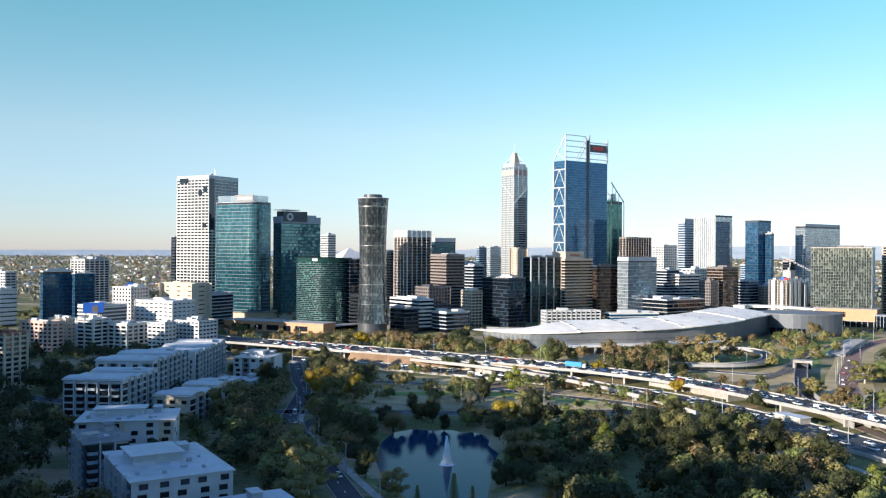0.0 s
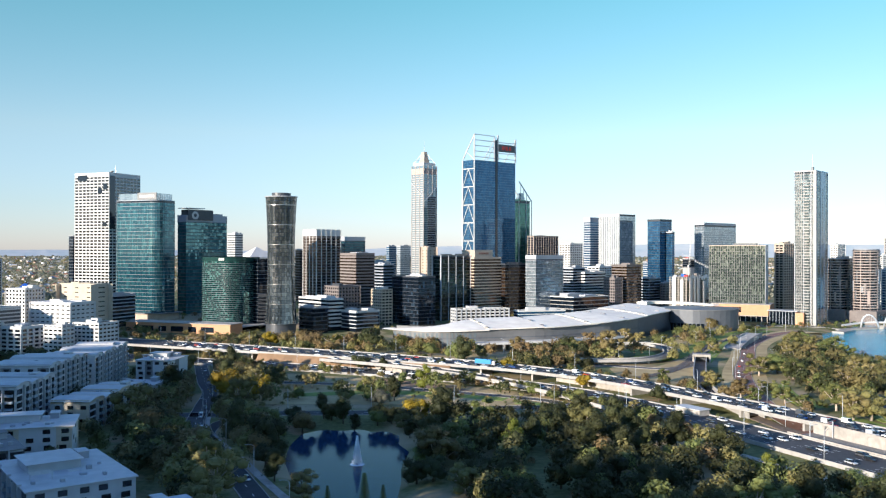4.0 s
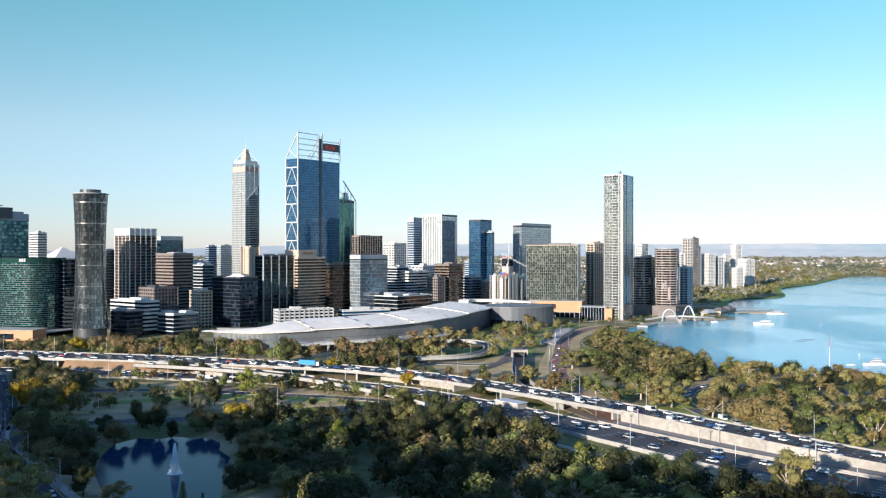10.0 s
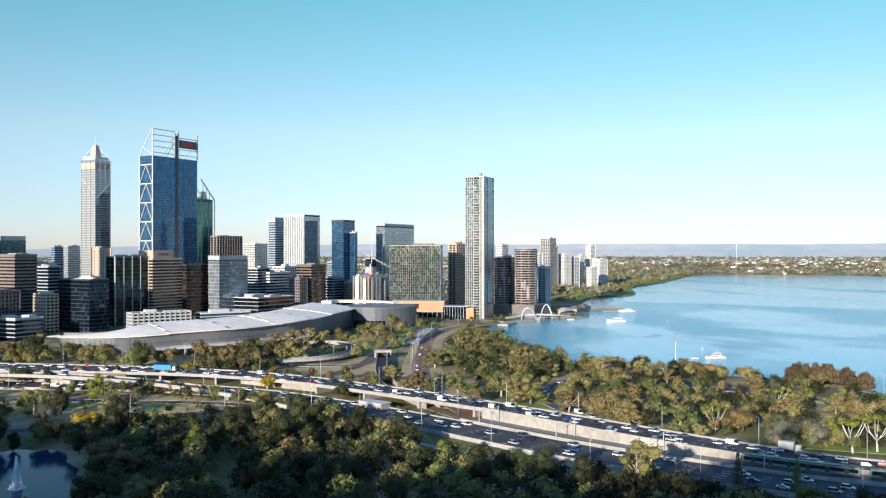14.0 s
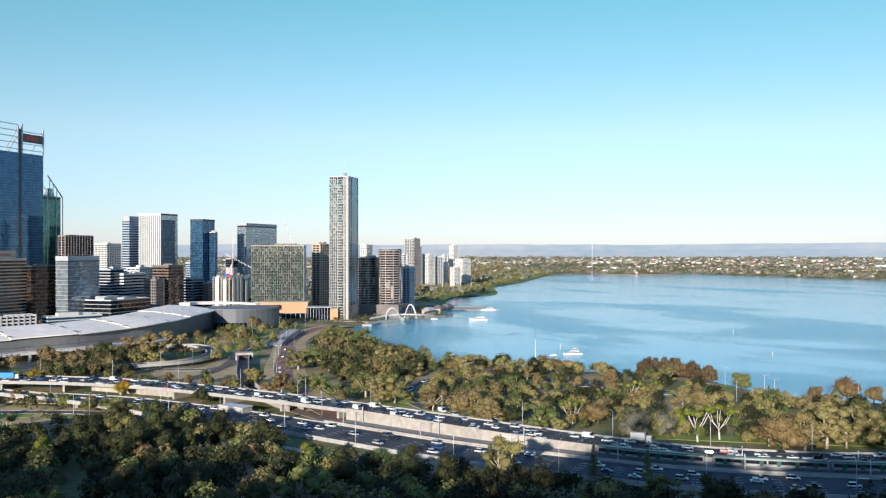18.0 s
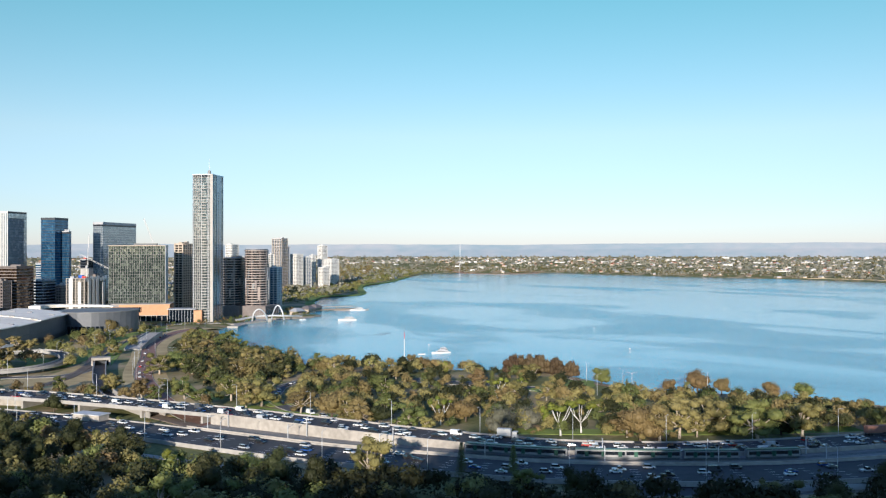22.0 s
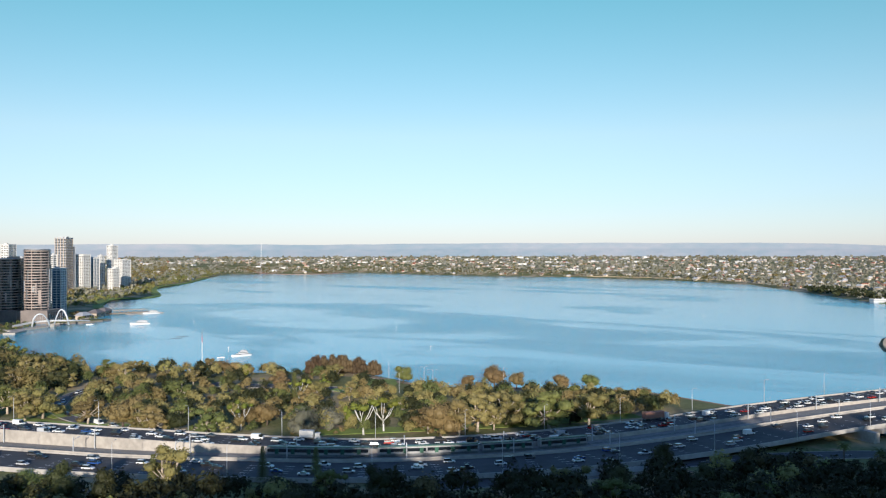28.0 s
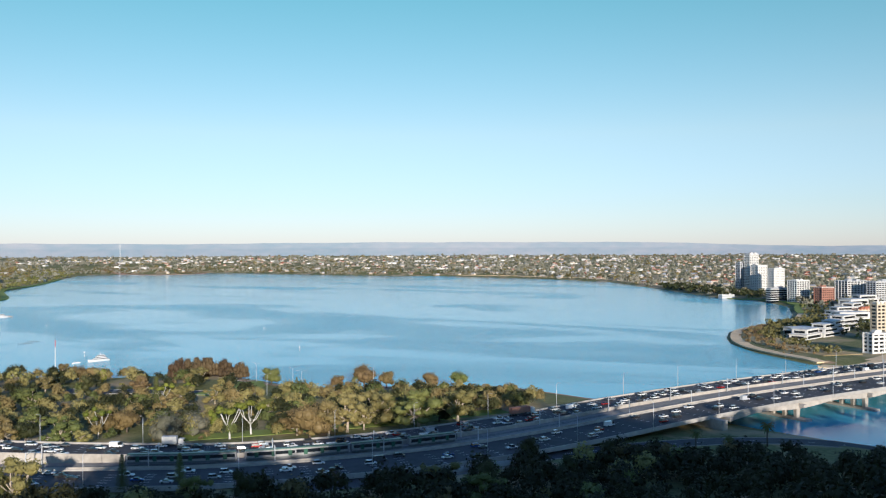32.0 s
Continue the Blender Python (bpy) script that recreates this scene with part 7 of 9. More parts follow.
for i in (i_w, e):
    p, a = HF[i] + nh[i] * 3.0, HF[i] + nh[i] * (span[i] - 2)
    wall.add([(*p, 0), (*a, 0), (*a, eave[i] + 3), (*p, eave[i])], [(0, 1, 2, 3)])
part("wall", wall, M["hall_wall"], hall, "grey metal-clad wall")
part("wall", shaded_wall, M["hall_dark"], hall, "metal-clad wall coloured darker for shade")
# the roof in curved bays that lap over one another
offs = [(0.0, -0.5), (0.0, 0.25), (0.25, 2.2), (0.5, 3.8), (0.75, 4.9), (1.0, 5.4), (1.0, 4.6), (0.06, -0.3), (0.0, -0.5)]
cuts = [0, 0.24, 0.38, 0.52, 0.64, 0.76, 0.88, 1.0]
for n_ in range(len(cuts) - 1):
    s = Soup()
    m_ = len(offs)
    idx = [i for i in range(e + 1) if cuts[n_] * e - 0.6 <= i <= cuts[n_ + 1] * e + 0.6]
    lift = 0.5 * (n_ % 2)
    for i in idx:
        for o, dz in offs:
            x_, y_ = HF[i] + nh[i] * o * span[i]
            s.v.append((x_, y_, eave[i] + dz * min(1.0, span[i] / 42) + lift))
    for k in range(len(idx) - 1):
        for j in range(m_ - 1):
            s.f.append((k * m_ + j, (k + 1) * m_ + j, (k + 1) * m_ + j + 1, k * m_ + j + 1)[::-1])
    s.f.append(tuple(range(m_ - 1)))
    s.f.append(tuple((len(idx) - 1) * m_ + j for j in range(m_ - 2, -1, -1)))
    part("roof_bay", s, M["hall_roof"], hall, "pale metal roof bay")
    if n_:
        i = idx[0]
        for o in (0.12, 0.5, 0.8):
            p = HF[i] + nh[i] * o * span[i]
            zq = eave[i] + float(np.interp(o, [0, 0.25, 0.5, 0.75, 1], [0.25, 2.2, 3.8, 4.9, 5.4])) + 0.5
            part("roof_vent", Soup().box(p[0], p[1], zq, 5.5, 1.6, 0.7, math.degrees(math.atan2(nh[i][1], nh[i][0])), 0.8), M["hall_wall"], hall)
ang_h = [math.degrees(math.atan2(nh[i][1], nh[i][0])) - 90 for i in range(e + 1)]
fin = Soup().box(0, -0.3, 3, 2.4, 0.5, 14.5, 0).mesh("glazed_bay", M["g_grey"])
for i in range(i_w, 10):
    for u in (0.2, 0.7):
        p = (HF[i] + nh[i] * 2.9) * (1 - u) + (HF[i + 1] + nh[i + 1] * 2.9) * u
        part("glazed_bay", fin, None, hall, "tall pale glazed bay", pose(p[0], p[1], 0, 0, 0, ang_h[i]))
band_line = HF[i_w:e - 1]
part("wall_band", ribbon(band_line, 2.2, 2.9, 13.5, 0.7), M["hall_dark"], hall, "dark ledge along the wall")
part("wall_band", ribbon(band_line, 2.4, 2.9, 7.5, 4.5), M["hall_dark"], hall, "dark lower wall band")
k0, k1 = int(0.22 * e), int(0.6 * e)
cl = HF[k0:k1]
part("canopy", ribbon(cl, -13, 3, 10.2, 1.0), M["white"], hall, "white flat entrance canopy")
part("canopy_front", ribbon(cl, -13.4, -12.8, 10.8, 2.0), M["white"], hall)
part("dock_front", ribbon(cl, -1.2, 2.2, 9.0, 6.2), M["dark_concrete"], hall, "dark loading docks under the canopy")
for i in range(0, len(cl), 3):
    p = cl[i] + normals2(cl)[i] * -11.5
    part("canopy_column", Soup().box(p[0], p[1], 2, 1.6, 1.6, 7.5), M["pale_concrete"], hall)
# dark drum at the far end, under a swept pale lip
DRUM = [(366 + 40 * math.cos(k * math.tau / 36), 893 + 36 * math.sin(k * math.tau / 36)) for k in range(36)]
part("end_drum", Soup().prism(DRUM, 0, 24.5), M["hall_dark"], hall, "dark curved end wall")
for k in range(9):
    a = radians(206 + k * 6)
    part("glazed_bay", Soup().box(366 + 40.1 * math.cos(a), 893 + 36.1 * math.sin(a), 3, 0.6, 3.2, 8.5, math.degrees(a)), M["g_dark"], hall)
part("drum_cap", Soup().prism(grown(DRUM, 0.7), 24.5, 25.6), M["hall_wall"], hall, "grey rim of the drum")
LIP = spline([(318, 930), (330, 950), (352, 955), (375, 942), (392, 915)], 6)
part("roof_lip", ribbon(LIP, -3, 8, np.linspace(30, 27.5, len(LIP)), np.linspace(4, 1.2, len(LIP))), M["hall_roof"], hall, "pale swept roof lip")
# low apartment row behind the roof
tower("white low apartment row with balconies", 128, 872, 12, 56, 16, 5, 28, body="window", band="white", floor=3.1, band_h=1.3, fins=(5, 1.4, "grey", 0.5), roof="white", plant="white", name="apartment_block", category="building")
tower("blue glazed low apartment wing", 192, 886, 12, 52, 14, 5, 25, body="g_blue", band="white", floor=3.1, band_h=0.8, roof="white", plant="white", name="apartment_block", category="building")

# ---- low buildings, far towers and the south bank ----
tower("cream apartment house under a red tiled roof", -274.3, 547.9, 64.0, 16.0, 19.7, 6.0, 34.0, body="window", band="cream", floor=3.1, band_h=1.2, fins=(5, 1.6, "cream", 0.5), roof="red_tile", plant="red_tile", n_plant=2, name="apartment_block", category="building")
tower("rose-brown apartment block with small windows", -315.2, 687.8, 64.0, 10.5, 34.3, 6.0, 29.9, body="window", band="pink", floor=3.1, band_h=1.5, fins=(5, 1.8, "pink"), roof="pink", plant="white", name="apartment_block", category="building")
tower("cream apartment block with blank walls", -311.0, 716.1, 64.0, 10.1, 19.6, 6.0, 30.1, body="window", band="cream", floor=3.1, band_h=2.2, fins=(6, 2.2, "cream"), roof="white", plant="white", name="apartment_block", category="building")
tower("white apartment block with deep curved balconies", -281.2, 703.2, 64.0, 16.6, 18.1, 6.0, 31.0, body="window", band="white", floor=3.1, band_h=1.1, proud=1.2, fins=(8, 0.8, "white", 1.2), roof="white", plant="white", name="apartment_block", category="building")
tower("pale stepped apartment block with terraces", -255.3, 711.1, 64.0, 23.7, 20.3, 6.0, 26.8, body="window", band="white", floor=3.1, band_h=1.2, proud=0.8, fins=(6, 1.8, "white", 0.5), roof="white", plant="grey", name="apartment_block", category="building")
tower("white and grey apartment block", -225.0, 700.2, 64.0, 11.9, 17.9, 6.0, 28.3, body="window", band="white", floor=3.1, band_h=1.8, fins=(4.5, 1.2, "white"), roof="grey", plant="white", name="apartment_block", category="building")
tower("white and dark grey apartment block", -202.7, 718.4, 64.0, 21.7, 25.0, 6.0, 28.8, body="window", band="white", floor=3.1, band_h=1.7, fins=(4.5, 1.2, "white"), roof="white", plant="white", name="apartment_block", category="building")
tower("long white office with a dark window flank", -259.1, 816.0, 64.0, 28.9, 45.5, 8.0, 38.8, body="window", band="white", floor=3.6, band_h=2.6, fins=(6, 2.2, "white"), roof="white", plant="white", name="office_block", category="building")
tower("large cream windowless building", -260.5, 883.5, 64.0, 18.9, 42.1, 9.0, 52.5, body="window", band="cream", floor=4.5, band_h=3.6, fins=(14, 10, "cream"), roof="cream", plant="cream", name="low_building", category="building")
tower("white office with rows of square windows", -311.8, 872.4, 64.0, 22.4, 24.2, 9.0, 49.1, body="window", band="white", floor=3.5, band_h=1.7, fins=(4, 1.8, "white"), roof="white", plant="white", name="office_block", category="building")
tower("white open-deck car park", -308.7, 792.6, 64.0, 28.8, 29.4, 8.0, 36.6, body="dark", band="white", floor=3.2, band_h=1.2, proud=0.5, roof="white", plant="white", name="low_building", category="building")
tower("dark glass office with a white end wall", -408.9, 924.1, 54.0, 32.9, 5.5, 10.0, 63.4, body="g_dark", band="dark", panes="g_blue", band_h=0.5, roof="white", plant="white", name="office_block", category="building")
tower("dark glass office block with pale edges", -383.5, 932.5, 54.0, 22.9, 5.3, 10.0, 60.9, body="g_dark", band="dark", panes="g_blue", band_h=0.5, roof="white", plant="white", name="office_block", category="building")
tower("pale apartment tower with long balconies", -446.1, 1104.6, 59.0, 35.7, 26.4, 12.0, 74.1, body="window", band="white", floor=3.1, band_h=1.1, fins=(7, 1.5, "white", 0.5), roof="grey", plant="grey", name="apartment_block", category="building")
tower("grey and white apartment block", -506.6, 1011.9, 59.0, 12.5, 19.7, 10.0, 60.2, body="window", band="white", floor=3.2, band_h=1.5, fins=(5, 1.6, "grey"), roof="white", plant="grey", name="apartment_block", category="building")
tower("white low warehouse", -455.8, 904.9, 59.0, 18.6, 19.6, 8.0, 44.6, body="window", band="white", floor=4.5, band_h=3.4, roof="white_roof", plant="white", name="low_building", category="building")
tower("dark low office block", -238.7, 927.4, 64.0, 40.0, 7.5, 9.0, 40.4, body="g_dark", band="grey", floor=3.6, band_h=1.2, name="office_block", category="building")
tower("dark glazed office block", -108.8, 1005.4, 39.0, 13.8, 18.0, 10.0, 49.8, body="g_dark", band="dark", floor=3.8, band_h=0.6, panes="g_dark", name="office_block", category="building")
tower("dark grey office block", 38.3, 1092.2, 39.0, 16.8, 19.4, 10.0, 68.6, body="g_dark", band="grey", floor=3.8, band_h=1.2, name="office_block", category="building")
tower("beige office with a blank upper wall", 98.8, 1135.6, 39.0, 14.2, 13.7, 10.0, 90.0, body="window", band="beige", floor=3.8, band_h=2.4, fins=(9, 5, "beige"), roof="beige", plant="beige", name="office_block", category="building")
tower("grey banded office block", 290.2, 1129.0, 39.0, 26.1, 17.6, 8.0, 63.7, body="g_dark", band="grey", floor=3.6, band_h=1.3, name="office_block", category="building")
tower("pale banded office block", 339.7, 1230.9, 39.0, 52.8, 18.9, 8.0, 51.0, body="g_dark", band="white", floor=3.6, band_h=1.5, name="office_block", category="building")
tower("brown office block", 428.1, 1162.1, 39.0, 15.3, 7.2, 6.0, 42.9, body="window", band="brown", floor=3.6, band_h=1.7, fins=(4, 1.4, "brown"), name="office_block", category="building")
tower("white stepped office block", 367.7, 1269.0, 39.0, 37.2, 20.6, 8.0, 63.2, body="window", band="white", floor=3.5, band_h=1.7, fins=(6, 1.6, "white"), roof="white", plant="white", name="office_block", category="building")
tower("dark glazed low building", -38.7, 873.9, 39.0, 17.5, 23.9, 8.0, 30.1, body="g_dark", band="dark", panes="g_dark", floor=4, name="low_building", category="building")
tower("low dark office with pale roof", 6.7, 890.0, 39.0, 29.7, 27.3, 8.0, 25.7, body="g_dark", band="grey", floor=3.8, band_h=1.0, roof="white", plant="white", name="office_block", category="building")
tower("dark bronze low office", 154.4, 1020.1, 39.0, 38.7, 22.1, 8.0, 47.9, body="g_dark", band="brown", floor=3.8, band_h=0.8, panes="g_brown", name="office_block", category="building")
tower("pale far office block", 35.2, 1319.8, 39.0, 39.2, 19.8, 12.0, 69.1, body="window", band="white", floor=3.6, band_h=1.6, fins=(5, 1.4, "white"), name="office_block", category="building")
tower("dark glass office base", 202.3, 1054.9, 39.0, 26.0, 13.2, 7.0, 46.5, body="g_dark", band="dark", panes="g_dark", floor=3.9, name="office_block", category="building")
tower("far blue-grey office block", 550.6, 1536.1, 39.0, 59.8, 24.0, 10.0, 66.6, body="g_blue", band="grey", floor=3.8, band_h=1.5, name="office_block", category="building")
tower("far dark building with a red hoarding", 558.6, 1406.8, 39.0, 25.9, 9.7, 6.0, 73.6, body="g_dark", band="dark", floor=3.8, band_h=1.0, plant="red_sign", name="low_building", category="building")
tower("white apartment tower on the foreshore", 1105.8, 1624.7, 14.0, 19.2, 24.5, 4.0, 79.0, body="window", band="white", floor=3.1, band_h=1.7, fins=(5, 1.8, "white"), roof="white", plant="white", name="apartment_block", category="building")
tower("white and blue apartment tower", 1139.3, 1632.6, 14.0, 16.3, 14.3, 4.0, 72.0, body="g_blue", band="white", floor=3.1, band_h=1.5, fins=(7, 2.2, "white"), roof="white", plant="white", name="apartment_block", category="building")
tower("pale apartment tower", 1189.4, 1678.4, 14.0, 10.1, 10.2, 4.0, 76.4, body="window", band="white", floor=3.1, band_h=1.7, fins=(5, 1.8, "white"), roof="white", plant="white", name="apartment_block", category="building")
tower("round white apartment tower", 1239.5, 1709.2, 14.0, 17.4, 14.7, 4.0, 98.4, body="window", band="white", floor=3.1, band_h=1.7, fins=(4, 1.6, "white"), roof="white", plant="white", name="apartment_block", category="building")
tower("white stepped apartment block", 1236.7, 1668.9, 14.0, 25.7, 22.7, 4.0, 66.9, body="window", band="white", floor=3.1, band_h=1.8, fins=(5, 2, "white"), roof="white", plant="white", name="apartment_block", category="building")
tower("low white apartment block", 1160.2, 1594.4, 14.0, 19.5, 13.7, 4.0, 49.4, body="window", band="white", floor=3.1, band_h=1.8, fins=(5, 2, "white"), roof="white", plant="white", name="apartment_block", category="building")
tower("grey apartment tower with brown top", 1073.0, 1613.4, 14.0, 12.6, 8.7, 4.0, 95.1, body="window", band="grey", floor=3.1, band_h=1.6, fins=(5, 1.6, "grey"), roof="brown", plant="brown", name="apartment_block", category="building")
tower("pale office behind the quay", 777.3, 1293.9, 14.0, 12.1, 14.6, 4.0, 75.8, body="window", band="white", floor=3.3, band_h=1.5, fins=(5, 1.6, "beige"), name="office_block", category="building")
tower("white slim apartment tower", 812.1, 1266.2, 14.0, 7.3, 4.6, 4.0, 80.5, body="window", band="white", floor=3.1, band_h=1.7, fins=(5, 1.8, "white"), roof="white", plant="white", name="apartment_block", category="building")
tower("beige apartment podium block", 589.4, 1070.7, 14.0, 15.4, 46.5, 4.0, 40.8, body="window", band="beige", floor=3.2, band_h=1.4, fins=(5, 1.4, "beige"), name="apartment_block", category="building")
tower("tall white apartment tower", 1754.8, 163.8, -43.0, 20.3, 15.3, 6.0, 75.7, body="window", band="white", floor=3.0, band_h=1.8, fins=(4.5, 1.2, "white"), roof="white", plant="white", name="apartment_block", category="building")
tower("grey apartment tower", 1758.7, 184.2, -43.0, 10.8, 12.5, 6.0, 58.4, body="window", band="grey", floor=3.0, band_h=1.5, fins=(5, 1.8, "grey"), name="apartment_block", category="building")
tower("white apartment block with strip windows", 1728.0, 147.4, -43.0, 21.3, 19.3, 6.0, 54.9, body="window", band="white", floor=3.0, band_h=1.9, fins=(5, 2.2, "white"), roof="white", plant="white", name="apartment_block", category="building")
tower("white apartment block with a ribbed side", 1660.1, 113.6, -43.0, 23.1, 16.6, 6.0, 50.2, body="window", band="white", floor=3.0, band_h=2.0, fins=(3, 1.6, "white"), roof="white", plant="white", name="apartment_block", category="building")
tower("dark banded low office", 1462.2, 98.0, -43.0, 35.1, 9.8, 4.0, 24.0, body="g_dark", band="white", floor=3.4, band_h=0.9, proud=0.5, name="office_block", category="building")
tower("white apartment block with slanting balconies", 1443.7, 66.4, -43.0, 24.6, 18.5, 4.0, 37.1, body="window", band="white", floor=3.1, band_h=1.3, fins=(5, 1.2, "white", 0.5), roof="white", plant="white", name="apartment_block", category="building")
tower("red brick office with arcaded top", 1413.2, 29.7, -43.0, 23.1, 15.1, 4.0, 28.5, body="window", band="red_brick", floor=3.4, band_h=1.6, fins=(4, 1.6, "red_brick"), roof="white", plant="red_brick", name="office_block", category="building")
tower("white and dark apartment row", 1471.9, -6.3, -43.0, 37.8, 23.6, 4.0, 36.3, body="window", band="white", floor=3.1, band_h=1.2, fins=(6, 1.4, "white", 0.5), roof="grey", plant="grey", name="apartment_block", category="building")
tower("grey and white apartment row", 1441.4, -48.9, -43.0, 45.2, 15.9, 4.0, 37.0, body="window", band="white", floor=3.1, band_h=1.3, fins=(6, 1.4, "grey", 0.5), roof="grey", plant="grey", name="apartment_block", category="building")
tower("cream apartment block with a grid of balconies", 873.7, -33.7, -43.0, 32.9, 6.0, 4.0, 37.9, body="window", band="cream", floor=3.1, band_h=1.3, proud=0.6, fins=(5, 1.4, "cream", 0.7), roof="white", plant="white", name="apartment_block", category="building")
tower("low white house with wide windows", 769.5, -21.8, -43.0, 18.1, 9.1, 3.0, 19.2, body="window", band="white", floor=3.1, band_h=1.4, fins=(6, 1.8, "white"), roof="white_roof", plant="white", name="low_building", category="building")
tower("terracotta-roofed apartment house", 1164.9, -16.3, -43.0, 25.5, 16.7, 4.0, 13.2, body="window", band="cream", floor=3.1, band_h=1.7, fins=(5, 2, "cream"), roof="red_tile", plant="red_tile", name="apartment_block", category="building")
tower("low pavilion with a flat roof on the shore", 1560, 186, -43.0, 26.0, 10, 2.0, 7.0, body="grey", band="white", floor=4, band_h=1.0, roof="white", n_plant=1, name="low_building", category="building")

# white terraced apartments along the southern shore
for x, y, w, d, h_, st in ((868, 34, 34, 16, 9, 2), (902, 20, 36, 18, 11, 3), (948, 12, 40, 18, 11, 3), (905, 42, 26, 12, 7, 1), (1010, 4, 44, 20, 12, 3), (1080, -2, 46, 20, 11, 2), (1150, 8, 40, 18, 12, 3), (1222, -6, 44, 20, 13, 3), (1300, -8, 46, 22, 14, 2), (1390, -20, 50, 22, 15, 3)):
    r = thing("terraced_apartments", "white flat-roofed terraced apartments stepping up from the shore", "apartment building", pose(x, y, 3.0, 0, 0, -36 + (x * 7) % 40 - 20), "shore terraces")
    for k in range(st):
        ww, dd, zz = w * (1 - 0.2 * k), d * (1 - 0.14 * k), h_ / st
        tier = part("tier", Soup().box(w * 0.07 * k, d * 0.05 * k, zz * k - (2 if k == 0 else 0), ww, dd, zz + (2 if k == 0 else 0)), M["white"], r)
        part("roof_slab", Soup().box(w * 0.07 * k, d * 0.05 * k, zz * (k + 1), ww + 1.6, dd + 1.6, 0.35), M["white_roof"], tier)
        part("window_strip", Soup().box(w * 0.07 * k, d * 0.05 * k - dd / 2 - 0.03, zz * k + 0.9, ww * 0.86, 0.2, zz * 0.5), M["window"], tier, "dark window strip")
        part("window_strip", Soup().box(w * 0.07 * k - ww / 2 - 0.03, d * 0.05 * k, zz * k + 0.9, 0.2, dd * 0.7, zz * 0.5), M["window"], tier, "dark window strip")

# ---- shaded apartments below the scarp ----
def balcony_block(label, x, y, rot, w, d, z0, floors, roof="white_roof", wall="apt_blue", fh=3.05, bays_w=4, bays_d=5, roof_over=0.6, seed=1, penthouse=True, panels=True, balc=("-y", "-x"), wave=False):
    """Rendered apartment block: walls, a window for each bay and storey, balconies with railings, a thin overhanging roof."""
    rng = np.random.default_rng(seed)
    h = floors * fh + 0.6
    r = thing("apartment_block", label, "apartment building", pose(x, y, z0, 0, 0, rot), "shaded apartments")
    part("wall", Soup().box(0, 0, -3, w, d, h + 3), M[wall], r)
    win = Soup().box(0, 0, 0, 2.6, 0.16, 1.7).mesh("window", M["window"])
    slab = Soup().box(0, -0.75, -0.16, 3.4, 1.5, 0.16).box(0, -1.47, 0, 3.4, 0.06, 1.0).box(-1.68, -0.75, 0, 0.06, 1.5, 1.0).box(1.68, -0.75, 0, 0.06, 1.5, 1.0).mesh("balcony", M["apt_glass"])
    for side, L, o, n in ((0, w, d / 2, bays_w), (270, d, w / 2, bays_d), (90, d, w / 2, bays_d), (180, w, d / 2, bays_w)):
        key = {0: "-y", 270: "-x", 90: "+x", 180: "+y"}[side]
        c, q = math.cos(radians(side)), math.sin(radians(side))
        if key == "+y":
            continue
        bw = L / n
        place = lambda u, z, out=0.02: pose(u * c + (o + out) * q, u * q - (o + out) * c, z, 0, 0, side)
        for i in range(n):
            u = -L / 2 + (i + 0.5) * bw
            if key in balc:
                # a dark glazed recess the full height, balconies before it or thin spandrels across it
                part("glazed_recess", Soup().box(0, 0, 0, bw * 0.74, 0.14, h - 1.0), M["window"], r, "dark glazed recess", place(u, 0.4))
                if (i + seed) % 3:
                    for f in range(floors):
                        part("balcony", slab, None, r, "", place(u, f * fh + 0.3))
                else:
                    s = Soup()
                    for f in range(floors + 1):
                        s.box(0, -0.1, f * fh, bw * 0.8, 0.3, 0.75)
                    part("spandrel_stack", s, M["apt_blue"], r, "", place(u, 0.0))
                if i:
                    part("pier", Soup().box(0, -0.55, -1, 0.45, 1.3, h + (1.9 if i % 2 else 1.2)), M["apt_blue"], r, "", place(u - bw / 2, 0.0))
            else:
                for f in range(floors):
                    if rng.random() < (0.86 if key == "-y" else 0.4):
                        part("window", win, None, r, "", place(u + rng.choice((-0.4, 0.0, 0.4)), f * fh + 1.2))
    # coloured render panels that break up the long faces
    for side, L, o, n in ((0, w, d / 2, bays_w), (90, d, w / 2, bays_d), (270, d, w / 2, bays_d)):
        c, q = math.cos(radians(side)), math.sin(radians(side))
        for i in range(n):
            if panels and i % 3 == seed % 3:
                u = -L / 2 + (i + 0.5) * L / n
                px, py = u * c + (o + 0.01) * q, u * q - (o + 0.01) * c
                part("render_panel", Soup().box(0, 0, 0, L / n * 0.9, 0.12, h - 0.2), M[("grey", "cream", "dark_concrete")[(i + seed) % 3]], r, "", pose(px, py, 0, 0, 0, side))
    if wave:
        n = max(2, int(d / 14))
        for k in range(n):
            s = Soup()
            seg = d / n
            prof = [(-seg / 2 - 0.3, 0), (-seg / 4, 0.9), (0, 1.2), (seg / 4, 0.9), (seg / 2 + 0.3, 0)]
            vs = [(sx * (w / 2 + 0.7), v, h + z + dz) for dz in (0, 0.25) for sx in (-1, 1) for v, z in prof]
            m = 5
            fs = [(i, i + 1, m + i + 1, m + i) for i in range(m - 1)] + [(2 * m + i, 3 * m + i, 3 * m + i + 1, 2 * m + i + 1) for i in range(m - 1)]
            fs += [(i, 2 * m + i, 2 * m + i + 1, i + 1) for i in range(m - 1)] + [(m + i, m + i + 1, 3 * m + i + 1, 3 * m + i) for i in range(m - 1)]
            fs += [(0, m, 3 * m, 2 * m), (m - 1, 3 * m - 1, 4 * m - 1, 2 * m - 1)]
            s.add(vs, fs)
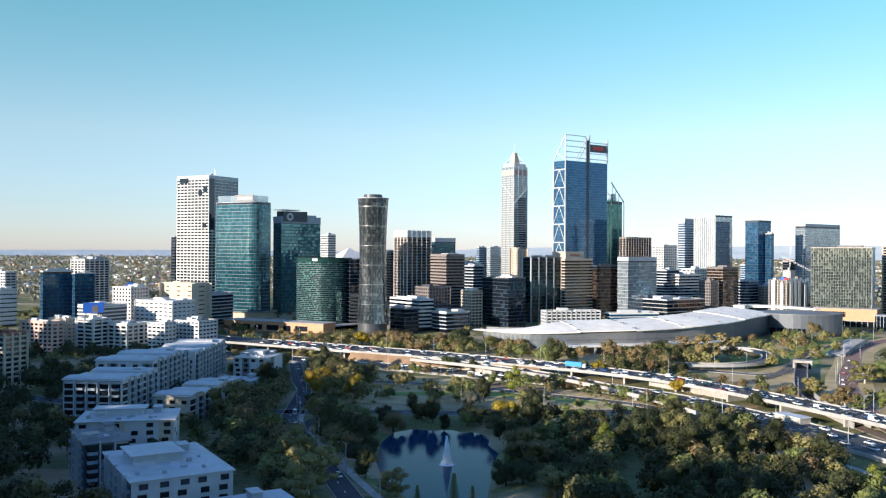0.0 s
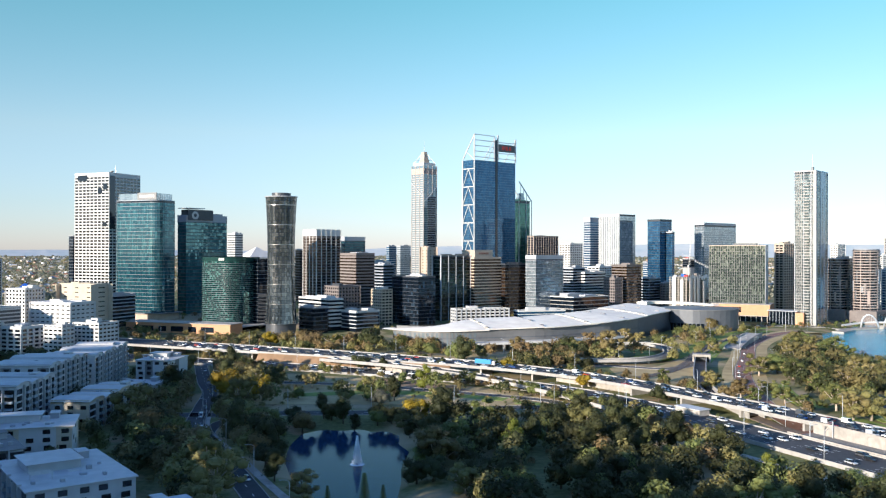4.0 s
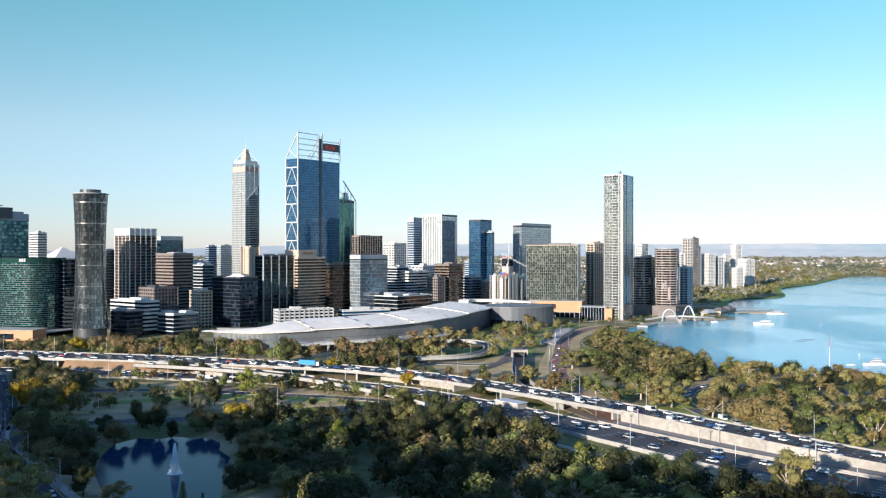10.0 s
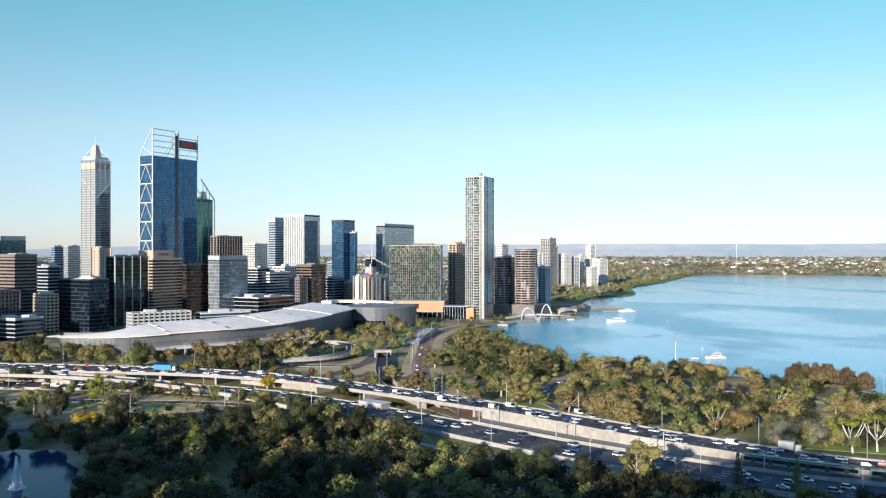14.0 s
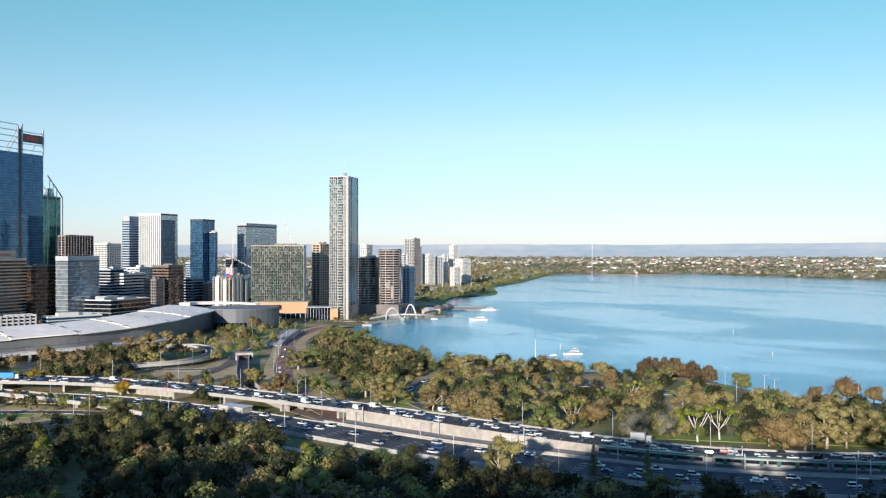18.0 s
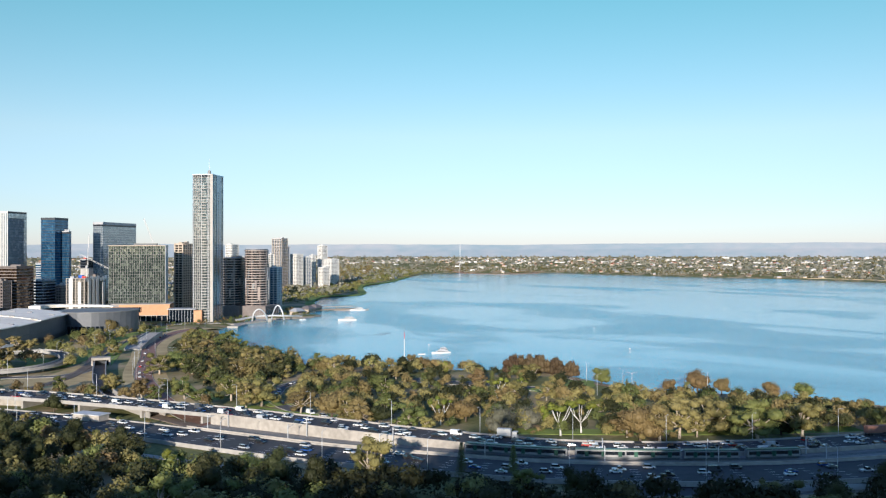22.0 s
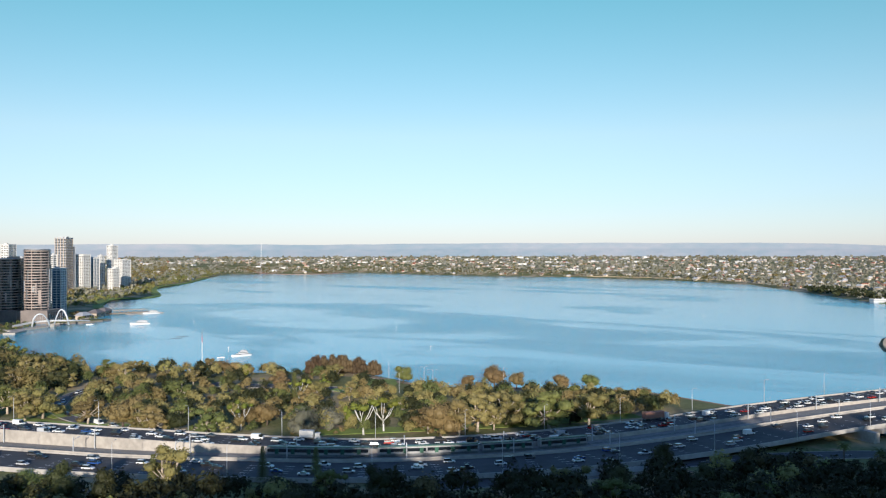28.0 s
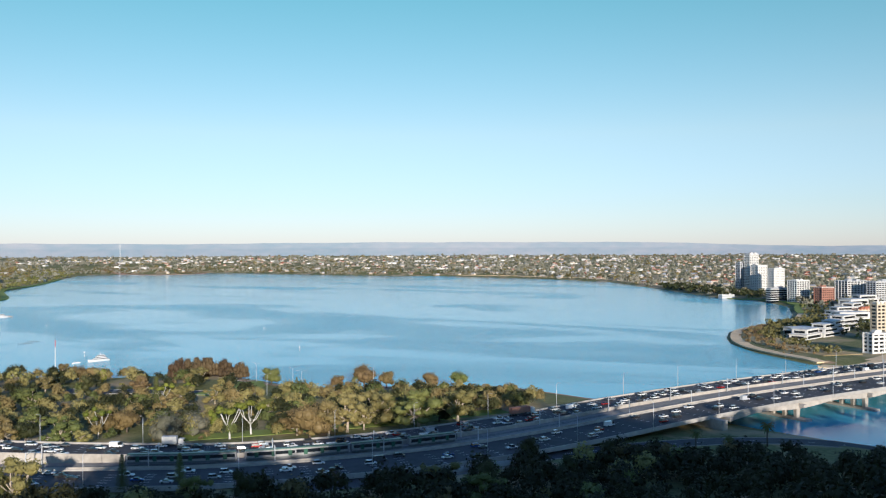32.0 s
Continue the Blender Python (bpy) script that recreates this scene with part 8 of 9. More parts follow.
            part("roof", s, M[roof], r, "", pose(0, -d / 2 + (k + 0.5) * seg, 0.0 if k % 2 else 0.9))
            part("roof_wall", Soup().box(0, -d / 2 + (k + 0.5) * seg, h - 0.2, w + 0.1, seg - 0.8, 1.0 if k % 2 else 1.9), M[wall], r)
    else:
        part("roof", Soup().box(0, 0, h, w + 2 * roof_over, d + 2 * roof_over, 0.35), M[roof], r)
    if penthouse:
        pent = part("penthouse", Soup().box(-w * 0.1, d * 0.15, h + 0.35, w * 0.5, d * 0.35, 2.6), M[wall], r)
        part("penthouse_roof", Soup().box(-w * 0.1, d * 0.15, h + 2.95, w * 0.56, d * 0.4, 0.25), M[roof], pent)
    # stair core, parapet edge and pergola
    stair = part("stair_core", Soup().box(w * 0.28, d * 0.3, 0, 3.2, 5.5, h + 2.4), M["grey"], r)
    part("stair_core_cap", Soup().box(w * 0.28, d * 0.3, h + 2.4, 3.8, 6.1, 0.25), M[roof], stair)
    if not wave:
        for k in range(4):
            part("pergola_bar", Soup().box(-w * 0.3, -d * 0.3 + k * 1.2, h + 2.6, 6, 0.18, 0.2), M["white"], r)
        for u in (-3, 3):
            part("pergola_post", Soup().box(-w * 0.3 + u, -d * 0.3 + 1.8, h + 0.3, 0.2, 0.2, 2.4), M["white"], r)
        part("skylight", Soup().box(w * 0.05, -d * 0.1, h + 0.3, 3.5, 2.2, 0.5, 0, 0.8), M["white"], r)
    for _ in range(7):
        part("roof_unit", Soup().box(rng.uniform(-0.4, 0.4) * w, rng.uniform(-0.4, 0.1) * d, h + 0.3, rng.uniform(0.8, 2), rng.uniform(0.8, 1.6), rng.uniform(0.6, 1.3)), M["grey"], r)
    return r


balcony_block("white apartment block with a thin pale roof", -88, 279, 31, 30, 43, 2.5, 5, bays_w=5, bays_d=6, seed=2, balc=("-x",), panels=False)
balcony_block("lower white apartment wing with a flat roof", -62, 246, 31, 44, 26, 2.5, 3, bays_w=6, bays_d=3, seed=3, penthouse=False, panels=False)
balcony_block("dark brown-balconied apartment block", -124, 317, 31, 15, 28, 2.5, 5, wall="dark", roof="dark_concrete", bays_w=3, bays_d=4, seed=4, penthouse=False, balc=("-x", "-y"))
balcony_block("white apartment house with large window grids", -127, 355, 12, 37, 24, 2.5, 5, bays_w=6, bays_d=3, seed=5, balc=())
balcony_block("pale apartment row with wavy roof", -160, 424, -4, 28, 42, 2.5, 7, wave=True, bays_w=5, bays_d=6, seed=6, penthouse=False, balc=("+x", "-y"))
balcony_block("pale tall apartment row with wavy roof", -163, 478, -2, 30, 56, 2.5, 8, wave=True, bays_w=5, bays_d=8, seed=7, penthouse=False, balc=("+x",))
balcony_block("pale long apartment row with grey balconies", -160, 552, 0, 28, 72, 2.5, 7, wave=True, bays_w=4, bays_d=10, seed=8, penthouse=False, balc=("+x",))
balcony_block("white terrace apartments with barrel roofs", -124, 446, -8, 18, 64, 2.5, 4, wave=True, bays_w=3, bays_d=8, seed=9, penthouse=False, balc=("+x",), wall="cream")
balcony_block("small white apartment block with square windows", -118, 560, -12, 22, 26, 2.5, 5, bays_w=4, bays_d=4, seed=10, balc=())
balcony_block("low white flat-roofed house", -122, 520, -12, 24, 18, 2.5, 2, bays_w=4, bays_d=3, seed=11, penthouse=False, balc=())

# ---- quay, jetty, arched footbridge ----
r = thing("arched_footbridge", "white twin-arched footbridge over the quay inlet", "footbridge", pose(582, 912, 0, 0, 0, -8))
def arch(x0, x1, h, lean, w=1.2, skew=1.0):
    pts = []
    for k in range(17):
        t = k / 16
        pts.append((x0 + (x1 - x0) * t, lean * math.sin(math.pi * t), 1 + h * math.sin(math.pi * t ** skew) ** 0.8))
    return Soup().tube(pts, [w * (1 - 0.35 * math.sin(math.pi * k / 16)) for k in range(17)], 8)


part("arch", arch(-22, -2, 15, -6, 1.1, 0.62), M["steel"], r, "white tubular arch", None, True)
part("arch", arch(2, 20, 18, 6, 1.1, 1.7), M["steel"], r, "white tubular arch", None, True)
DK = spline([(-44, -6, 4), (-20, 4, 6), (0, 0, 7), (22, -4, 6), (46, 6, 4)])
part("deck", ribbon(DK, -2.2, 2.2, DK[:, 2], 0.6), M["pale_concrete"], r)
for k in (-2.1, 2.1):
    part("railing", ribbon(DK, k - 0.05, k + 0.05, DK[:, 2] + 1.1, 1.1), M["steel"], r)
for k in range(10):
    t = 0.2 + (k % 5) * 0.13
    u, q, hh = (-22 + 20 * t, 0.62, 15) if k < 5 else (2 + 18 * t, 1.7, 18)
    part("hanger", Soup().beam((u, 0, 6.2), (u, 0, 1 + hh * math.sin(math.pi * t ** q) ** 0.8), 0.1), M["steel"], r)
part("pier", Soup().box(0, 0, -2, 4, 4, 6), M["pale_concrete"], r)

for (x, y, w, d, rot, lab) in ((548, 905, 60, 9, 20, "paved quay promenade edge of pale stone"), (520, 880, 34, 12, 40, "paved quay terrace of pale stone")):
    tagged(part("quay_edge", Soup().box(0, 0, -2, w, d, 3.6), M["pale_concrete"], None, "", pose(x, y, 0, 0, 0, rot)), lab, "quay", kind="structure")
isl = [(640 + 38 * math.cos(k * math.tau / 18) * (1 + 0.15 * math.sin(3 * k)), 945 + 17 * math.sin(k * math.tau / 18)) for k in range(18)]
tagged(part("quay_island", Soup().prism(isl, -2, 1.8), M["rock"]), "rocky planted island in the quay mouth", "island", kind="structure")
tagged(part("island_top", Soup().prism([(640 + (x - 640) * 0.93, 945 + (y - 945) * 0.9) for x, y in isl], 1.5, 2.2), M["ground"]), "grassed top of the quay island", "island", kind="structure")
wood_stuff("island_shrubs", "green shrubs on the quay island", [(x, y, 1.9, k) for x, y, k in ((618, 942, 0.8), (628, 948, 0.95), (637, 941, 0.9), (646, 948, 0.9), (655, 943, 0.8), (663, 946, 0.7), (632, 952, 0.8))], "green", light["green"], "shrubs")
for (x, y, w, d, h, rot, lab, m_) in ((700, 1000, 26, 12, 6, 35, "low dark hip-roofed waterside pavilion", "brown"), (728, 1022, 24, 12, 6, 35, "low dark hip-roofed waterside pavilion", "brown"), (672, 985, 18, 10, 5, 20, "low grey waterside cafe", "grey")):
    p = thing("pavilion", lab, "pavilion", pose(x, y, 2, 0, 0, rot))
    part("wall", Soup().box(0, 0, -2, w, d, h), M["beige"], p)
    part("roof", Soup().box(0, 0, h - 2, w + 3, d + 3, 4, 0, 0.35), M[m_], p, "dark hipped roof")
    for k in range(4):
        part("opening", Soup().box(-w / 2 + (k + 0.5) * w / 4, -d / 2 - 0.05, 0, 3, 0.2, 2.6), M["g_dark"], p)
j = thing("ferry_jetty", "timber ferry jetty with pale canopy on piles", "jetty", pose(765, 1018, 0, 0, 0, -18))
part("deck", Soup().box(0, 0, 1.0, 62, 16, 0.7), M["timber"], j)
part("canopy", Soup().box(0, 1, 5.2, 44, 10, 0.5), M["beige"], j)
pile = Soup().tube([(0, 0, -3), (0, 0, 5.4)], [0.35, 0.35], 7).mesh("pile", M["timber"])
for k in range(10):
    for s_ in (-5, 6):
        part("pile", pile, None, j, "", pose(-28 + k * 6.2, s_, 0))
j2 = thing("ferry_pontoon", "broad pale ferry pontoon", "jetty", pose(775, 998, 0, 0, 0, -18))
part("deck", Soup().box(0, 0, 0.1, 50, 10, 0.9), M["pale_concrete"], j2)


def boat(label, x, y, rot, L, name="motor_yacht", decks=3):
    b = thing(name, label, "boat", pose(x, y, 0, 0, 0, rot))
    B = L * 0.24
    n = 9
    s = Soup()
    secs = []
    for k in range(n):
        t = k / (n - 1)
        hw = B / 2 * (1 - max(0, (t - 0.45) / 0.55) ** 2.2)
        sh = L * 0.075 + L * 0.04 * t * t
        xx = -L / 2 + L * t
        secs += [(xx, -hw * 0.7, -0.4), (xx, hw * 0.7, -0.4), (xx + L * 0.02 * t, hw, sh), (xx + L * 0.02 * t, -hw, sh)]
    fs = []
    for k in range(n - 1):
        a, c = 4 * k, 4 * k + 4
        fs += [(a + i, a + (i + 1) % 4, c + (i + 1) % 4, c + i) for i in range(4)]
    s.add(secs, fs + [(3, 2, 1, 0), (4 * n - 4, 4 * n - 3, 4 * n - 2, 4 * n - 1)])
    part("hull", s, M["boat"], b, "white hull")
    z = L * 0.08
    for k in range(decks):
        l_ = L * (0.62 - 0.16 * k)
        part("cabin", Soup().box(-L * 0.08 - k * 0.4, 0, z, l_, B * (0.78 - 0.1 * k), L * 0.07, 0, 0.92), M["boat"], b)
        part("window_band", Soup().box(-L * 0.08 - k * 0.4, 0, z + L * 0.022, l_ * 0.965, B * (0.8 - 0.1 * k), L * 0.028), M["car_glass"], b, "dark window band")
        z += L * 0.07
    part("mast", Soup().tube([(-L * 0.1, 0, z), (-L * 0.1, 0, z + L * 0.12)], [0.15, 0.05], 5), M["steel"], b)
    return b


boat("white motor yacht with dark window bands", 504, 528, 165, 17, decks=3)
boat("white sightseeing ferry with two decks", 659, 857, 150, 22, "ferry", 2)
boat("white ferry moored at the jetty", 778, 988, 162, 22, "ferry", 2)
boat("small white tender beside a yacht", 488, 534, 150, 6, "dinghy", 1)
boat("small white motor boat", 626, 905, 150, 8, "motor_boat", 1)
for x, y in ((572, 690), (588, 700)):
    b = thing("rowing_boat", "long slim rowing shell lying on the water", "boat", pose(x, y, 0, 0, 0, 150))
    part("hull", Soup().box(0, 0, -0.05, 14, 0.6, 0.3, 0, 0.85), M["dark_steel"], b)
    for k in range(6):
        part("oar", Soup().beam((-5 + k * 2, -2.6 if k % 2 else 2.6, 0.3), (-5 + k * 2, 0, 0.5), 0.12), M["dark_steel"], b)
# navigation marks on the water
MARKS = ((520, 560), (1000, 980), (905, 760), (760, 560), (1150, 620), (1350, 800), (620, 420), (1500, 520), (930, 1180), (1100, 330), (1700, 1150), (690, 800))
for k, (x, y) in enumerate(MARKS):
    b = thing("channel_mark", "slim white channel mark standing in the river", "channel mark", pose(x, y, 0), "channel marks")
    part("pile", Soup().tube([(0, 0, -2), (0, 0, 3.4)], [0.16, 0.14], 6), M["white"], b)
    part("top_mark", Soup().box(0, 0, 3.4, 0.7, 0.7, 0.8), M["white"], b)
# tall mast at the park
b = thing("flag_mast", "very tall white mast with red bands", "mast", pose(465, 530, -1))
part("lower_mast", Soup().tube([(0, 0, -0.5), (0, 0, 16)], [0.3, 0.24], 8), M["white"], b)
part("middle_mast", Soup().tube([(0, 0, 16), (0, 0, 21)], [0.24, 0.2], 8), M["red_sign"], b)
part("top_mast", Soup().tube([(0, 0, 21), (0, 0, 28)], [0.2, 0.1], 8), M["dark_steel"], b)
wood_stuff("quay_trees", "green trees along the quay front", scatter([(530, 905), (560, 925), (600, 965), (640, 985), (630, 1000), (590, 990), (545, 950)], 26, 951, 0.5, 1.0, 3.0), "green", light["green"])
# fountain
f = thing("fountain", "white plume of a fountain in the lake", "fountain", pose(2, 348, 1.0))
s = Soup()
rngf = np.random.default_rng(3)
for k in range(800):
    t = rngf.random()
    rad = 0.3 + 2.1 * (1 - t) ** 1.2 * rngf.random()
    a = rngf.uniform(0, 6.28)
    z = 10.5 * t ** 0.85
    q = rngf.uniform(0.1, 0.32)
    s.box(rad * math.cos(a), rad * math.sin(a), z, q, q, q * 4, math.degrees(a), 0.5)
part("spray", s, M["spray"], f, "white falling spray")
part("nozzle", Soup().lathe([(0.9, -0.6), (0.9, 0.15), (0.3, 0.35)], 12), M["dark_steel"], f)
s = Soup().lathe([(3.0, 0.015), (2.9, 0.05), (2.0, 0.05)], 24)
part("foam_ring", s, M["spray"], f, "white foam ring")

# ---- tower cranes ----
def crane(x, y, z, h, jib, rot, tilt, label):
    c = thing("tower_crane", label, "crane", pose(x, y, z, 0, 0, rot))
    s = Soup()
    for k in range(int(h / 3)):
        for sx, sy in ((-1, -1), (1, -1), (1, 1), (-1, 1)):
            s.beam((sx, sy, k * 3), (sx, sy, k * 3 + 3), 0.25)
        s.beam((-1, -1, k * 3), (1, -1, k * 3 + 3), 0.18).beam((1, 1, k * 3), (-1, 1, k * 3 + 3), 0.18).beam((-1, 1, k * 3), (-1, -1, k * 3 + 3), 0.18)
    part("mast", s, M["white"], c, "white lattice mast")
    s = Soup()
    d = Vector((math.cos(radians(tilt)), 0, math.sin(radians(tilt))))
    up = Vector((-d.z, 0, d.x))
    n = int(jib / 3)
    for k in range(n):
        a, b = d * (k * 3), d * (k * 3 + 3)
        s.beam(a + Vector((0, -0.7, 0)), b + Vector((0, -0.7, 0)), 0.22).beam(a + Vector((0, 0.7, 0)), b + Vector((0, 0.7, 0)), 0.22).beam(a + up * 1.3, b + up * 1.3, 0.22)
        s.beam(a + Vector((0, -0.7, 0)), b + up * 1.3, 0.14).beam(a + Vector((0, 0.7, 0)), b + up * 1.3, 0.14)
    part("jib", s, M["white"], c, "white lattice jib", pose(0, 0, h))
    part("counter_jib", Soup().box(-5, 0, h, 10, 1.6, 0.8).box(-8, 0, h - 1.5, 3, 2, 2.5), M["grey"], c)
    part("cab", Soup().box(1.4, 1.4, h - 0.5, 1.6, 1.6, 2), M["white"], c)


crane(436, 1098, 4, 62, 46, 60, 70, "white luffing tower crane beside a building site")
crane(458, 1080, 50, 12, 44, 150, 28, "white luffing tower crane on a building site")
crane(515, 1080, 80, 14, 40, 110, 62, "white luffing tower crane behind the hotel")
crane(1709, 1714, 3, 44, 62, 40, 80, "tall white and red crane on the far shore")

# ---- billboard and tent roof ----
b = thing("billboard", "large blue roadside billboard on a frame", "billboard", pose(-308, 770, 30, 0, 0, 22))
part("panel", Soup().box(0, 0, 0, 17, 0.8, 9), M["blue_sign"], b, "blue display face")
part("picture_patch", Soup().box(1.5, -0.45, 0.6, 5, 0.1, 5.5), M["brown"], b)
for k in (-6, 6):
    part("post", Soup().box(k, 0.5, -12, 0.8, 0.8, 12), M["dark_steel"], b)
b = thing("tent_roof", "bright blue peaked roof of a small arena", "roof", pose(-440, 1230, 10, 0, 0, 20))
part("canopy", Soup().box(0, 0, 16, 34, 24, 14, 0, 0.08), M["blue_sign"], b, "bright blue peaked canopy")
part("wall", Soup().box(0, 0, -4, 30, 20, 20), M["white"], b)

# ---- suburbs of the plain, joined ----
def far_spots(n, seed, r0, r1, a0=-40, a1=102, power=1.0):
    rng = np.random.default_rng(seed)
    az = np.radians(rng.uniform(a0, a1, n * 2))
    rr = r0 + (r1 - r0) * rng.random(n * 2) ** power
    X, Y = rr * np.sin(az), rr * np.cos(az)
    ok = signed(RIVER, X, Y) > 14
    city = (X > -330) & (X < 780) & (Y < 1480) & (Y > 0)
    ok &= ~city
    X, Y = X[ok][:n], Y[ok][:n]
    return X, Y, land_height(X, Y), rng


TINY = {k: light_crowns(k, 5, 26, 1.9, 61 + i, 5.2, 4.2) for i, k in enumerate(("dark", "olive", "green", "brown"))}
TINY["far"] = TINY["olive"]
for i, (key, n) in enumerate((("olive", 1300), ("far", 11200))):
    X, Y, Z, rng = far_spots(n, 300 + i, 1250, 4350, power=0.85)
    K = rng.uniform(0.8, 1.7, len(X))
    wood_stuff("far_woods", "far trees of the suburbs, most coloured pale for haze", [(x, y, z - 0.5, k) for x, y, z, k in zip(X, Y, Z, K)], key, TINY[key], rng=rng)
# dense belts along the shores
def belt(line, n, seed, w, key, lo=0.5, hi=1.1):
    L = spline(line, 20)
    rng = np.random.default_rng(seed)
    I = rng.integers(0, len(L), n)
    P = L[I, :2] + rng.normal(0, w, (n, 2))
    ok = signed(RIVER, P[:, 0], P[:, 1]) > 4
    P = P[ok]
    Z = land_height(P[:, 0], P[:, 1])
    wood_stuff("shore_trees", "belt of trees along the river shore", [(x, y, z - 0.3, rng.uniform(lo, hi)) for (x, y), z in zip(P, Z)], key, TINY[key], rng=rng)


NORTH = [(760, 1180), (900, 1320), (1050, 1400), (1270, 1660), (1520, 1850), (1850, 2140), (2190, 2440)]
EAST = [(2190, 2440), (2380, 2420), (2450, 2250), (2700, 2180), (2600, 1560), (2600, 1120), (2480, 800), (2280, 520), (1880, 300), (1640, 150), (1530, 90)]
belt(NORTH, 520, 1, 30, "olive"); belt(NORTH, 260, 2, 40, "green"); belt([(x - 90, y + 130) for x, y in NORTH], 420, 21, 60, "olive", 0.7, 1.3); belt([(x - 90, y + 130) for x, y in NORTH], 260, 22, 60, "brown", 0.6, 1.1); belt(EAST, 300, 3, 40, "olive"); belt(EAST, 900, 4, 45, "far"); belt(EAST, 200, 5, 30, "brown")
belt([(1900, 330), (1750, 270), (1640, 190), (1580, 120)], 220, 6, 22, "dark", 0.8, 1.5)
belt([(1060, 52), (960, 66), (880, 66), (810, 44), (760, 14)], 130, 7, 9, "olive", 0.35, 0.7); belt([(1060, 66), (960, 80), (880, 80), (812, 62), (752, 30)], 260, 8, 6, "brown", 0.22, 0.42); belt([(1250, 24), (1100, 30), (980, 44), (900, 48)], 90, 17, 12, "olive", 0.5, 1.0); belt([(900, -40), (1000, -30), (1150, -60), (1350, -30), (1500, 20)], 160, 9, 35, "dark", 0.5, 1.2)
belt([(960, -60), (1200, -100), (1500, -60), (1700, 60)], 260, 10, 60, "green", 0.5, 1.1)


def far_houses():
    """Small gabled houses and flat blocks, thousands, one object for each finish."""
    kinds = (("beige", "white_roof", 1300), ("beige", "red_tile", 1150), ("cream", "grey", 1300), ("cream", "white_roof", 400))
    shore = spline(NORTH, 12)[:, :2]
    for i, (wall_m, roof_m, n) in enumerate(kinds):
        X, Y, Z, rng = far_spots(n, 400 + i, 1500, 4300, power=0.9)
        a, b = Soup(), Soup()
        for x, y, z in zip(X, Y, Z):
            if np.hypot(shore[:, 0] - x, shore[:, 1] - y).min() < 330:
                continue
            w, d, h = rng.uniform(8, 17), rng.uniform(7, 12), rng.uniform(2.4, 4.4)
            rot = rng.choice((20, 65, 110))
            a.box(x, y, z - 2, w, d, h + 2, rot)
            c, s_ = math.cos(radians(rot)), math.sin(radians(rot))
            pts = [(-w / 2 - 0.6, -d / 2 - 0.6, 0), (w / 2 + 0.6, -d / 2 - 0.6, 0), (w / 2 + 0.6, d / 2 + 0.6, 0), (-w / 2 - 0.6, d / 2 + 0.6, 0), (-w / 3, 0, d * 0.3), (w / 3, 0, d * 0.3)]
            b.add([(x + u * c - v * s_, y + u * s_ + v * c, z + h + q) for u, v, q in pts], [(0, 1, 5, 4), (1, 2, 5), (2, 3, 4, 5), (3, 0, 4)])
        tagged(part("suburb_house_walls", a, M[wall_m]), "pale walls of many far suburban houses", "houses", kind="stuff")
        tagged(part("suburb_roofs", b, M[roof_m]), "roofs of many far suburban houses", "houses", kind="stuff")
    # larger pale sheds and flats
    X, Y, Z, rng = far_spots(420, 450, 2300, 4300, power=0.8)
    s = Soup()
    for x, y, z in zip(X, Y, Z):
        s.box(x, y, z - 2, rng.uniform(12, 46), rng.uniform(9, 18), rng.uniform(5, 10), rng.uniform(0, 180))
    tagged(part("far_flats", s, M["white"]), "far pale flats and sheds of the plain", "buildings", kind="stuff")


far_houses()
# open lawns by the water and a sandy spit
def lawn(name, outline, z, material, label):
    tagged(part(name, Soup().prism(outline, z - 0.6, z), M[material]), label, "ground", kind="structure")


def beach(line, w, name, label, material="sand"):
    L = spline(line, 12)
    z = land_height(L[:, 0], L[:, 1])
    tagged(part(name, ribbon(L, -w / 2, w / 2, np.maximum(z, 0.4) + 0.35, 1.2), M[material]), label, "beach", kind="structure")


beach([(706, 14), (765, 58), (818, 82), (872, 93), (935, 96), (985, 86), (1040, 66), (1120, 50), (1205, 48)], 15, "spit_beach", "tan sandy beach of a low spit")
beach([(2395, 2440), (2345, 2235), (2400, 2160), (2560, 2165)], 60, "heath_point", "low russet heath on the far point", "heath")
belt([(2395, 2440), (2345, 2245), (2400, 2170), (2560, 2175)], 220, 18, 22, "brown", 0.4, 0.8)
beach([(690, 17), (689, -4), (718, -20), (770, -40)], 14, "bridge_beach", "tan sand beside the bridge abutment")
beach([(742, 2), (800, 48), (868, 66), (945, 68), (1030, 42), (1120, 22)], 36, "spit_scrubland", "dry brown scrub and sand of the spit", "dry_grass")
beach([(1205, 48), (1300, 58), (1385, 64), (1500, 108), (1560, 180)], 16, "bay_lawn", "worn lawn along the bay shore", "lawn")
beach([(1620, 180), (1860, 318), (2240, 535), (2440, 810), (2560, 1135)], 14, "far_beach", "pale sand along the far shore")
beach([(792, 1134), (860, 1228), (945, 1312), (1075, 1362), (1290, 1636), (1530, 1820), (1860, 2112)], 26, "foreshore_lawn", "long green lawn of the foreshore", "lawn")
for (x, y, w, d, rot, lab) in ((900, 30, 70, 22, 160, "shaded asphalt car park on the spit"), (1000, 40, 80, 20, 175, "shaded asphalt car park on the spit")):
    tagged(part("spit_car_park", Soup().box(0, 0, 0, w, d, 0.4), M["asphalt_old"], None, "", pose(x, y, ground_z(x, y) + 0.2, 0, 0, rot)), lab, "car park", kind="structure")

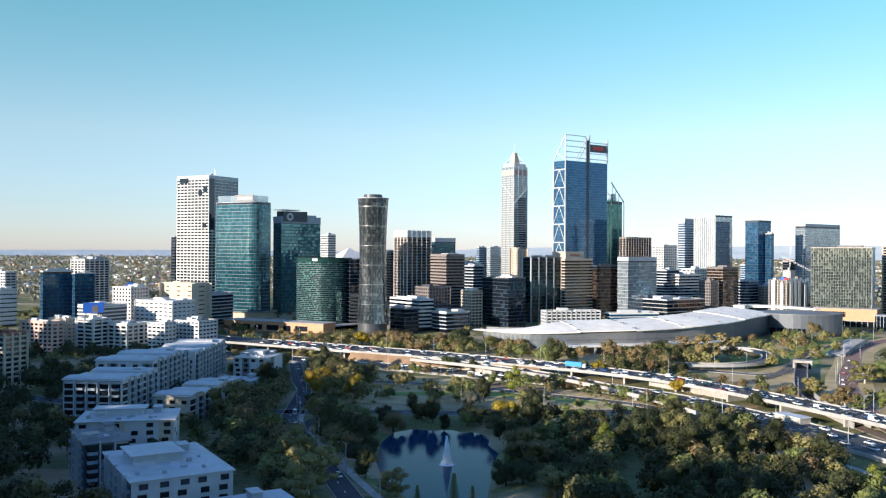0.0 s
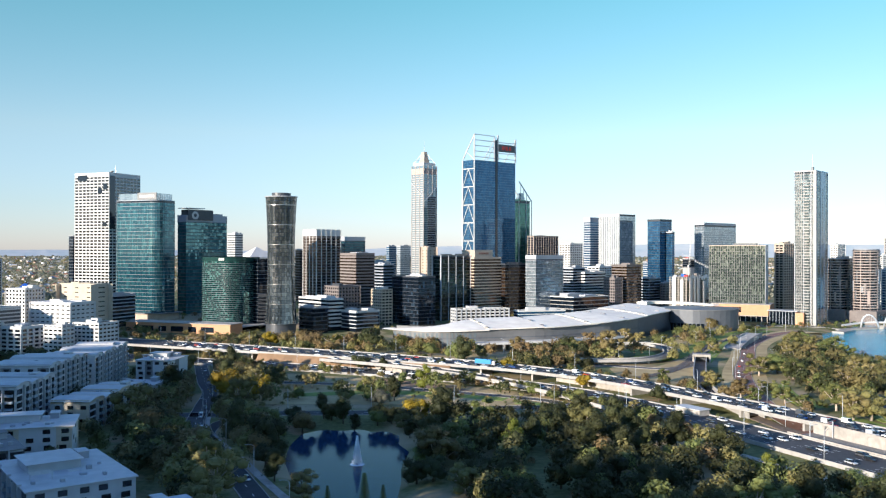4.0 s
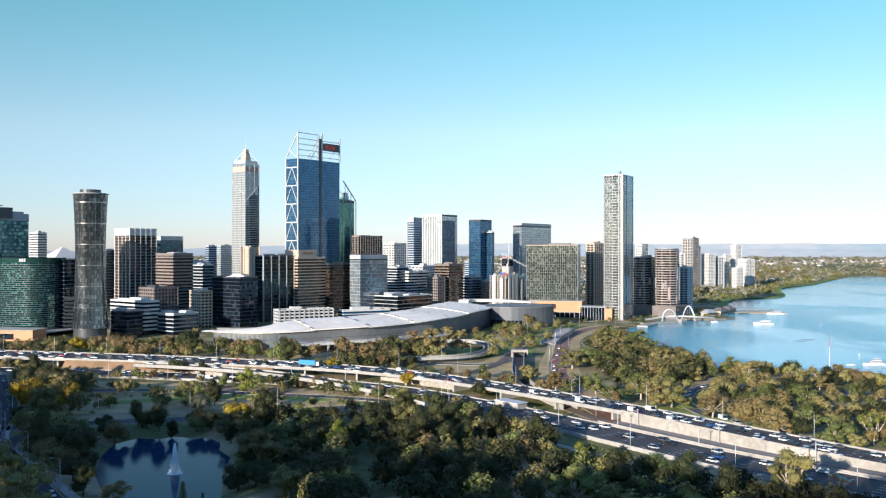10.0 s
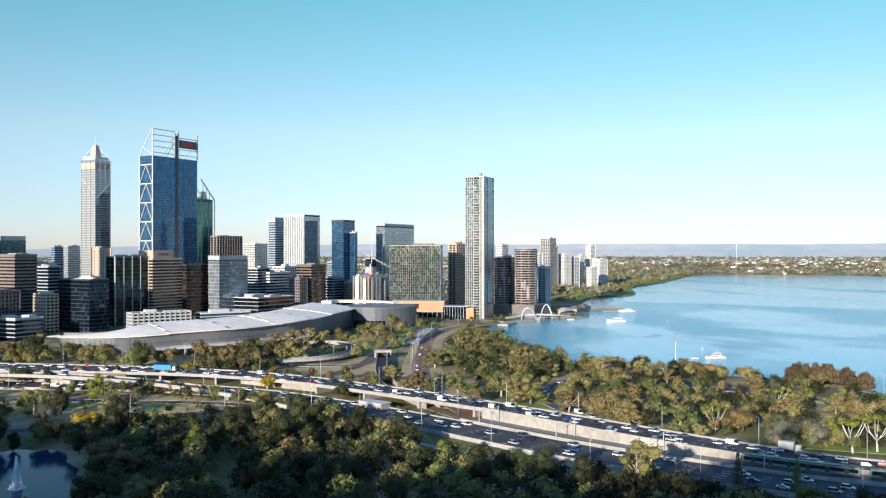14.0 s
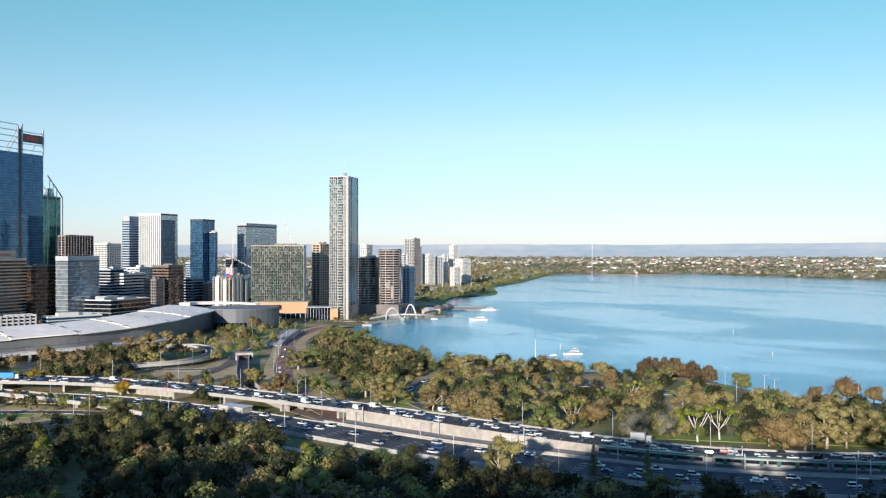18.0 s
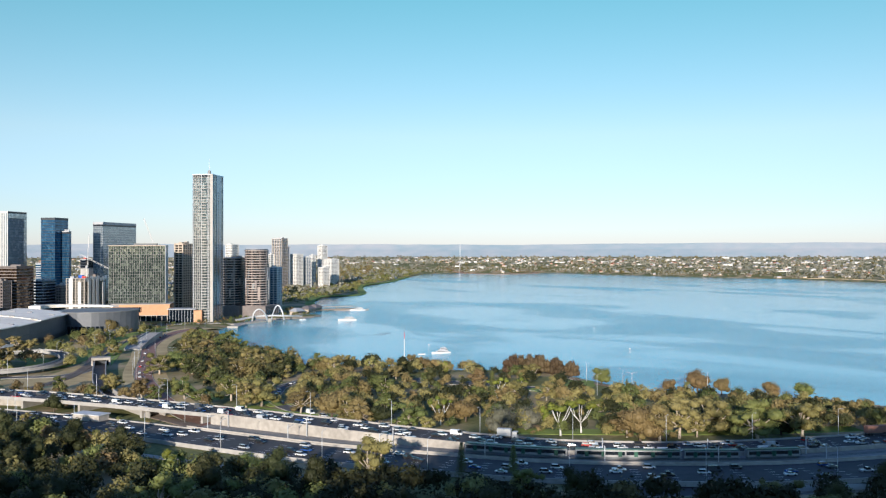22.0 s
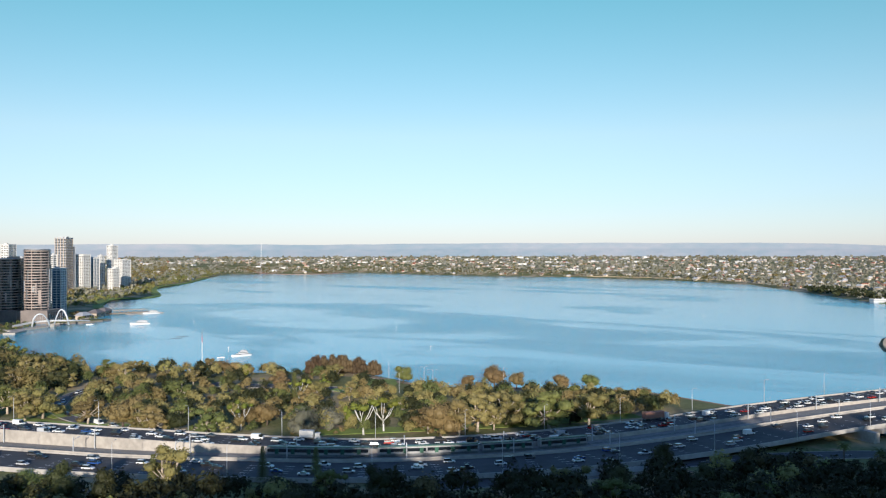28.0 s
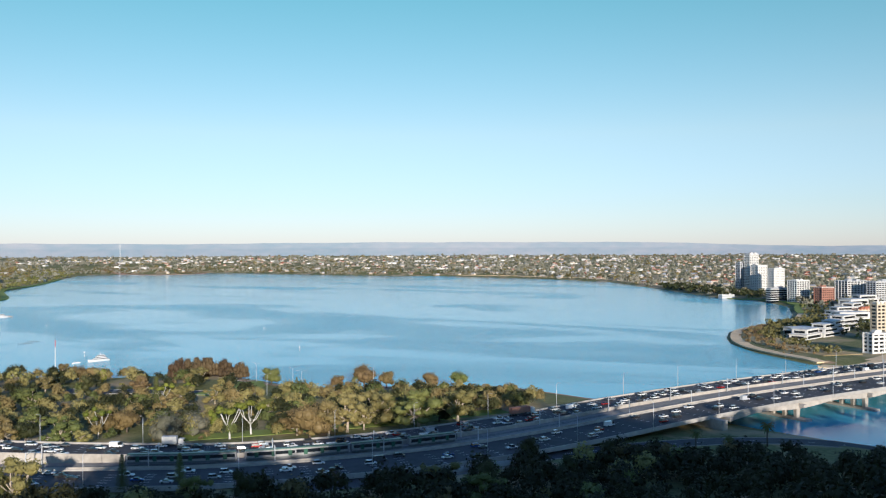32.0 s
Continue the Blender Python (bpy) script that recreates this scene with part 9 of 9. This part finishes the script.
# ---- cars ----
def car_meshes(kind, paint):
    L, W_, H_ = {"sedan": (4.6, 1.8, 1.42), "wagon": (4.7, 1.86, 1.68), "ute": (5.2, 1.88, 1.75), "van": (5.3, 2.0, 2.3)}[kind]
    s = Soup()
    def loft(prof, w0, w1, soup):
        """A body from a side outline (x, z), tucked in towards the top."""
        n = len(prof)
        zmin, zmax = min(z for _, z in prof), max(z for _, z in prof)
        vs = []
        for sgn in (-1, 1):
            for x, z in prof:
                k = (z - zmin) / (zmax - zmin + 1e-6)
                vs.append((x, sgn * (w0 + (w1 - w0) * k) / 2, z))
        fs = [tuple(range(n)), tuple(range(2 * n - 1, n - 1, -1))] + [(i, n + i, n + (i + 1) % n, (i + 1) % n) for i in range(n)]
        soup.add(vs, fs)
    hood = 0.86 if kind != "van" else 1.1
    loft([(-L / 2, 0.35), (L / 2, 0.35), (L / 2 + 0.02, 0.62), (L / 2 - 0.12, hood - 0.1), (L / 2 - 1.0, hood), (-L / 2 + 0.5, hood + 0.06), (-L / 2 + 0.03, hood)], W_, W_ * 0.96, s)
    if kind == "sedan":
        cab = [(-L / 2 + 0.75, hood + 0.02), (L / 2 - 1.3, hood - 0.02), (L / 2 - 2.0, H_), (-L / 2 + 1.5, H_)]
    elif kind == "wagon":
        cab = [(-L / 2 + 0.08, hood + 0.02), (L / 2 - 1.2, hood - 0.02), (L / 2 - 1.9, H_), (-L / 2 + 0.35, H_)]
    elif kind == "ute":
        cab = [(-L / 2 + 1.9, hood + 0.02), (L / 2 - 1.3, hood - 0.02), (L / 2 - 1.95, H_), (-L / 2 + 2.0, H_)]
    else:
        cab = [(-L / 2 + 0.03, hood), (L / 2 - 0.5, hood - 0.1), (L / 2 - 1.1, H_), (-L / 2 + 0.1, H_)]
    glass = Soup()
    loft(cab, W_ * 0.93, W_ * 0.74, glass)
    roof = [(cab[3][0] + 0.12, H_ - 0.06), (cab[2][0] - 0.05, H_ - 0.06), (cab[2][0] - 0.1, H_ + 0.03), (cab[3][0] + 0.15, H_ + 0.03)]
    loft(roof, W_ * 0.78, W_ * 0.7, s)
    if kind == "van":
        loft([(-L / 2 + 0.02, hood - 0.02), (L / 2 - 1.8, hood - 0.02), (L / 2 - 1.9, H_ + 0.01), (-L / 2 + 0.06, H_ + 0.01)], W_ * 0.98, W_ * 0.9, s)
    wheel = Soup()
    n = 12
    wheel.add([(0.33 * math.cos(k * math.tau / n), y, 0.33 + 0.33 * math.sin(k * math.tau / n)) for y in (-0.11, 0.11) for k in range(n)],
              [tuple(range(n)), tuple(range(2 * n - 1, n - 1, -1))] + [(k, n + k, n + (k + 1) % n, (k + 1) % n) for k in range(n)])
    return s.mesh("body", paint), glass.mesh("window_glass", M["car_glass"]), wheel.mesh("wheel", M["tyre"]), L, W_


PAINTS = [("white", (0.75, 0.75, 0.74)), ("white", (0.7, 0.7, 0.7)), ("silver", (0.45, 0.46, 0.48)), ("black", (0.02, 0.02, 0.024)), ("dark grey", (0.08, 0.085, 0.095)), ("red", (0.4, 0.02, 0.015)), ("blue", (0.02, 0.07, 0.25))]
PAINT_MATS = [mat("car_paint_" + str(i), c, 0.25, 0.1, 0.02, 1.0) for i, (_, c) in enumerate(PAINTS)]
CARS = {}
CAR_WORD = {"sedan": "sedan", "wagon": "sport utility car", "ute": "utility pickup", "van": "van"}


FAR_CARS = {}


def car(kind, p, x, y, z, rot):
    if (kind, p) not in CARS:
        CARS[kind, p] = car_meshes(kind, PAINT_MATS[p])
    b, g, w, L, W_ = CARS[kind, p]
    wheels = [pose(sx * L * 0.31, sy * (W_ / 2 - 0.1), 0) for sx in (-1, 1) for sy in (-1, 1)]
    m = pose(x, y, z, 0, 0, rot)
    if math.hypot(x, y) > SINGLE_CARS:
        for key, me, ms in ((p, b, [m]), ("glass", g, [m]), ("tyre", w, [m @ q for q in wheels])):
            s = FAR_CARS.setdefault(key, Soup())
            for q in ms:
                s.add([q @ v.co for v in me.vertices], [tuple(f.vertices) for f in me.polygons])
        return
    r = tagged(part("car", b, None, None, "", m), f"{PAINTS[p][0]} {CAR_WORD[kind]} standing on the asphalt", "car", "cars")
    part("window_glass", g, None, r)
    for q in wheels:
        part("wheel", w, None, r, "", q)


SINGLE_CARS = 500.0     # cars farther off are joined


def traffic(line, offset, z, gap_lo, gap_hi, seed, x_range, limit=99):
    rng = np.random.default_rng(seed)
    seg = np.linalg.norm(np.diff(line[:, :2], axis=0), axis=1)
    cum = np.concatenate([[0], np.cumsum(seg)])
    nl = normals2(line)
    offset = np.broadcast_to(offset, (len(line),))
    s, n = rng.uniform(0, 15), 0
    while s < cum[-1] - 4 and n < limit:
        i = int(np.searchsorted(cum, s)) - 1
        i = max(0, min(i, len(line) - 2))
        t = (s - cum[i]) / seg[i]
        p = line[i, :2] * (1 - t) + line[i + 1, :2] * t + (nl[i] * (1 - t) + nl[i + 1] * t) * (offset[i] * (1 - t) + offset[i + 1] * t + rng.normal(0, 0.15))
        zz = z[i] * (1 - t) + z[i + 1] * t
        if x_range[0] < p[0] < x_range[1]:
            d = line[i + 1, :2] - line[i, :2]
            kind = rng.choice(["sedan", "wagon", "ute", "van"], p=[0.42, 0.42, 0.11, 0.05])
            car(kind, int(rng.choice(7, p=[0.26, 0.2, 0.14, 0.16, 0.14, 0.06, 0.04])), p[0], p[1], zz + 0.01, math.degrees(math.atan2(d[1], d[0])))
            n += 1
        s += rng.uniform(gap_lo, gap_hi)


for k, o in enumerate((0.1, 0.27, 0.44, 0.61, 0.78)):
    traffic(FREEWAY, far_lane(o), zf, 10, 25, 500 + k, (-150, 690))
for k, o in enumerate((-8.8, -12.4, -16.0, -19.6)):
    traffic(FREEWAY, o, zn, 20, 50, 520 + k, (-110, 660))
traffic(FREEWAY, -23.2, zn, 26, 60, 531, (-60, 520))
traffic(SLIP, 1.8, SLIP[:, 2], 12, 40, 533, (-20, 112))
traffic(PARK_LOOP, 1.6, land_height(PARK_LOOP[:, 0], PARK_LOOP[:, 1]) + 0.16, 9, 30, 534, (250, 330))
traffic(LAKE_ROAD, 2.6, land_height(LAKE_ROAD[:, 0], LAKE_ROAD[:, 1]) + 0.16, 30, 90, 540, (-70, 100))
traffic(WEST_ROAD, 2.0, land_height(WEST_ROAD[:, 0], WEST_ROAD[:, 1]) + 0.16, 14, 40, 541, (-100, -30))
traffic(RED_ROAD, 2.6, land_height(RED_ROAD[:, 0], RED_ROAD[:, 1]) + 0.16, 18, 45, 542, (215, 420))

for key, s in FAR_CARS.items():
    what = "dark window glass" if key == "glass" else "black tyres" if key == "tyre" else PAINTS[key][0] + " bodies"
    tagged(part("far_cars", s, M["car_glass"] if key == "glass" else M["tyre"] if key == "tyre" else PAINT_MATS[key]), what + " of distant cars queueing on the freeway", "cars", kind="stuff")

# trucks
def truck(label, x, y, z, rot, box_m, L=13.0):
    t = thing("truck", label, "truck", pose(x, y, z, 0, 0, rot))
    part("box_body", Soup().box(-1.5, 0, 1.1, L - 3, 2.5, 2.9), M[box_m], t)
    cab = part("cab", Soup().box(L / 2 - 1.2, 0, 0.6, 2.2, 2.4, 2.5, 0, 0.9), M["white"], t)
    part("windscreen", Soup().box(L / 2 - 0.2, 0, 1.9, 0.5, 2.1, 0.9), M["car_glass"], cab)
    part("chassis", Soup().box(-0.5, 0, 0.6, L - 1, 1.2, 0.5), M["dark_steel"], t)
    w = Soup().lathe([(0.5, -0.15), (0.5, 0.15)], 12).mesh("wheel", M["tyre"])
    for u in (-L / 2 + 0.9, -L / 2 + 2.2, L / 2 - 1.2):
        for v in (-1.1, 1.1):
            part("wheel", w, None, t, "", pose(u, v, 0.5, 90, 0, 0))


def on_freeway(x_at, o, far=True):
    i = int(np.abs(FREEWAY[:, 0] - x_at).argmin())
    n_ = normals2(FREEWAY)[i]
    d = FREEWAY[i + 1, :2] - FREEWAY[i, :2]
    o = far_lane(o)[i] if far else o
    return FREEWAY[i, 0] + n_[0] * o, FREEWAY[i, 1] + n_[1] * o, FREEWAY[i, 2 if far else 3], math.degrees(math.atan2(d[1], d[0]))


truck("blue box truck on the freeway", *on_freeway(78, 0.45), "truck_blue", 15)
truck("red-brown container truck on the freeway", *on_freeway(382, 0.9), "red_brick", 14)
truck("white box truck on the freeway", *on_freeway(252, 0.93), "white", 9)

# ---- train ----
TRN = cut[(cut[:, 0] > 226) & (cut[:, 0] < 420)]
seg = np.linalg.norm(np.diff(TRN[:, :2], axis=0), axis=1)
cum = np.concatenate([[0], np.cumsum(seg)])
tn = normals2(TRN)
train = thing("train", "silver and green suburban train of six cars", "train", pose(0, 0, 0))
for k in range(6):
    s0 = 48 + k * 22.4
    i = max(1, int(np.searchsorted(cum, s0 + 11)) - 1)
    p = TRN[i, :2] + tn[i] * 6.75
    d = TRN[i + 1, :2] - TRN[i, :2]
    z = min(TRN[i, 2], TRN[i, 3]) - 0.35 + 0.2
    c = part("rail_car", Soup().box(0, 0, 0.9, 21.8, 2.8, 2.7, 0, 0.985), M["train_silver"], train, "", pose(p[0], p[1], z, 0, 0, math.degrees(math.atan2(d[1], d[0]))))
    part("roof", Soup().box(0, 0, 3.55, 21.4, 2.5, 0.35, 0, 0.97), M["train_green"], c, "green roof")
    part("window_band", Soup().box(0, 0, 1.75, 20.4, 2.86, 1.3), M["car_glass"], c, "dark window band")
    part("skirt", Soup().box(0, 0, 0.2, 20.8, 2.5, 0.7), M["dark_steel"], c)
    for u in (-6.5, 0, 6.5):
        part("door", Soup().box(u, 0, 1.05, 1.5, 2.9, 2.05), M["train_green"], c, "green doors")
    if k in (0, 5):
        part("cab_front", Soup().box(10.95 if k else -10.95, 0, 1.0, 0.3, 2.6, 2.3), M["car_glass"], c)

# ---- lamps along the roads, masts along the line ----
lp = Soup().tube([(0, 0, -0.5), (0, 0, 6), (0, 0, 11.5)], [0.14, 0.11, 0.07], 7).mesh("pole", M["steel"], True)
la = Soup().tube([(0, 0, 11.4), (0.9, 0, 12.1), (2.4, 0, 12.3)], [0.06, 0.05, 0.05], 6).mesh("arm", M["steel"], True)
lh = Soup().box(2.7, 0, 12.2, 0.9, 0.32, 0.16).mesh("lamp_head", M["grey"])


def lamp(x, y, z, rot, double=False):
    r = thing("street_lamp", "double-armed grey street lamp on a tall pole" if double else "grey street lamp with a curved arm", "street lamp", pose(x, y, z, 0, 0, rot), "street lamps")
    part("pole", lp, None, r)
    for a in (0, 180) if double else (0,):
        arm = part("arm", la, None, r, "", pose(0, 0, 0, 0, 0, a))
        part("lamp_head", lh, None, arm)


nn = normals2(FREEWAY)
for i in range(8, len(FREEWAY) - 12, 7):
    x, y, a, b = FREEWAY[i]
    ang = math.degrees(math.atan2(nn[i][1], nn[i][0]))
    lamp(x + nn[i][0] * (FAR_OUT[i] + 0.3), y + nn[i][1] * (FAR_OUT[i] + 0.3), a, ang + 180)
    lamp(x - nn[i][0] * 29.2, y - nn[i][1] * 29.2, b, ang)
for line, step, o in ((LAKE_ROAD, 7, 6.2), (RED_ROAD, 7, 6.5), (WEST_ROAD, 8, 5), (RAMP, 9, 0)):
    n_ = normals2(line)
    for i in range(3, len(line), step):
        x, y = line[i, :2] + n_[i] * o
        lamp(x, y, ground_z(x, y), math.degrees(math.atan2(n_[i][1], n_[i][0])) + 180)
for x, y in ((150, 470), (108, 461), (120, 690), (230, 660), (300, 740), (330, 780), (350, 830), (395, 862), (410, 300), (430, 290), (450, 310), (300, 600), (330, 690), (440, 905), (480, 905), (466, 262), (448, 336)):
    lamp(x, y, ground_z(x, y), (x * 7) % 360, True)
mp = Soup().box(0, 0, -0.3, 0.3, 0.3, 8).mesh("mast", M["steel"])
ma = Soup().beam((0, 0, 6.6), (4.6, 0, 7.0), 0.16).beam((0, 0, 7.6), (4.6, 0, 7.0), 0.1).mesh("cantilever", M["steel"])
cn_ = normals2(cut)
for i in range(2, len(cut) - 4, 7):
    for o, t in ((-2.6, 0), (11.2, 180)):
        x, y = cut[i, :2] + cn_[i] * o
        r = thing("catenary_mast", "grey steel mast over the railway", "mast", pose(x, y, min(cut[i, 2], cut[i, 3]) - 0.9, 0, 0, math.degrees(math.atan2(cn_[i][1], cn_[i][0])) + t), "catenary masts")
        part("mast", mp, None, r)
        part("cantilever", ma, None, r)
